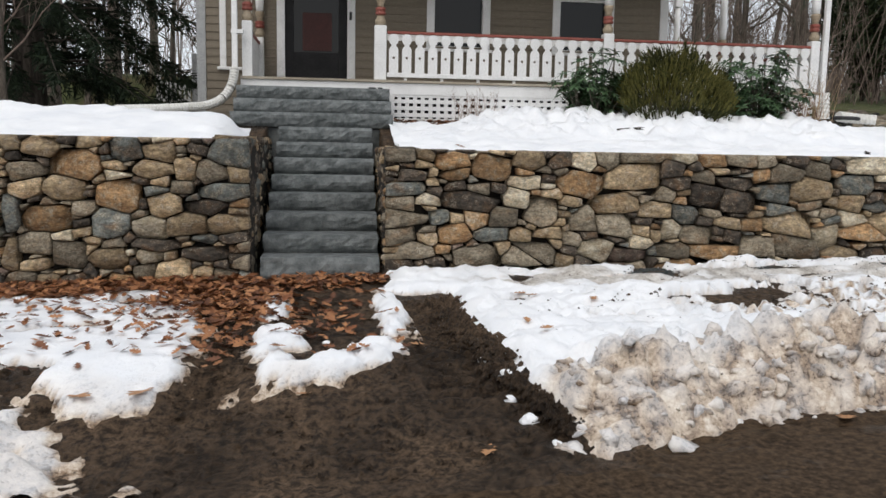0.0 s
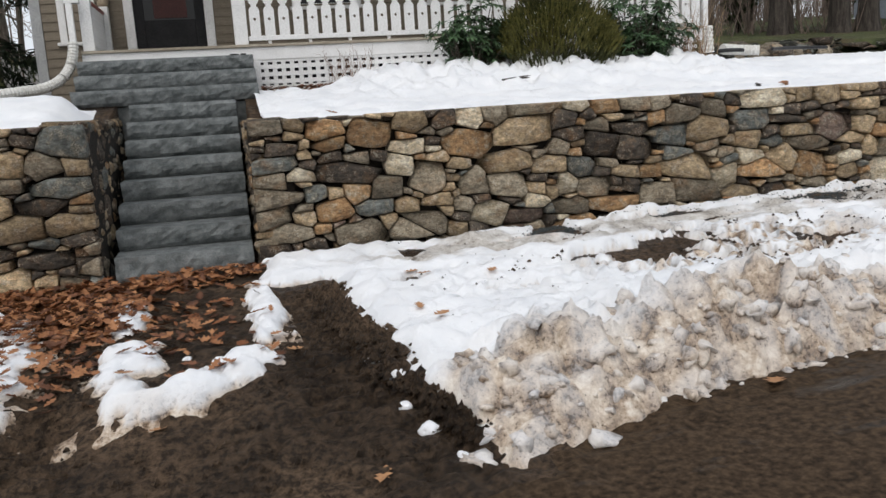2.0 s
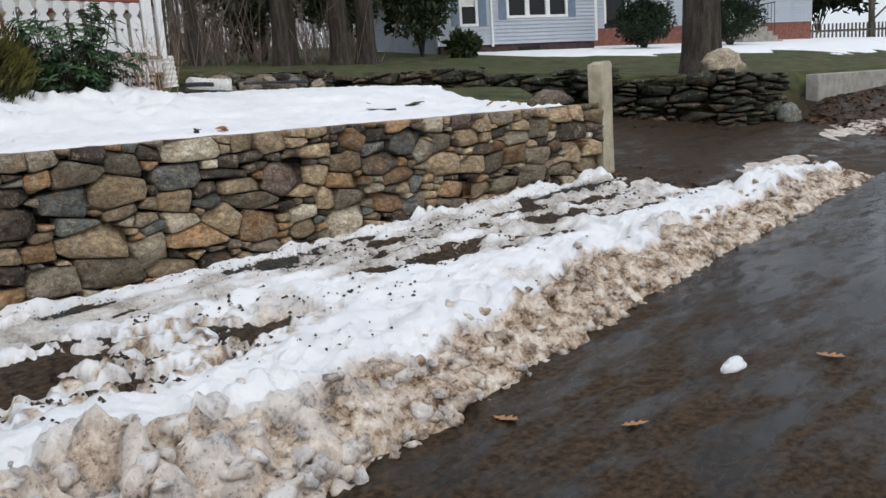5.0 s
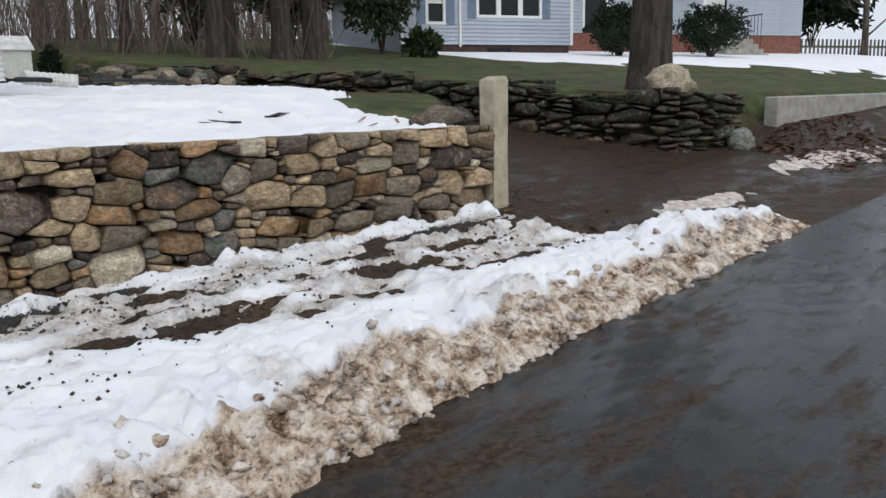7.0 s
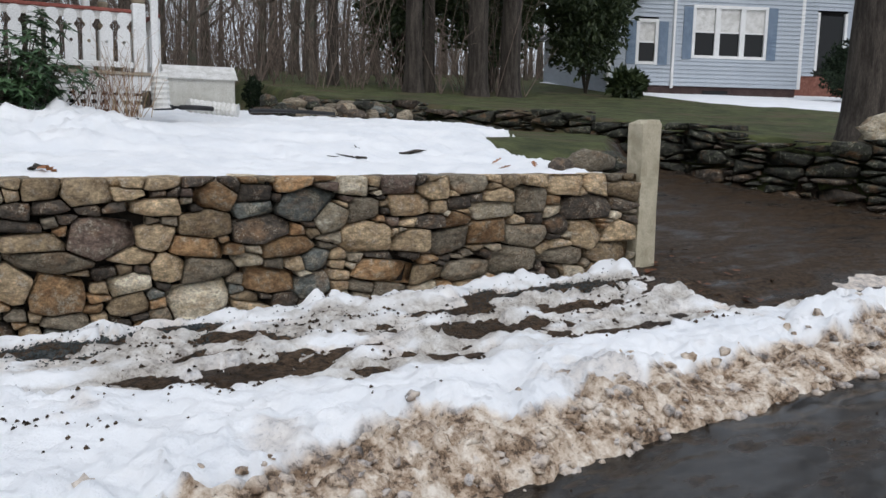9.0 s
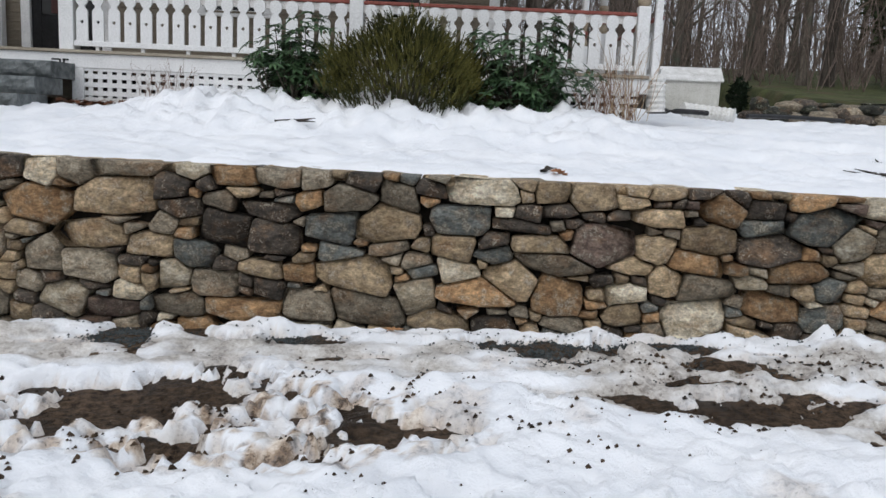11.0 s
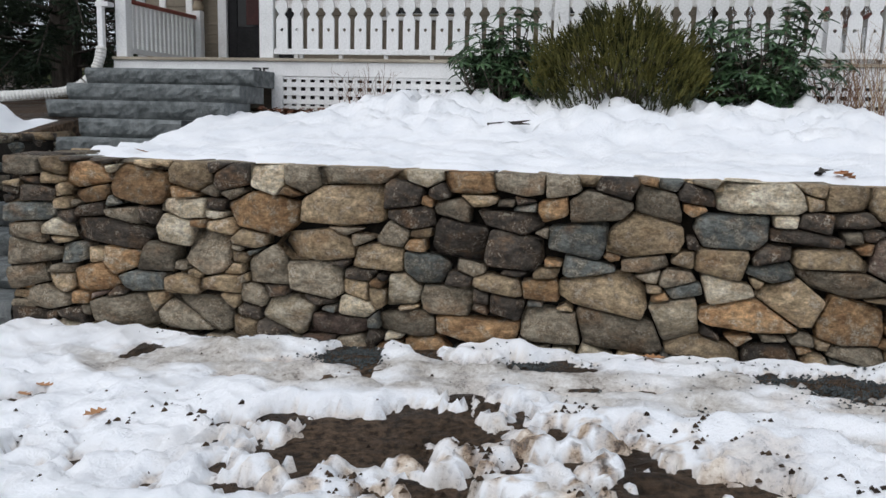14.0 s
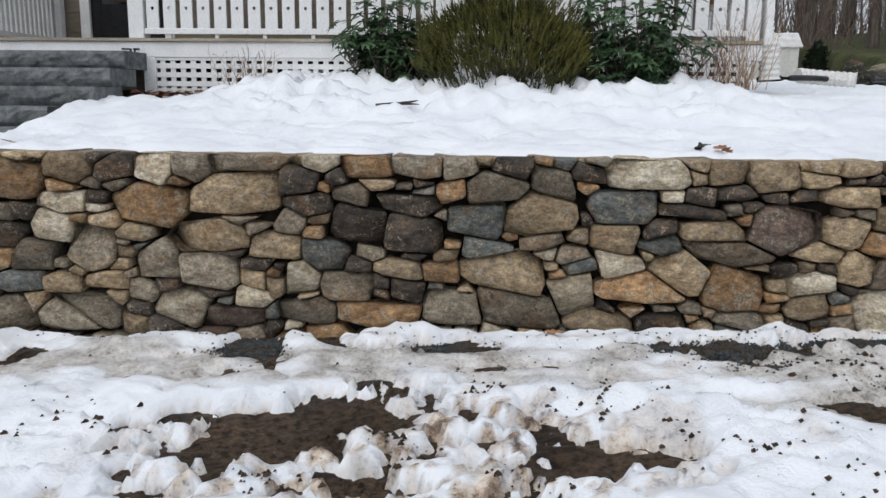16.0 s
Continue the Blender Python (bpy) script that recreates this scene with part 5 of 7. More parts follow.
# ---- plants ----
class Soup:
    """Plain vertex and face lists, for meshes of many small pieces."""

    def __init__(self):
        self.v, self.f = [], []

    def tube(self, pts, radii, sides=5):
        base = len(self.v)
        for i, p in enumerate(pts):
            d = (pts[min(i + 1, len(pts) - 1)] - pts[max(i - 1, 0)]).normalized()
            a = (Vector((1, 0, 0)) if abs(d.x) < 0.8 else Vector((0, 1, 0))).cross(d).normalized()
            b = d.cross(a)
            for k in range(sides):
                t = 2 * math.pi * k / sides
                self.v.append(p + radii[i] * (math.cos(t) * a + math.sin(t) * b))
        for i in range(len(pts) - 1):
            for k in range(sides):
                k2 = (k + 1) % sides
                self.f.append((base + i * sides + k, base + i * sides + k2, base + (i + 1) * sides + k2, base + (i + 1) * sides + k))

    def blade(self, p, d, up, length, width, droop=0.0, fold=0.15):
        """A leaf with a midrib: four faces, pointed at both ends."""
        s = d.cross(up).normalized()
        n = s.cross(d).normalized()
        b = len(self.v)
        mid = p + d * length * 0.5 - n * droop * length * 0.3
        tip = p + d * length - n * droop * length
        self.v += [p, p + d * length * 0.3 + s * width * 0.42 + n * fold * width, mid + s * width * 0.5 + n * fold * width, tip, mid - s * width * 0.5 + n * fold * width, p + d * length * 0.3 - s * width * 0.42 + n * fold * width, mid]
        self.f += [(b, b + 1, b + 2, b + 6), (b + 6, b + 2, b + 3), (b, b + 6, b + 4, b + 5), (b + 6, b + 3, b + 4)]

    def make(self, name, mat, parent=None, smooth=False, label=""):
        me = bpy.data.meshes.new(name)
        me.from_pydata([tuple(v) for v in self.v], [], self.f)
        me.materials.append(mat)
        if smooth:
            me.polygons.foreach_set("use_smooth", [True] * len(me.polygons))
        ob = new(name, me)
        if parent is not None:
            ob.parent = parent
        if label:
            ob["label"] = label
        return ob


def rand_dir(rng):
    z, a = rng.uniform(-1, 1), rng.uniform(0, 2 * math.pi)
    r = math.sqrt(1 - z * z)
    return Vector((r * math.cos(a), r * math.sin(a), z))


def rhododendron(x, y, z, rx, rz, seed, whorls=230, top=None):
    rng = random.Random(seed)
    t = thing("rhododendron", "dark green broad-leaved rhododendron shrub growing before the porch", "shrub", "shrubs before the porch", at=Matrix.Translation((x, y, z)))
    stems, leaves = Soup(), Soup()
    tips = []
    for _ in range(whorls):
        d = rand_dir(rng)
        k = rng.uniform(0.5, 1.0) * (0.86 + 0.75 * noise.noise((d.x * 1.6 + seed, d.y * 1.6, d.z * 1.6)))
        tips.append(Vector((d.x * rx * k, d.y * rx * 0.75 * k, rz * (0.5 + 0.5 * d.z * k))))
    for p in top or ():
        tips.append(Vector(p))
        for _ in range(5):
            tips.append(Vector(p) + 0.12 * rand_dir(rng))
    for i, p in enumerate(tips):
        root = Vector((p.x * 0.2, p.y * 0.2, 0.0))
        if i % 3 == 0:
            mid = root.lerp(p, 0.55) + 0.06 * rand_dir(rng)
            stems.tube([root, mid, p], [0.012, 0.008, 0.004], 5)
        up = Vector((p.x * 0.6, p.y * 0.6, 0.55)).normalized()
        n = rng.randint(6, 9)
        a0 = rng.uniform(0, 6.28)
        e1 = up.orthogonal().normalized()
        e2 = up.cross(e1)
        for j in range(n):
            a = a0 + 6.283 * j / n
            d = (e1 * math.cos(a) + e2 * math.sin(a) + up * rng.uniform(-0.15, 0.55)).normalized()
            leaves.blade(p, d, up, rng.uniform(0.085, 0.15), rng.uniform(0.026, 0.042), rng.uniform(0.1, 0.5))
    tagged(stems.make("stem", M_BARK, t, True), kind="stuff")
    leaves.make("foliage", M_RHODO, t)
    return t


def yew(x, y, z, rx, rz, seed, n=5200):
    rng = random.Random(seed)
    t = thing("yew_bush", "olive-green fine-needled bush with upright sprigs before the porch", "shrub", "shrubs before the porch", at=Matrix.Translation((x, y, z)))
    outer, inner, stems = Soup(), Soup(), Soup()
    for i in range(n):
        a, h = rng.uniform(0, 6.283), rng.uniform(0.02, 1.0) ** 0.8
        flare = math.sqrt(max(0.04, 1 - ((h - 0.42) / (0.62 if h > 0.42 else 0.75)) ** 2)) * (0.95 + 0.42 * noise.noise((math.cos(a) * 2.2, math.sin(a) * 2.2, h * 3)))
        k = rng.uniform(0.45, 1.0) ** 0.5 if h < 0.85 else rng.uniform(0.0, 1.0) ** 0.5
        p = Vector((math.cos(a) * rx * flare * k, math.sin(a) * rx * 0.7 * flare * k, rz * h * (1.0 - 0.16 * (k * abs(math.cos(a))) ** 2) * (0.92 + 0.40 * noise.noise((math.cos(a) * 3 * k, math.sin(a) * 3 * k, 7)) + (rng.uniform(0, 0.16) if rng.random() < 0.2 else 0))))
        out = Vector((math.cos(a) * k, math.sin(a) * k, 0))
        d = (out * rng.uniform(0.3, 1.3) + Vector((rng.uniform(-0.25, 0.25), rng.uniform(-0.25, 0.25), 1))).normalized()
        # inner and lowest sprigs get the darker colour, their shade painted in
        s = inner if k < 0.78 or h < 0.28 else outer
        ln = rng.uniform(0.06, 0.13)
        for q in range(5):
            u = q / 5
            e = (d + 0.75 * rand_dir(rng)).normalized()
            s.blade(p + d * ln * u, e, d.orthogonal(), rng.uniform(0.025, 0.045), 0.009, 0.1)
        s.blade(p, d, d.orthogonal(), ln * 1.25, 0.013, 0.0)
    for i in range(40):
        a = rng.uniform(0, 6.283)
        e = Vector((math.cos(a) * rx * rng.uniform(0.3, 0.8), math.sin(a) * rx * 0.55, rz * rng.uniform(0.5, 0.85)))
        stems.tube([Vector((e.x * 0.2, e.y * 0.2, 0)), e * 0.55 + Vector((0, 0, 0.05)), e], [0.012, 0.008, 0.003], 5)
    tagged(stems.make("stem", M_BARK, t, True), kind="stuff")
    inner.make("shaded_foliage", M_YEW_SHADE, t, label="inner and low needles, coloured darker for shade")
    outer.make("foliage", M_YEW, t)
    return t


rhododendron(3.50, 11.05, 2.20, 0.60, 0.95, 21, 300, [(0.25, -0.1, 0.95), (-0.42, -0.2, 0.62), (0.1, -0.1, 0.98)])
yew(4.62, 11.08, 2.22, 0.94, 0.98, 22, 6200)
rhododendron(5.84, 11.08, 2.20, 0.72, 0.92, 23, 330, [(0.36, 0, 1.10), (0.22, -0.1, 1.02), (0.48, 0.05, 0.95), (-0.4, -0.1, 0.95), (-0.45, -0.15, 0.85)])


def twiggy(x, y, z, h, spread, n, mat, name, label, seed, r=0.004):
    rng = random.Random(seed)
    s = Soup()
    for _ in range(n):
        p = Vector((x + rng.uniform(-1, 1) * spread * 0.4, y + rng.uniform(-1, 1) * spread * 0.25, z))
        d = Vector((rng.uniform(-0.5, 0.5), rng.uniform(-0.35, 0.35), 1)).normalized()
        ln = h * rng.uniform(0.5, 1.0)
        pts = [p, p + d * ln * 0.5 + 0.04 * rand_dir(rng), p + d * ln + 0.06 * rand_dir(rng)]
        s.tube(pts, [r, r * 0.75, r * 0.35], 4)
        for _ in range(3):
            q = pts[1].lerp(pts[2], rng.random())
            e = (d + 0.9 * rand_dir(rng)).normalized()
            s.tube([q, q + e * ln * 0.22], [r * 0.5, r * 0.25], 3)
    return tagged(s.make(name, mat), label, "shrub")


twiggy(6.80, 11.55, 2.36, 0.62, 0.75, 60, M_REDTWIG, "dormant_shrub", "leafless reddish twigs of a dormant shrub by the lattice", 31)
twiggy(7.02, 11.5, 2.36, 0.95, 0.5, 22, M_DRYGRASS, "dry_grass_tuft", "tall tan dry stalks beside the porch corner", 32)
twiggy(1.95, 11.55, 2.28, 0.5, 0.6, 34, M_REDTWIG, "dormant_shrub", "leafless reddish twigs of a dormant shrub by the lattice", 33, 0.003)


def bare_tree(seed, h, r, limbs=16, lean=0.05, first=0.22):
    """Trunk and limbs of a leafless tree, and its crown of twigs."""
    rng = random.Random(seed)
    trunk, crown = Soup(), Soup()
    pts, rad = [], []
    off = Vector((0, 0, 0))
    n = 9
    for i in range(n + 1):
        u = i / n
        pts.append(Vector((lean * h * u * u, 0, h * u)) + off * u)
        off += 0.22 * rand_dir(rng)
        rad.append(r * (1 + 0.5 * max(0, 0.06 - u) / 0.06) * (1 - 0.85 * u) + 0.01)
    trunk.tube(pts, rad, 9)

    def grow(p, d, ln, rr, depth):
        q = [p]
        e = d.copy()
        for _ in range(3):
            e = (e + 0.28 * rand_dir(rng) + Vector((0, 0, 0.12))).normalized()
            q.append(q[-1] + e * ln / 3)
        (trunk if depth == 0 and rr > 0.03 else crown).tube(q, [rr, rr * 0.75, rr * 0.5, rr * 0.25], 5 if depth == 0 else 3)
        if depth < 2:
            for _ in range(5 if depth == 0 else 4):
                k = rng.uniform(0.25, 1.0)
                i = min(2, int(k * 3))
                s = q[i].lerp(q[i + 1], k * 3 - i)
                grow(s, (e + 0.95 * rand_dir(rng)).normalized(), ln * rng.uniform(0.35, 0.6), max(rr * 0.42, 0.004), depth + 1)

    for i in range(limbs):
        u = first + (0.95 - first) * (i + rng.random()) / limbs
        k = u * n
        i0 = min(n - 1, int(k))
        p = pts[i0].lerp(pts[i0 + 1], k - i0)
        a = rng.uniform(0, 6.283)
        d = Vector((math.cos(a), math.sin(a), rng.uniform(0.25, 0.9))).normalized()
        grow(p, d, h * rng.uniform(0.12, 0.26) * (1.15 - 0.5 * u), r * (1 - 0.8 * u) * rng.uniform(0.28, 0.5), 0)
    t = thing("bare_tree", "leafless grey-brown forest tree in the wood behind", "tree", "trees in the wood")
    trunk.make("trunk", M_BARK, t, True)
    crown.make("crown", M_TWIG, t)
    return t


rng = random.Random(77)
kinds = [bare_tree(101, 14, 0.13, 20, 0.03, 0.08), bare_tree(102, 12, 0.09, 18, -0.04, 0.08), bare_tree(103, 16, 0.17, 22, 0.06, 0.10), bare_tree(104, 9, 0.06, 16, 0.1, 0.06)]
spots = []
while len(spots) < 58:
    x, y = rng.uniform(4.5, 34), rng.uniform(21, 46)
    if (x > 19 and y < 34) or any(math.hypot(x - a, y - b) < 1.0 for a, b in spots):
        continue
    spots.append((x, y))
while len(spots) < 76:
    x, y = rng.uniform(-14, -2.2), rng.uniform(26, 46)
    spots.append((x, y))
for i, (x, y) in enumerate(spots):
    s = rng.uniform(0.8, 1.2)
    m = Matrix.Translation((x, y, ground_z(x, y) - 0.15)) @ Matrix.Rotation(rng.uniform(0, 6.28), 4, "Z") @ Matrix.Diagonal((s, s, s, 1))
    if i < 4:
        kinds[i].matrix_basis = m
    else:
        copy_thing(kinds[rng.randrange(4)], m)

# the far wood, too dense to count
s = Soup()
for _ in range(300):
    x, y = rng.uniform(-45, 75), rng.uniform(47, 85)
    h, r = rng.uniform(7, 15), rng.uniform(0.03, 0.10)
    z = 2.5
    b = Vector((x, y, z))
    top = b + Vector((rng.uniform(-1, 1), 0, h))
    s.tube([b, b.lerp(top, 0.5) + 0.3 * rand_dir(rng), top], [r, r * 0.7, r * 0.15], 4)
    for _ in range(9):
        p = b.lerp(top, rng.uniform(0.12, 0.95))
        d = Vector((rng.uniform(-1, 1), rng.uniform(-0.4, 0.4), rng.uniform(0.2, 1.0)))
        q = p + d * rng.uniform(1, 2.6)
        s.tube([p, q], [r * 0.3, 0.012], 3)
        for _ in range(3):
            w = p.lerp(q, rng.random())
            s.tube([w, w + rand_dir(rng) * 1.0], [0.016, 0.008], 3)
tagged(s.make("far_wood", M_TWIG), "distant bare winter wood", "trees", kind="stuff")

# brush below the trees
s = Soup()
for _ in range(1500):
    x, y = rng.uniform(5, 33), rng.uniform(20.5, 44)
    if x > 19.5 and y < 33:
        continue
    b = Vector((x, y, ground_z(x, y)))
    for _ in range(2):
        d = Vector((rng.uniform(-0.45, 0.45), rng.uniform(-0.3, 0.3), 1)).normalized()
        ln = rng.uniform(0.8, 4.6)
        m = b + d * ln * 0.5 + 0.15 * rand_dir(rng)
        e = b + d * ln + 0.3 * rand_dir(rng)
        s.tube([b, m, e], [0.014, 0.010, 0.004], 3)
        for _ in range(4):
            w = m.lerp(e, rng.random())
            s.tube([w, w + (d + rand_dir(rng)).normalized() * rng.uniform(0.2, 0.6)], [0.006, 0.003], 3)
tagged(s.make("brush", M_TWIG), "tangled brown leafless brush below the trees", "brush", kind="stuff")


def big_trunk(x, y, r, h, seed, label, mat=M_BARK_DARK, lean=0.0, arms=()):
    rng = random.Random(seed)
    z = ground_z(x, y) - 0.25
    t = thing("large_tree", label, "tree", at=Matrix.Translation((x, y, z)))
    s = Soup()
    sides, n = 20, 26
    for i in range(n + 1):
        u = i / n
        for k in range(sides):
            a = 6.283 * k / sides
            rr = r * (1 - 0.35 * u) * (1 + 0.55 * math.exp(-u * h / 0.35)) * (1 + 0.09 * noise.noise((math.cos(a) * 2.5, math.sin(a) * 2.5, u * h * 0.6 + seed)) + 0.04 * noise.noise((math.cos(a) * 9, math.sin(a) * 9, u * h * 0.9)))
            s.v.append(Vector((lean * u * h + rr * math.cos(a), rr * math.sin(a), u * h)))
    for i in range(n):
        for k in range(sides):
            k2 = (k + 1) % sides
            s.f.append((i * sides + k, i * sides + k2, (i + 1) * sides + k2, (i + 1) * sides + k))
    s.make("trunk", mat, t, True)
    for zz, dx, dz in arms:
        c = Soup()
        c.tube([Vector((0, 0, zz)), Vector((dx * 0.5, -0.1, zz + dz * 0.4)), Vector((dx, -0.2, zz + dz))], [r * 0.4, r * 0.3, r * 0.16], 8)
        c.make("limb", mat, t, True)
    c = Soup()
    for _ in range(26):
        p = Vector((0, 0, rng.uniform(4.5, h)))
        d = Vector((rng.uniform(-1, 1), rng.uniform(-1, 1), rng.uniform(-0.3, 0.3))).normalized()
        q = p + d * rng.uniform(1, 3)
        c.tube([p, q], [0.05, 0.015], 4)
        for _ in range(26):
            w = p.lerp(q, rng.uniform(0.3, 1))
            e = (rand_dir(rng) + Vector((0, 0, -0.5))).normalized()
            c.blade(w, e, e.orthogonal(), rng.uniform(0.15, 0.35), 0.05, 0.3)
    c.make("crown", M_SPRUCE, t)
    return t


big_trunk(15.2, 21.0, 0.22, 12, 1, "tall straight dark conifer trunk on the lawn edge")
big_trunk(15.95, 21.6, 0.15, 12, 2, "tall straight dark conifer trunk on the lawn edge")
big_trunk(16.85, 20.6, 0.26, 12, 3, "thick dark trunk with a crosswise limb to its neighbour", arms=((3.1, 1.0, 0.15),))
big_trunk(18.05, 20.9, 0.27, 12, 4, "thick dark conifer trunk on the lawn edge")
big_trunk(14.0, 23.5, 0.15, 11, 5, "tall straight dark conifer trunk on the lawn edge")
big_trunk(17.35, 9.95, 0.36, 9, 6, "massive grey-brown trunk standing behind the dry stone wall", M_BARK_DARK, 0.012)


def evergreen(name, x, y, rx, rz, n, mat, label, seed, leaf=0.12, z=None, squash=1.0):
    rng = random.Random(seed)
    z = ground_z(x, y) if z is None else z
    t = thing(name, label, "shrub", at=Matrix.Translation((x, y, z)))
    s, w = Soup(), Soup()
    for _ in range(n):
        d = rand_dir(rng)
        k = rng.uniform(0.5, 1.0) * (0.85 + 0.35 * noise.noise((d.x * 2.5 + seed, d.y * 2.5, d.z * 2.5)))
        p = Vector((d.x * rx * k, d.y * rx * k * squash, rz * (0.52 + 0.48 * d.z * k)))
        for _ in range(4):
            e = (rand_dir(rng) + 0.5 * d).normalized()
            s.blade(p + 0.4 * leaf * rand_dir(rng), e, e.orthogonal(), leaf * rng.uniform(0.7, 1.3), leaf * 0.42, 0.2)
    for _ in range(12):
        a = rng.uniform(0, 6.28)
        w.tube([Vector((0, 0, -0.1)), Vector((math.cos(a) * rx * 0.5, math.sin(a) * rx * 0.5, rz * 0.6))], [0.035, 0.015], 5)
    w.make("stem", M_BARK_DARK, t, True)
    s.make("foliage", mat, t)
    return t


evergreen("evergreen_tree", 22.6, 23.4, 1.8, 7.0, 4200, M_HOLLY, "dense dark evergreen beside the neighbour's house", 41, 0.2)
evergreen("evergreen_tree", 19.3, 23.8, 2.1, 7.5, 4600, M_HOLLY, "dense dark evergreen beside the neighbour's house", 42, 0.2)
evergreen("evergreen_tree", 17.3, 26.0, 1.8, 7.0, 2600, M_HOLLY, "dense dark evergreen behind the tall trunks", 49, 0.2)
evergreen("spiky_shrub", 22.4, 21.2, 0.45, 0.7, 220, M_HOLLY, "low spiky dark shrub on the lawn", 43, 0.3)
evergreen("clipped_shrub", 30.2, 19.3, 1.25, 2.0, 1500, M_SPRUCE, "rounded dark clipped shrub before the neighbour's house", 44, 0.12)
evergreen("clipped_shrub", 34.2, 17.9, 1.5, 2.1, 1500, M_SPRUCE, "rounded dark clipped shrub before the neighbour's house", 45, 0.12)
evergreen("small_conifer", 10.6, 19.3, 0.2, 0.8, 260, M_SPRUCE, "small dark upright conifer beside the shed", 46, 0.09)


def spruce(x, y, h, r, seed):
    rng = random.Random(seed)
    t = thing("spruce", "dark drooping spruce beside the house", "tree", at=Matrix.Translation((x, y, 2.1)))
    trunk, wood, needles = Soup(), Soup(), Soup()
    trunk.tube([Vector((0, 0, 0)), Vector((0, 0, h * 0.5)), Vector((0, 0, h))], [0.3, 0.2, 0.03], 10)
    for i in range(110):
        z = h * (0.07 + 0.9 * (i / 110) ** 1.25)
        a = i * 2.4 + rng.uniform(-0.3, 0.3)
        ln = r * (1 - z / h) ** 0.8 * rng.uniform(0.75, 1.1)
        d = Vector((math.cos(a), math.sin(a), 0))
        p0 = Vector((0, 0, z))
        p1 = p0 + d * ln * 0.55 + Vector((0, 0, 0.05 * ln))
        p2 = p0 + d * ln + Vector((0, 0, -0.22 * ln))
        wood.tube([p0, p1, p2], [0.035, 0.022, 0.008], 4)
        for k in range(int(48 * ln) + 14):
            u = rng.uniform(0.30, 1.0)
            p = p0.lerp(p1, u / 0.55) if u < 0.55 else p1.lerp(p2, (u - 0.55) / 0.45)
            if rng.random() < 0.25 and z < h * 0.3:
                continue
            hang = (Vector((rng.uniform(-0.8, 0.8), rng.uniform(-0.8, 0.8), -0.8)) + 0.4 * d).normalized()
            q = p + hang * rng.uniform(0.15, 0.5)
            for _ in range(4):
                w = p.lerp(q, rng.random())
                e = (hang + 0.8 * rand_dir(rng)).normalized()
                needles.blade(w, e, e.orthogonal(), rng.uniform(0.14, 0.30), 0.034, 0.1)
    trunk.make("trunk", M_BARK_DARK, t, True)
    wood.make("limb", M_BARK_DARK, t)
    needles.make("foliage", M_SPRUCE, t)


spruce(-6.0, 17.5, 13, 3.6, 51)
spruce(-9.4, 19.0, 14, 4.2, 52)
s = bare_tree(105, 6.0, 0.06, 14, 0.1, 0.1)
s.matrix_basis = Matrix.Translation((-5.6, 12.4, 2.05))
s["label"] = "leafless sapling at the edge of the yard"
c = copy_thing(s, Matrix.Translation((-4.9, 13.2, 2.05)) @ Matrix.Rotation(2.0, 4, "Z"))

# ---- fallen leaves ----
leaf_rng = random.Random(5)


def oak_leaf(s, p, size, tilt):
    """A lobed oak leaf, curled a little."""
    a = leaf_rng.uniform(0, 6.283)
    m = Matrix.Translation(p) @ Euler((leaf_rng.uniform(-tilt, tilt), leaf_rng.uniform(-tilt, tilt), a)).to_matrix().to_4x4()
    half = ((0.0, 0.03), (0.16, 0.10), (0.24, 0.26), (0.38, 0.10), (0.50, 0.36), (0.62, 0.13), (0.74, 0.28), (0.84, 0.10), (1.0, 0.0))
    curl = leaf_rng.uniform(0.05, 0.35)
    b = len(s.v)
    for u, w in half:
        for k in (-1, 0, 1):
            s.v.append(m @ Vector(((u - 0.5) * size, k * w * size * 0.9, size * curl * (abs(k) * w * 0.9 + (u - 0.5) ** 2))))
    for i in range(len(half) - 1):
        for k in (0, 1):
            q = b + 3 * i + k
            s.f.append((q, q + 1, q + 4, q + 3))


def snow_top(x, y):
    z = ground_z(x, y)
    if x > 0.8 and y < 7.75:
        z = max(z, ground_z(x, y) + verge_depth(x, y))
    elif x < -0.5 and y < 7.6:
        z = max(z, ground_z(x, y) + patch_depth_left(x, y))
    elif y < 7.4:
        z = max(z, ground_z(x, y) + patch_depth_u(x, y))
    return z


for nm, mat, n, lo, hi in (("leaf_litter", M_LEAF, 2100, 0.07, 0.125), ("leaf_litter", M_LEAF_DARK, 1300, 0.07, 0.12)):
    s = Soup()
    k = 0
    while k < n:
        x, y = leaf_rng.uniform(-3.2, 0.55), leaf_rng.uniform(5.0, 7.85)
        w = sstep(0.0, 0.6, 1.0 - abs((y - 7.55) / 0.75)) if x < -0.7 else 0.0
        w = max(w, 0.85 * sstep(0.0, 0.5, blob(x, y, -0.85, 6.9, 0.75, 0.95) + 0.3 * fbm(x, y, 3, 3)), 0.75 * sstep(0.0, 0.4, blob(x, y, -0.1, 7.55, 0.85, 0.4)), 0.25 * sstep(0, 0.5, blob(x, y, -0.05, 6.3, 0.45, 0.9)), 0.14 * sstep(0, 0.5, blob(x, y, -1.6, 6.4, 0.9, 0.7)),
                0.20 * sstep(0, 0.6, blob(x, y, -0.7, 5.7, 0.35, 0.7)), 0.06)
        if leaf_rng.random() > w:
            continue
        oak_leaf(s, (x, y, snow_top(x, y) + leaf_rng.uniform(0.008, 0.03 + 0.04 * w)), leaf_rng.uniform(lo, hi), 0.5)
        k += 1
    tagged(s.make(nm, mat), "drift of fallen brown oak leaves below the wall and steps", "leaves", kind="stuff")
s = Soup()
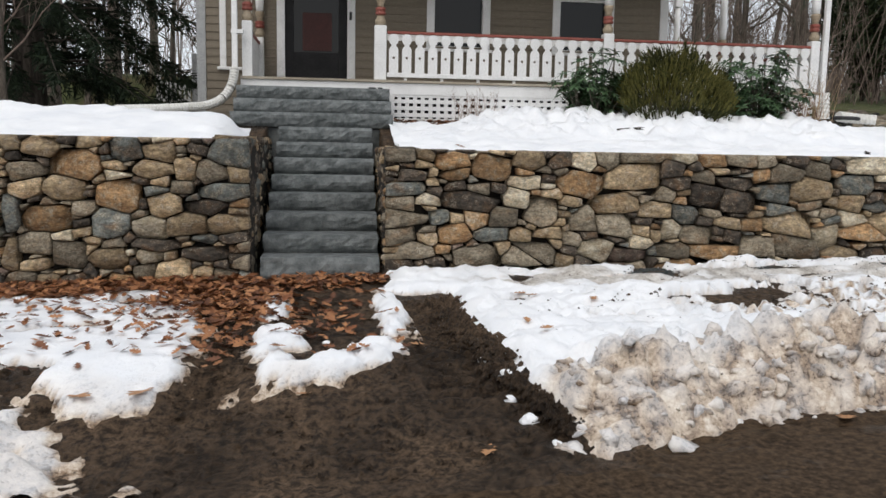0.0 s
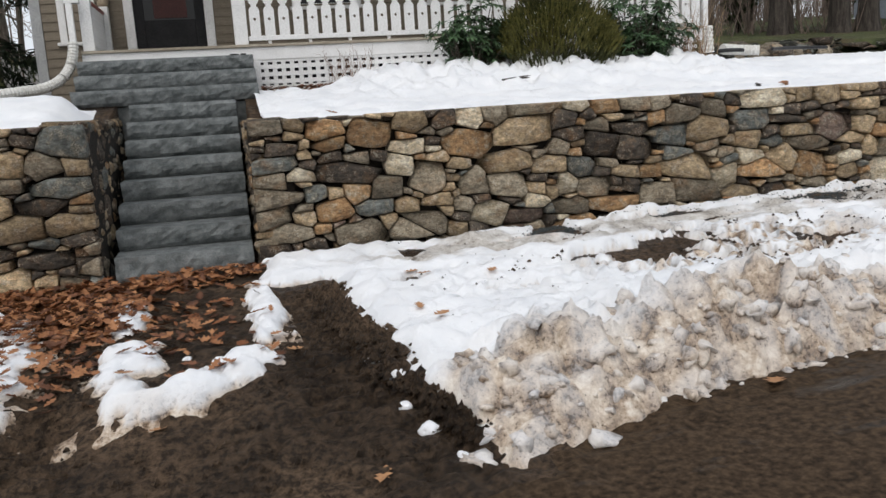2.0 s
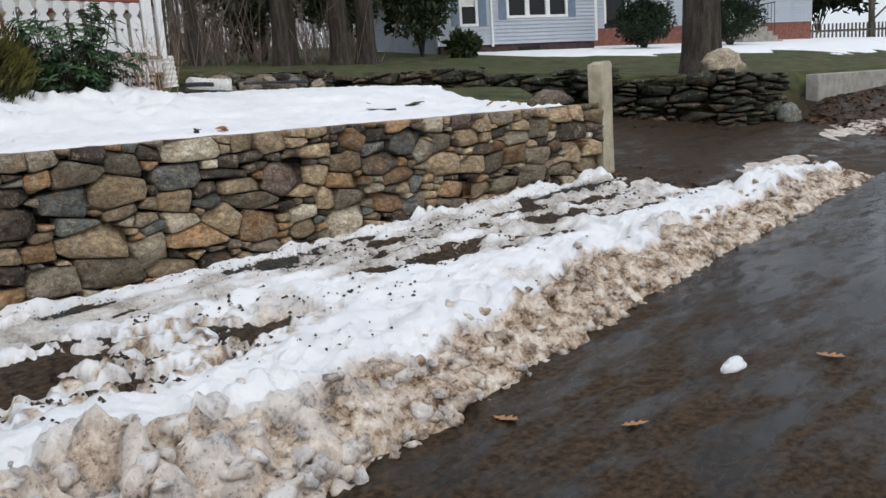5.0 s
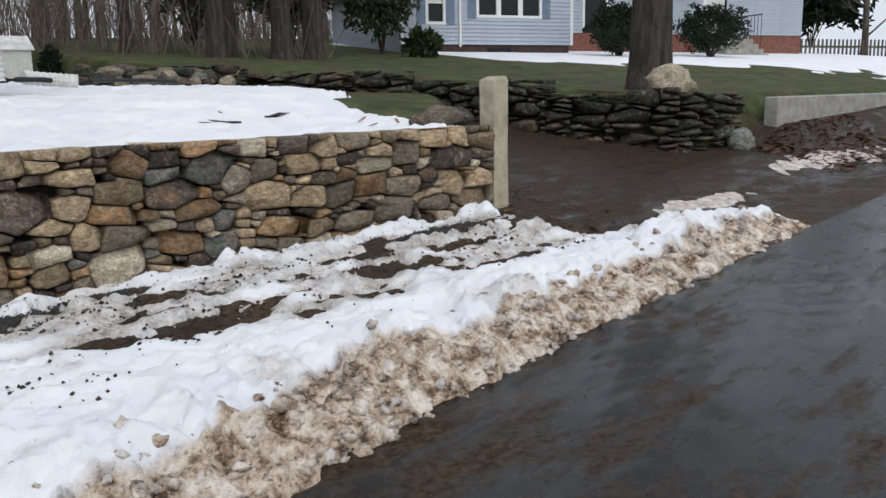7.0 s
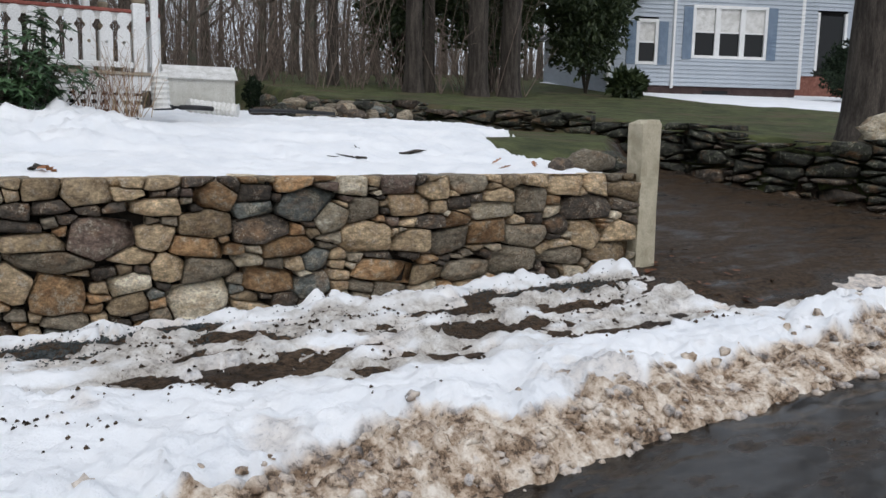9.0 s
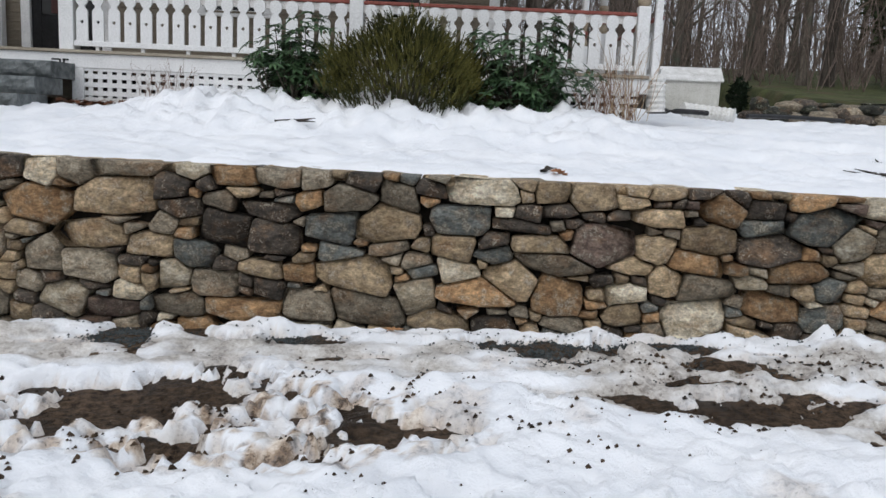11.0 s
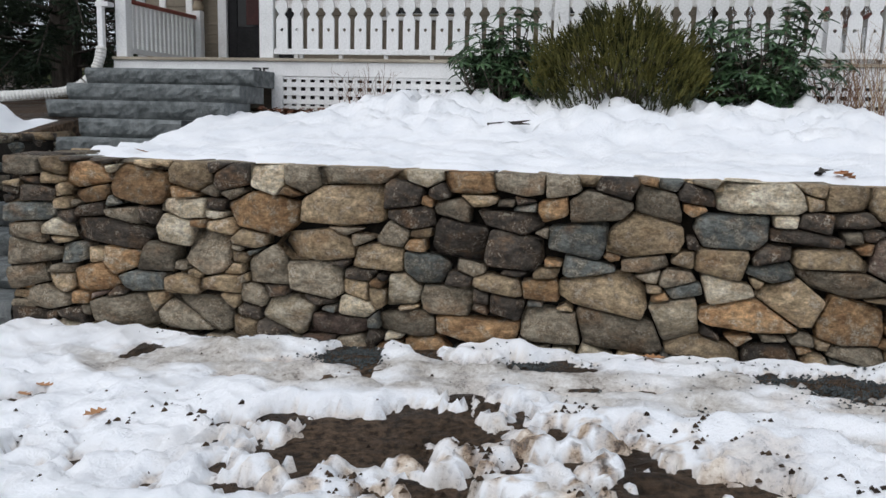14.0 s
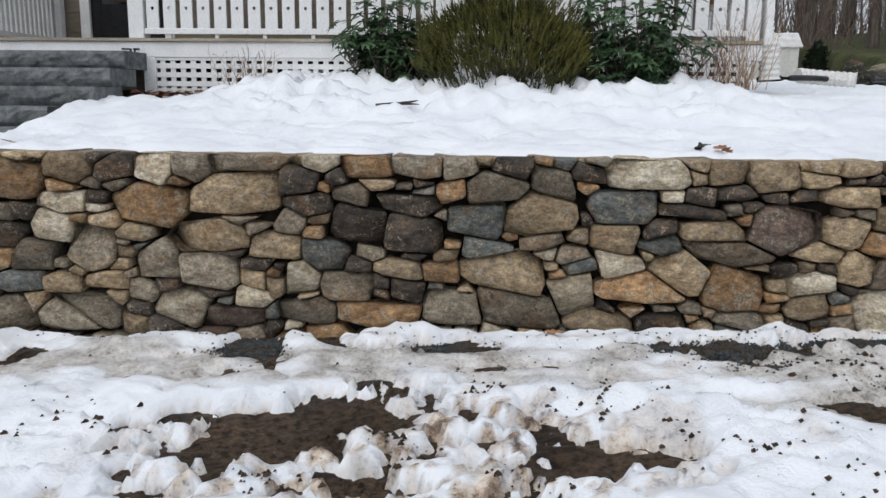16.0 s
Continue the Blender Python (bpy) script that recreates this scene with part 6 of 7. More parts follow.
for _ in range(150):
    x, y = leaf_rng.uniform(0.8, 2.0), leaf_rng.gauss(11.45, 0.12)
    oak_leaf(s, (x, y, yard_z(x, y) + leaf_rng.uniform(0.02, 0.08)), leaf_rng.uniform(0.09, 0.14), 0.5)
for _ in range(520):
    x, y = leaf_rng.uniform(17.6, 22), leaf_rng.uniform(6.8, 8.3)
    oak_leaf(s, (x, y, ground_z(x, y) + 0.02), leaf_rng.uniform(0.1, 0.18), 0.3)
for _ in range(70):
    x, y = leaf_rng.uniform(10.4, 12.0), leaf_rng.uniform(6.2, 8.4)
    oak_leaf(s, (x, y, ground_z(x, y) + 0.02), leaf_rng.uniform(0.06, 0.11), 0.3)
tagged(s.make("leaf_litter", M_LEAF_DARK), "scattered wet dead leaves on bare soil", "leaves", kind="stuff")
for x, y, sz in ((0.90, 4.17, 0.15), (1.665, 6.53, 0.13), (2.11, 6.34, 0.15), (3.07, 4.36, 0.20), (5.25, 4.46, 0.17), (4.91, 7.62, 0.13), (1.5, 5.35, 0.14), (1.42, 5.6, 0.12), (1.62, 6.75, 0.12), (2.16, 6.42, 0.14),
                 (5.55, 3.9, 0.14), (-1.02, 4.72, 0.24), (-1.35, 4.72, 0.2), (6.9, 3.5, 0.17), (0.62, 5.4, 0.12), (-0.1, 4.75, 0.12), (-0.28, 5.15, 0.15)):
    s = Soup()
    oak_leaf(s, (0, 0, 0), sz, 0.15)
    o = tagged(s.make("oak_leaf", M_LEAF_PALE), "single tan fallen oak leaf", "leaf", "fallen oak leaves")
    o.location = (x, y, max(snow_top(x, y), ground_z(x, y)) + 0.012)


# ---- the neighbour's dry wall ----
def dry_wall():
    rng = random.Random(61)
    core = thing("dry_wall", "low dark mossy dry-laid fieldstone wall along the driveway", "stone wall", kind="structure")
    run = 0.0
    for (ax, ay), (bx, by) in zip(LAWN_LINE, LAWN_LINE[1:]):
        ln = math.hypot(bx - ax, by - ay)
        ang = math.degrees(math.atan2(by - ay, bx - ax)) + 180
        z0 = min(ground_z(ax - 0.5, ay - 0.3), drive_z(ax, ay)) - 0.1
        z1 = lawn_z((ax + bx) / 2, (ay + by) / 2) - 0.02
        fl = lambda u: max(min(drive_z(ax, ay), drive_z(bx, by)), z1 - 0.95) - 0.1
        stones = packed(rng, 0, ln, fl, lambda u: z1 + 0.10, [], [((0.22, 0.42), "kkkkd"), ((0.12, 0.22), "kkkkd"), ((0.06, 0.12), "kkkd")], 1500, (0.16, 0.42))
        lay_wall(core, stones, 0, ln, lambda u: fl(u) - 0.03, lambda u: z1 + 0.05 + 0.10 * noise.noise((u * 1.5 + run, 0, 5)), rng,
                 lambda cu, cz: Matrix.Translation((bx, by, 0)) @ Matrix.Rotation(radians(ang), 4, "Z") @ pose(cu, -0.06, cz), bulge=0.05, back=0.4, gap=0.014)
        run += ln
    return core


dry_wall()


def rock(name, x, y, z, sx, sy, sz, mat, label, seed, group="", facets=2.2):
    """A broken boulder: a ball pushed in and out by coarse noise."""
    bm = bmesh.new()
    bmesh.ops.create_icosphere(bm, subdivisions=3, radius=1)
    for v in bm.verts:
        n = v.co.normalized()
        k = 1 + 0.32 * noise.noise(n * facets * 0.6 + Vector((seed, 0, 0))) + 0.14 * noise.noise(n * facets * 1.8 + Vector((0, seed, 0)))
        v.co = Vector((n.x * sx, n.y * sy, n.z * sz)) * k
    o = part(name, bm, mat, smooth=True)
    o.location = (x, y, z)
    return tagged(o, label, "rock", group)


rock("boulder", 16.85, 9.25, 2.36, 0.48, 0.32, 0.30, STONES["w"], "large pale lichen-spotted boulder before the big trunk", 3.9, facets=3.6)
rock("corner_stone", 17.75, 8.45, 1.38, 0.26, 0.22, 0.22, STONES["b"], "squared grey stone at the dry wall's end", 5.2)
rock("fieldstone", 11.1, 8.75, 1.99, 0.26, 0.2, 0.13, STONES["g"], "grey fieldstone lying behind the gate post", 8.8, "loose fieldstones")
rock("fieldstone", 11.5, 9.0, 1.98, 0.32, 0.25, 0.13, STONES["k"], "dark mossy fieldstone lying behind the gate post", 9.8, "loose fieldstones")
rock("fieldstone", 10.6, 8.55, 1.95, 0.14, 0.10, 0.09, STONES["d"], "dark fieldstone in the snow behind the gate post", 6.1, "loose fieldstones")
rr = random.Random(62)
for i in range(34):
    u = i / 33
    x, y = 9.7 + 2.9 * u + rr.uniform(-0.15, 0.15), 15.9 - 0.35 * u + rr.uniform(-0.25, 0.25)
    rock("fieldstone", x, y, yard_z(x, y) + 0.10 + rr.uniform(0, 0.22), rr.uniform(0.12, 0.26), rr.uniform(0.12, 0.2), rr.uniform(0.08, 0.15), STONES[rr.choice("gbkd")], "loose fieldstone in a tumbled heap at the yard's edge", rr.uniform(0, 99), "stones of the tumbled heap")
tagged(part("kerb", box(0, 7.5, 0, 0.26, 0, 0.93, 0.02), M_CONCRETE), "pale concrete kerb wall along the snowy lawn", "kerb").matrix_world = pose(18.9, 8.34, 1.17, 0, 0, 1)


# ---- the neighbour's house ----
house2 = thing("neighbour_house", "pale blue vinyl-sided house with slate-blue shutters", "house", at=pose(24.2, 24.0, 0, 0, 0, math.degrees(math.atan2(-2.4, 6.2))))


def h2(name, x0, x1, y0, y1, z0, z1, mat, label="", bevel=0.0):
    return part(name, box(x0, x1, y0, y1, z0, z1, bevel), mat, house2, label)


cuts = [(0.74, 1.50, 4.66, 6.15), (2.70, 5.38, 4.92, 6.68)]
clapboards(house2, -0.1, 6.6, 3.98, 9.0, 0.0, cuts, M_VINYL, 0.14, 0.035)
h2("wall_sheathing", 0.0, 6.5, 0.2, 0.3, 3.0, 9.0, M_DARK)
h2("foundation", -0.08, 6.58, 0.04, 0.19, 2.6, 3.975, M_FOUND, "dark maroon foundation")
h2("corner_post", 6.6, 6.72, -0.03, 0.1, 3.98, 9.0, M_WHITE)
h2("corner_post", -0.2, -0.1, -0.03, 0.1, 3.98, 6.3, M_WHITE)
h2("downspout", 2.0, 2.08, -0.09, -0.02, 3.9, 8.5, M_WHITE)
h2("side_wall", -0.1, 0.0, 0.301, 9, 2.6, 6.3, M_VINYL)
h2("side_wall", 6.5, 6.6, 0.301, 2.0, 2.6, 9.0, M_VINYL)
h2("cellar_window", 3.2, 4.1, 0.0, 0.039, 3.6, 3.85, M_GLASS)
rake = part("rake_board", prism([(-0.35, 6.20), (-0.35, 6.02), (6.0, 10.2), (6.0, 10.38)], -0.25, -0.1), M_WHITE, house2)
part("roof", prism([(-0.5, 6.15), (-0.5, 6.30), (6.0, 10.6), (6.0, 10.45)], -0.3, 9), M_SHINGLE, house2)


def vinyl_window(x0, x1, z0, z1, lights):
    w = h2("window", x0 + 0.1, x1 - 0.1, 0.05, 0.07, z0 + 0.1, z1 - 0.1, M_GLASS)
    for nm, a, b, c, d in (("jamb", x0, x0 + 0.1, z0, z1), ("jamb", x1 - 0.1, x1, z0, z1), ("head", x0 + 0.1, x1 - 0.1, z1 - 0.1, z1), ("sill", x0 + 0.1, x1 - 0.1, z0, z0 + 0.1)):
        part(nm, box(a, b, -0.035, 0.09, c, d), M_WHITE, w)
    for i in range(1, lights):
        x = x0 + (x1 - x0) * i / lights
        part("mullion", box(x - 0.09, x + 0.09, -0.03, 0.049, z0 + 0.1, z1 - 0.1), M_WHITE, w)
    for i in range(lights):
        a, b = x0 + (x1 - x0) * i / lights + 0.1, x0 + (x1 - x0) * (i + 1) / lights - 0.1
        zm = (z0 + z1) / 2
        part("meeting_rail", box(a, b, 0.0, 0.045, zm - 0.03, zm + 0.03), M_WHITE, w)
        part("blind", box(a, b, 0.046, 0.0495, zm, z1 - 0.1), M_WHITE_OLD, w, "pale window blind")


vinyl_window(0.74, 1.50, 4.66, 6.15, 1)
vinyl_window(2.70, 5.38, 4.92, 6.68, 3)
for x0, z0, z1 in ((0.40, 4.66, 6.08), (1.52, 4.66, 6.08), (2.36, 4.88, 6.6), (5.40, 4.92, 6.66)):
    sh = h2("shutter", x0, x0 + 0.32, -0.05, -0.018, z0, z1, M_SHUTTER, "slate-blue shutter")
    for i in range(12):
        z = z0 + 0.08 + (z1 - z0 - 0.16) * i / 12
        part("louvre", box(x0 + 0.04, x0 + 0.28, -0.062, -0.051, z, z + 0.06), M_SHUTTER, sh)
# the recessed wing with its entrance
clapboards(house2, 6.6, 20.2, 4.6, 9.0, 2.0, [(8.4, 9.6, 4.5, 6.9), (14.6, 15.8, 4.5, 6.9)], M_VINYL, 0.14, 0.035)
h2("wall_sheathing", 6.7, 20.1, 2.15, 2.25, 3.0, 9.0, M_DARK)
h2("foundation", 6.7, 20.2, 2.02, 2.14, 2.6, 4.6, M_BRICK, "red brick foundation")
h2("side_wall", 20.1, 20.2, 2.251, 9, 2.6, 9, M_VINYL)
part("roof", prism([(6.0, 9.0), (21, 9.0), (21, 9.2), (6.0, 9.2)], 1.6, 9), M_SHINGLE, house2)
vinyl_window_y = h2("window", 8.5, 9.5, 2.05, 2.07, 4.9, 6.8, M_GLASS)
part("jamb", box(8.4, 8.5, 1.96, 2.1, 4.8, 6.9), M_WHITE, vinyl_window_y)
part("jamb", box(9.5, 9.6, 1.96, 2.1, 4.8, 6.9), M_WHITE, vinyl_window_y)
h2("front_door", 14.7, 15.7, 2.03, 2.08, 4.6, 6.85, M_WHITE_OLD)
h2("entry_post", 10.6, 10.78, 0.9, 1.08, 4.4, 9.0, M_WHITE)
h2("entry_post", 13.6, 13.78, 0.9, 1.08, 4.4, 9.0, M_WHITE)
st = h2("entry_steps", 14.2, 16.2, 1.0, 1.95, 3.2, 4.55, M_CONCRETE, "concrete entry steps")
for i in range(4):
    part("step", box(14.2, 16.2, 0.7 - 0.3 * i, 0.998 - 0.3 * i, 3.0, 4.33 - 0.22 * i), M_CONCRETE, st)
rail = h2("handrail", 14.25, 14.29, 0.2, 1.9, 5.3, 5.34, M_IRON, "black iron handrail")
for i in range(9):
    part("bar", box(14.262, 14.278, 0.22 + 0.2 * i, 0.236 + 0.2 * i, 4.0, 5.3), M_IRON, rail)
rail2 = h2("handrail", 16.11, 16.15, 0.2, 1.9, 5.3, 5.34, M_IRON, "black iron handrail")
for i in range(9):
    part("bar", box(16.122, 16.138, 0.22 + 0.2 * i, 0.236 + 0.2 * i, 4.0, 5.3), M_IRON, rail2)
# fence and dark trees beyond
fence = thing("fence", "dark wooden picket fence beyond the neighbour's house", "fence", at=pose(44.0, 19.0, 3.2, 0, 0, -22))
fp = part("picket", box(-0.05, 0.05, 0, 0.03, 0, 1.3), M_BARK, fence)
for i in range(46):
    o = new("picket", fp.data)
    o.parent, o.location = fence, (0.26 * (i + 1), 0, 0)
part("rail", box(0, 12, 0.031, 0.08, 0.9, 1.0), M_BARK, fence)
evergreen("evergreen_tree", 58, 24, 4.5, 9, 1800, M_SPRUCE, "dark evergreen beyond the neighbour's fence", 47, 0.5)
evergreen("evergreen_tree", 51, 30, 4.5, 11, 1800, M_SPRUCE, "dark evergreen beyond the neighbour's fence", 48, 0.5)
for x, y in ((46, 24), (49, 21), (53, 19), (60, 17), (40, 34), (66, 12)):
    s = rng.uniform(0.9, 1.3)
    copy_thing(kinds[2], Matrix.Translation((x, y, 3.0)) @ Matrix.Rotation(x, 4, "Z") @ Matrix.Diagonal((s, s, s, 1)))

# ---- shed ----
SH = pose(8.75, 18.9, 2.44, 0, 0, -6) @ Matrix.Diagonal((0.86, 0.86, 0.80, 1))
shed = thing("garden_shed", "small cream metal garden shed with a gabled roof", "shed", at=SH)
part("wall_panel", box(0.0, 1.5, 0, 0.04, 0, 0.95), M_SHED, shed)
for i in range(15):
    part("rib", box(0.05 + 0.1 * i, 0.075 + 0.1 * i, -0.012, -0.001, 0.02, 0.93), M_SHED, shed)
part("wall_panel", prism([(0, 0), (0.9, 0), (0.9, 0.95), (0.45, 1.25), (0, 0.95)], 0, 0.04), M_SHED, shed).matrix_local = pose(-0.04, 0.9, 0, 0, 0, -90)
part("wall_panel", box(0, 1.5, 0.86, 0.9, 0, 0.95), M_SHED, shed)
part("wall_panel", prism([(0, 0), (0.9, 0), (0.9, 0.95), (0.45, 1.25), (0, 0.95)], 0, 0.04), M_SHED, shed).matrix_local = pose(1.5, 0.9, 0, 0, 0, -90)
# flat panel on the wall; the doorway's shade is only its near-black colour
part("doorway_shade", box(-0.052, -0.045, 0.25, 0.55, 0.05, 0.85), M_DARK, shed, "near-black panel standing in for the shaded doorway")
for y0, y1, z0, z1 in ((-0.06, 0.45, 0.94, 1.27), (0.45, 0.96, 1.27, 0.94)):
    bm = bmesh.new()
    q = [bm.verts.new(p) for p in ((-0.12, y0, z0), (1.6, y0, z0), (1.6, y1, z1), (-0.12, y1, z1), (-0.12, y0, z0 + 0.03), (1.6, y0, z0 + 0.03), (1.6, y1, z1 + 0.03), (-0.12, y1, z1 + 0.03))]
    for f in ((3, 2, 1, 0), (4, 5, 6, 7), (0, 1, 5, 4), (1, 2, 6, 5), (2, 3, 7, 6), (3, 0, 4, 7)):
        bm.faces.new([q[i] for i in f])
    part("roof", bm, M_WHITE_OLD, shed, "pale leaf-stained roof")


# ---- gutters, pipes and small things ----
def ribbed(points, r, pitch=0.035):
    """A corrugated drain hose along a bent line."""
    pts = [Vector(p) for p in points]
    out, rad = [], []
    for a, b in zip(pts, pts[1:]):
        n = max(2, int((b - a).length / (pitch / 2)))
        for i in range(n):
            out.append(a.lerp(b, i / n))
    for i in range(len(out)):
        rad.append(r if i % 2 else r * 0.86)
    return tube(out, rad, 10)


def arc(p0, p1, p2, n=10):
    a, b, c = Vector(p0), Vector(p1), Vector(p2)
    return [a.lerp(b, i / n).lerp(b.lerp(c, i / n), i / n) for i in range(n + 1)]


ds = thing("downspout", "white downspout running into a ribbed drain hose on the snow", "downspout")
part("pipe", box(-1.375, -1.30, 11.74, 11.80, 2.95, 5.4, 0.008), M_WHITE, ds)
part("strap", box(-1.385, -1.22, 11.735, 11.86, 3.42, 3.47), M_WHITE, ds)
part("hose", ribbed(arc((-1.34, 11.76, 2.96), (-1.36, 11.7, 2.42), (-1.85, 11.4, 2.40)) + arc((-1.87, 11.39, 2.40), (-2.1, 11.25, 2.36), (-2.75, 11.0, 2.33), 6), 0.065), M_PIPE, ds, "ribbed white drain hose")
ds = thing("downspout", "white corner downspout with a thick ribbed hose at its foot", "downspout")
part("pipe", box(7.325, 7.405, 11.93, 12.0, 2.85, 5.4, 0.008), M_WHITE, ds)
part("hose", ribbed([(7.40, 12.0, 2.86), (7.43, 12.0, 2.44)], 0.11, 0.06), M_PIPE, ds, "ribbed white drain hose")
tagged(part("drain_hose", ribbed(arc((7.75, 12.1, 2.52), (8.0, 12.2, 2.50), (8.35, 12.0, 2.47), 8), 0.085, 0.05), M_PIPE), "short length of ribbed cream drain hose on the snow", "hose")
tagged(part("black_hose", tube(arc((8.4, 11.8, 2.47), (8.9, 12.2, 2.50), (9.6, 12.1, 2.47), 8), 0.025, 6), M_BLACKPIPE), "black plastic hose lying on the snow", "hose")
tagged(part("black_hose", tube(arc((7.4, 12.3, 2.48), (7.75, 11.8, 2.50), (8.0, 11.95, 2.48), 8), 0.03, 6), M_BLACKPIPE), "black plastic hose lying on the snow", "hose")
gate = thing("picket_gate", "small white picket gate beside the house", "gate", at=pose(-4.85, 24.0, 2.85))
for i in range(7):
    part("picket", box(0.12 * i, 0.12 * i + 0.07, 0, 0.02, 0.05, 0.72), M_WHITE, gate)
part("rail", box(0, 0.8, 0.021, 0.05, 0.18, 0.25), M_WHITE, gate)
part("rail", box(0, 0.8, 0.021, 0.05, 0.52, 0.59), M_WHITE, gate)
part("gate_post", box(-0.12, -0.02, -0.03, 0.07, 0, 0.9), M_WHITE_OLD, gate)
part("gate_post", box(0.84, 0.98, -0.03, 0.09, 0, 1.5), M_GREY_TRIM, gate)
rock("snow_lump", 6.48, 3.86, road_z(6.48) + 0.02, 0.10, 0.05, 0.045, M_SNOW, "lump of dropped snow on the wet road", 12.0)
chunk_rng = random.Random(81)
cv, cf, cd = [], [], []
ball = bmesh.new()
bmesh.ops.create_icosphere(ball, subdivisions=2, radius=1)
ball_v = [v.co.normalized() for v in ball.verts]
ball_f = [tuple(v.index for v in f.verts) for f in ball.faces]
ball.free()
for _ in range(700):
    x = chunk_rng.uniform(1.3, 12.8)
    y = edge_y(x) + abs(chunk_rng.gauss(0.0, 0.26)) - 0.03
    if x < 2.2 and chunk_rng.random() < 0.3:
        x, y = 1.45 + abs(chunk_rng.gauss(0, 0.15)), chunk_rng.uniform(4.1, 5.0)
    r = chunk_rng.uniform(0.14, 0.31) ** 2.4 * (1.1 - 0.3 * sstep(4.5, 6.0, x))
    z = snow_top(x, y) - 0.1 * r
    sx, sy, sz, seed = r * chunk_rng.uniform(0.8, 1.5), r * chunk_rng.uniform(0.7, 1.2), r * chunk_rng.uniform(0.5, 0.9), chunk_rng.uniform(0, 99)
    turn = Euler((chunk_rng.uniform(-0.5, 0.5), chunk_rng.uniform(-0.5, 0.5), chunk_rng.uniform(0, 6.28))).to_matrix()
    grit, b = chunk_rng.uniform(0.45, 0.85) + 0.2 * sstep(4.0, 5.4, x), len(cv)
    for n in ball_v:
        k = 1 + 0.75 * noise.noise(n * 1.3 + Vector((seed, 0, 0))) + 0.40 * noise.noise(n * 3.1 + Vector((0, seed, 0)))
        cv.append(turn @ Vector((n.x * sx, n.y * sy, n.z * sz)) * k + Vector((x, y, z)))
        cd.append(grit * (0.9 - 0.15 * n.z))
    cf += [tuple(i + b for i in f) for f in ball_f]
me = bpy.data.meshes.new("snow_chunks")
me.from_pydata(cv, [], cf)
me.attributes.new("dirt", "FLOAT", "POINT").data.foreach_set("value", [min(max(d, 0.0), 1.0) for d in cd])
me.materials.append(M_SNOW)
me.polygons.foreach_set("use_smooth", [True] * len(me.polygons))
tagged(new("snow_chunks", me), "broken grimy chunks of ploughed snow along the bank", "snow", kind="stuff")
for x, y, k in ((1.12, 4.85, 0.07), (1.1, 4.62, 0.05), (1.18, 4.42, 0.07), (1.02, 5.05, 0.05), (1.28, 4.2, 0.04), (0.2, 5.35, 0.06), (0.02, 5.5, 0.04)):
    rock("snow_clod", x, y, ground_z(x, y) + k * 0.2, k * 0.75, k * 0.6, k * 0.55, M_SNOW, "small clod of snow fallen onto the mud", x * 7, "snow clods")

# turf and clods torn up along the edge of the mud, and gravel at the wall's foot


def chip(soup, g, x, y, z, r):
    """An angular crumb."""
    b = len(soup.v)
    for d in ((1, 0, 0), (-0.5, 0.8, 0), (-0.5, -0.8, 0), (0.1, 0.1, 0.9), (0.5, 0.6, 0.4)):
        k = g.uniform(0.7, 1.2)
        soup.v.append(Vector((x + r * d[0] * k, y + r * d[1] * k, z + r * d[2] * k)))
    soup.f += [(b, b + 4, b + 3), (b + 4, b + 1, b + 3), (b + 1, b + 2, b + 3), (b + 2, b, b + 3)]


g = random.Random(71)
clods, gravel = Soup(), Soup()
for _ in range(1500):
    y = g.uniform(4.25, 6.75)
    x = 0.98 + 0.10 * sstep(5.9, 5.2, y) + 0.30 * sstep(5.0, 4.3, y) + g.gauss(0, 0.07)
    chip(clods, g, x, y, ground_z(x, y) + g.uniform(0, 0.05), g.uniform(0.012, 0.045))
for _ in range(3200):
    x, y = g.uniform(-2.2, 1.2), g.uniform(3.9, 6.8)
    if noise.noise((x * 2.0, y * 2.0, 9.1)) < -0.05:
        continue
    chip(clods, g, x, y, ground_z(x, y) + 0.004, g.uniform(0.06, 0.18) ** 2)
for _ in range(1500):
    x, y = g.uniform(1.5, 10.5), g.uniform(4.5, 7.5)
    thick = snow_top(x, y) - ground_z(x, y)
    if noise.noise((x * 1.4, y * 2.2, 3.3)) > 0.05 and (thick < 0.03 or g.random() < 0.25):
        chip(clods, g, x, y, snow_top(x, y) + 0.002, g.uniform(0.02, 0.10) ** 1.8)
for _ in range(2800):
    x, y = g.gauss(4.25, 0.85), g.gauss(6.3, 0.42)
    if y > 7.4 or y < edge_y(x) + 0.7 or noise.noise((x * 2.4, y * 3.2, 5.3)) + 0.5 * noise.noise((x * 7, y * 9, 5.3)) < 0.20:
        continue
    chip(clods, g, x, y, snow_top(x, y) + 0.001, g.uniform(0.02, 0.14) ** 1.9)
for _ in range(2600):
    x, y = g.uniform(6.0, 11.0), g.uniform(6.3, 7.5)
    if noise.noise((x * 1.7, y * 3.6, 2.3)) + 0.5 * noise.noise((x * 7, y * 9, 5.3)) < 0.1:
        continue
    chip(clods, g, x, y, snow_top(x, y) + 0.001, g.uniform(0.02, 0.15) ** 1.9)
tagged(clods.make("mud_clods", M_MUD), "crumbs and clods of dark mud thrown over the snow", "mud", kind="stuff")
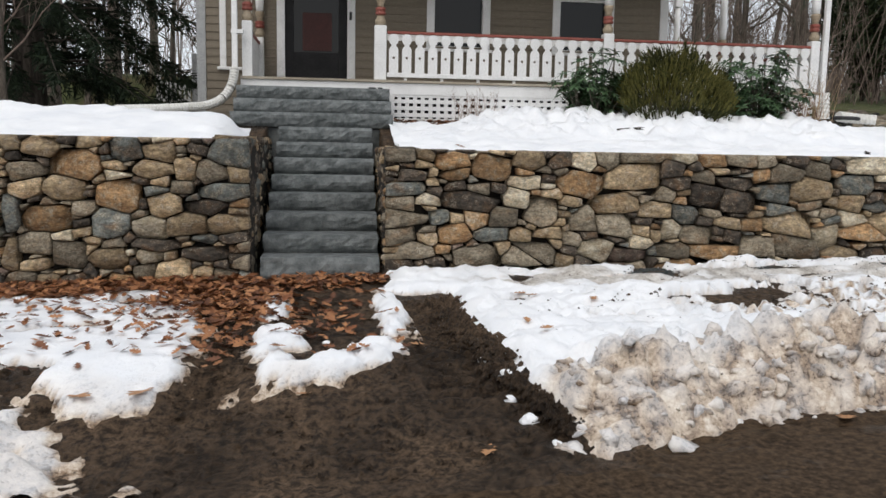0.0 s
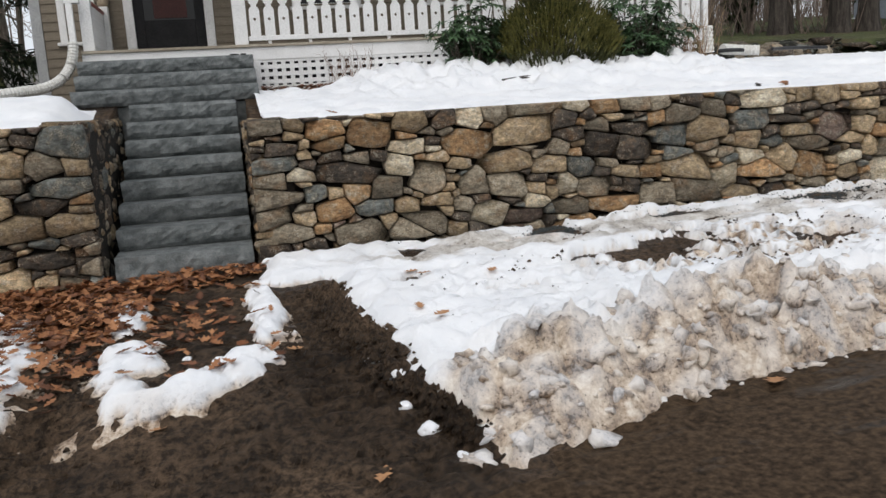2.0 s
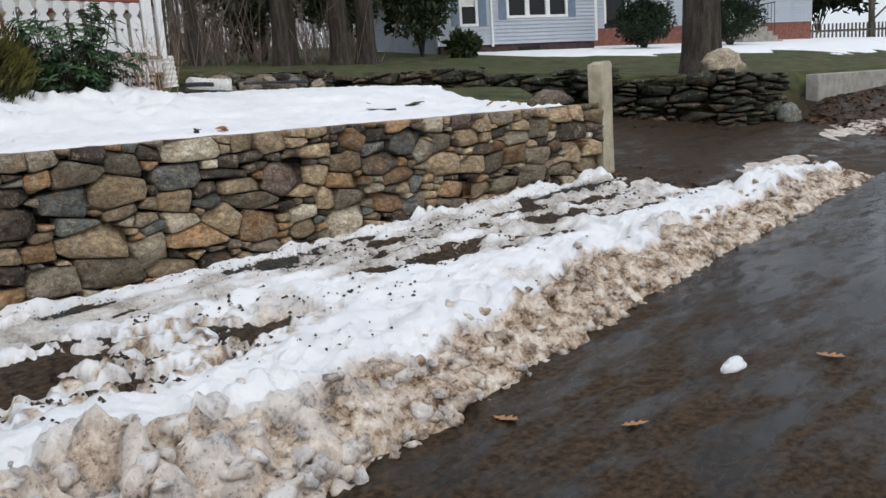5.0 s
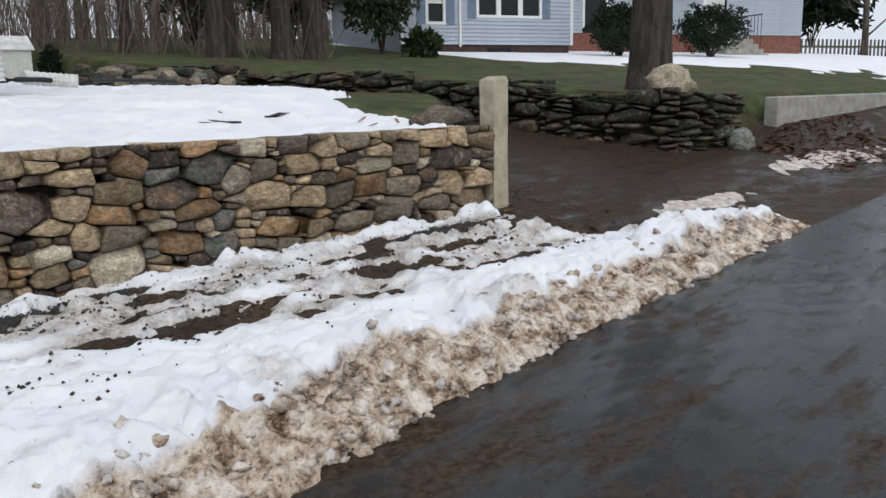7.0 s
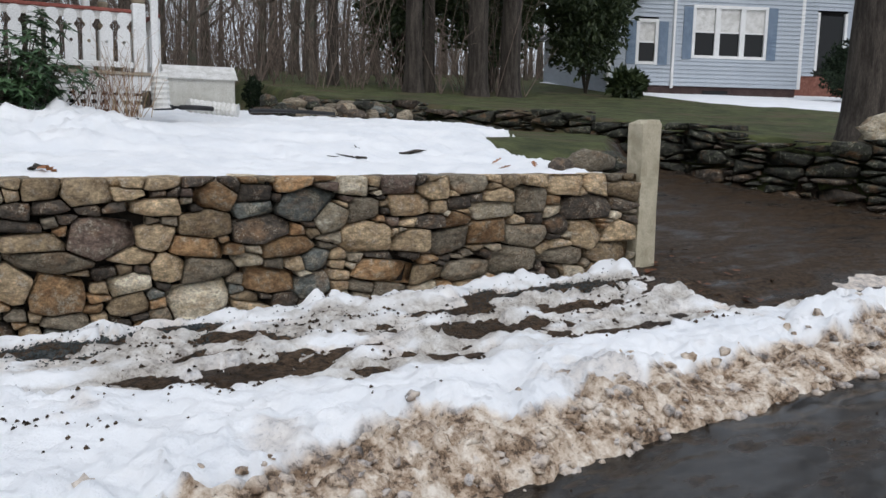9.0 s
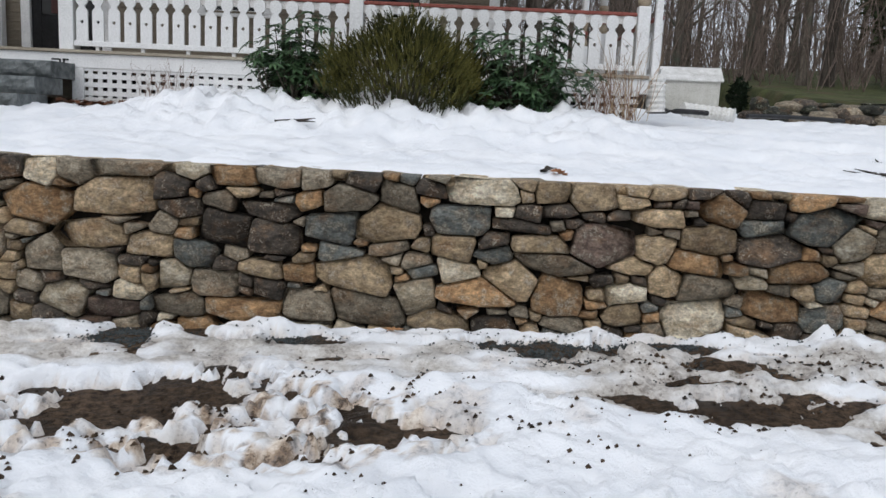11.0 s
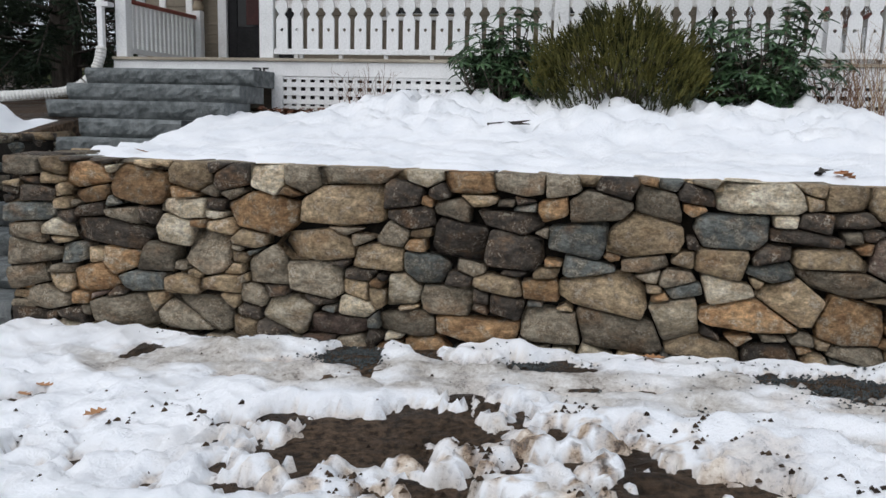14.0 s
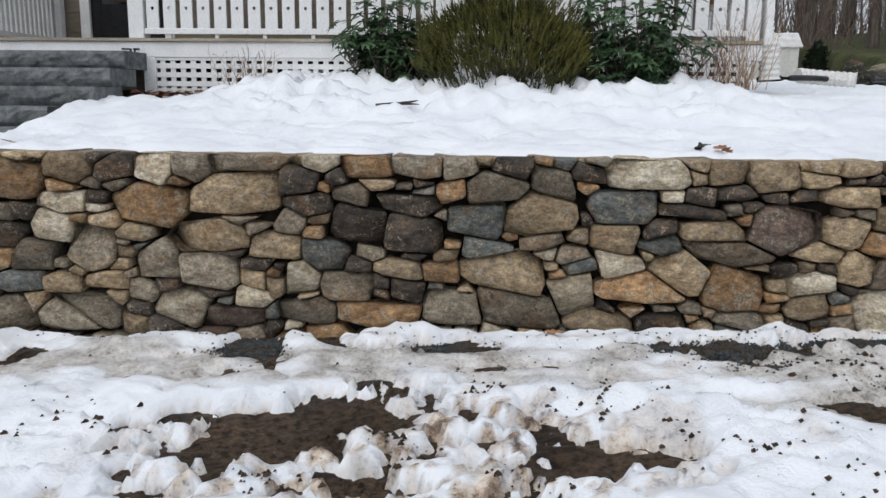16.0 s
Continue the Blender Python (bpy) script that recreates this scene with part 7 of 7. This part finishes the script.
for cx, cy, rx, ry, n in ((3.1, 7.60, 0.25, 0.2, 900), (4.27, 7.60, 0.35, 0.1, 450), (5.85, 7.55, 0.6, 0.16, 1600), (6.7, 7.62, 0.6, 0.12, 900), (9.9, 7.45, 0.7, 0.18, 1100), (8.5, 7.65, 0.9, 0.08, 350), (7.6, 7.70, 3.0, 0.06, 1500), (2.5, 7.72, 1.5, 0.05, 700), (7.0, 7.3, 2.5, 0.3, 1500)):
    for _ in range(n):
        x, y = g.gauss(cx, rx * 0.6), min(g.gauss(cy, ry * 0.6), 7.79)
        if snow_top(x, y) - ground_z(x, y) > 0.012 and g.random() < 0.9:
            continue
        chip(gravel, g, x, y, snow_top(x, y) + 0.001, g.uniform(0.005, 0.014))
tagged(gravel.make("gravel", M_GRAVEL), "dark blue-grey crushed gravel at the wall's foot", "gravel", kind="stuff")

g = random.Random(72)
for x, y, ln, a in ((3.55, 10.05, 0.34, 10), (3.85, 10.1, 0.26, -25), (3.75, 9.75, 0.3, 5), (4.5, 9.25, 0.14, 40), (2.9, 10.0, 0.2, -10), (5.9, 8.55, 0.18, 60), (8.9, 9.8, 0.5, 80), (8.7, 9.2, 0.35, 100), (9.4, 9.6, 0.3, 20)):
    s = Soup()
    for _ in range(5):
        d = Vector((math.cos(radians(a + g.uniform(-25, 25))), math.sin(radians(a + g.uniform(-25, 25))), g.uniform(0, 0.12)))
        s.tube([Vector((g.uniform(-0.08, 0.08), g.uniform(-0.04, 0.04), 0)), d * ln * 0.5 + 0.02 * rand_dir(g), d * ln], [0.012, 0.009, 0.003], 5)
    o = tagged(s.make("fallen_twig", M_BARK_DARK), "dark broken twigs lying on the yard snow", "twig", "fallen twigs")
    o.location = (x, y, yard_z(x, y) + max(yard_depth(x, y), 0.0) + 0.015)
s = Soup()
for x, y in ((5.95, 8.22), (6.0, 8.25), (1.3, 8.3), (9.9, 8.5), (10.3, 8.6), (10.0, 8.8)):
    oak_leaf(s, (x, y, yard_z(x, y) + yard_depth(x, y) + 0.02), 0.13, 0.5)
tagged(s.make("leaf_litter", M_LEAF), "few curled brown leaves on the yard snow", "leaves", kind="stuff")
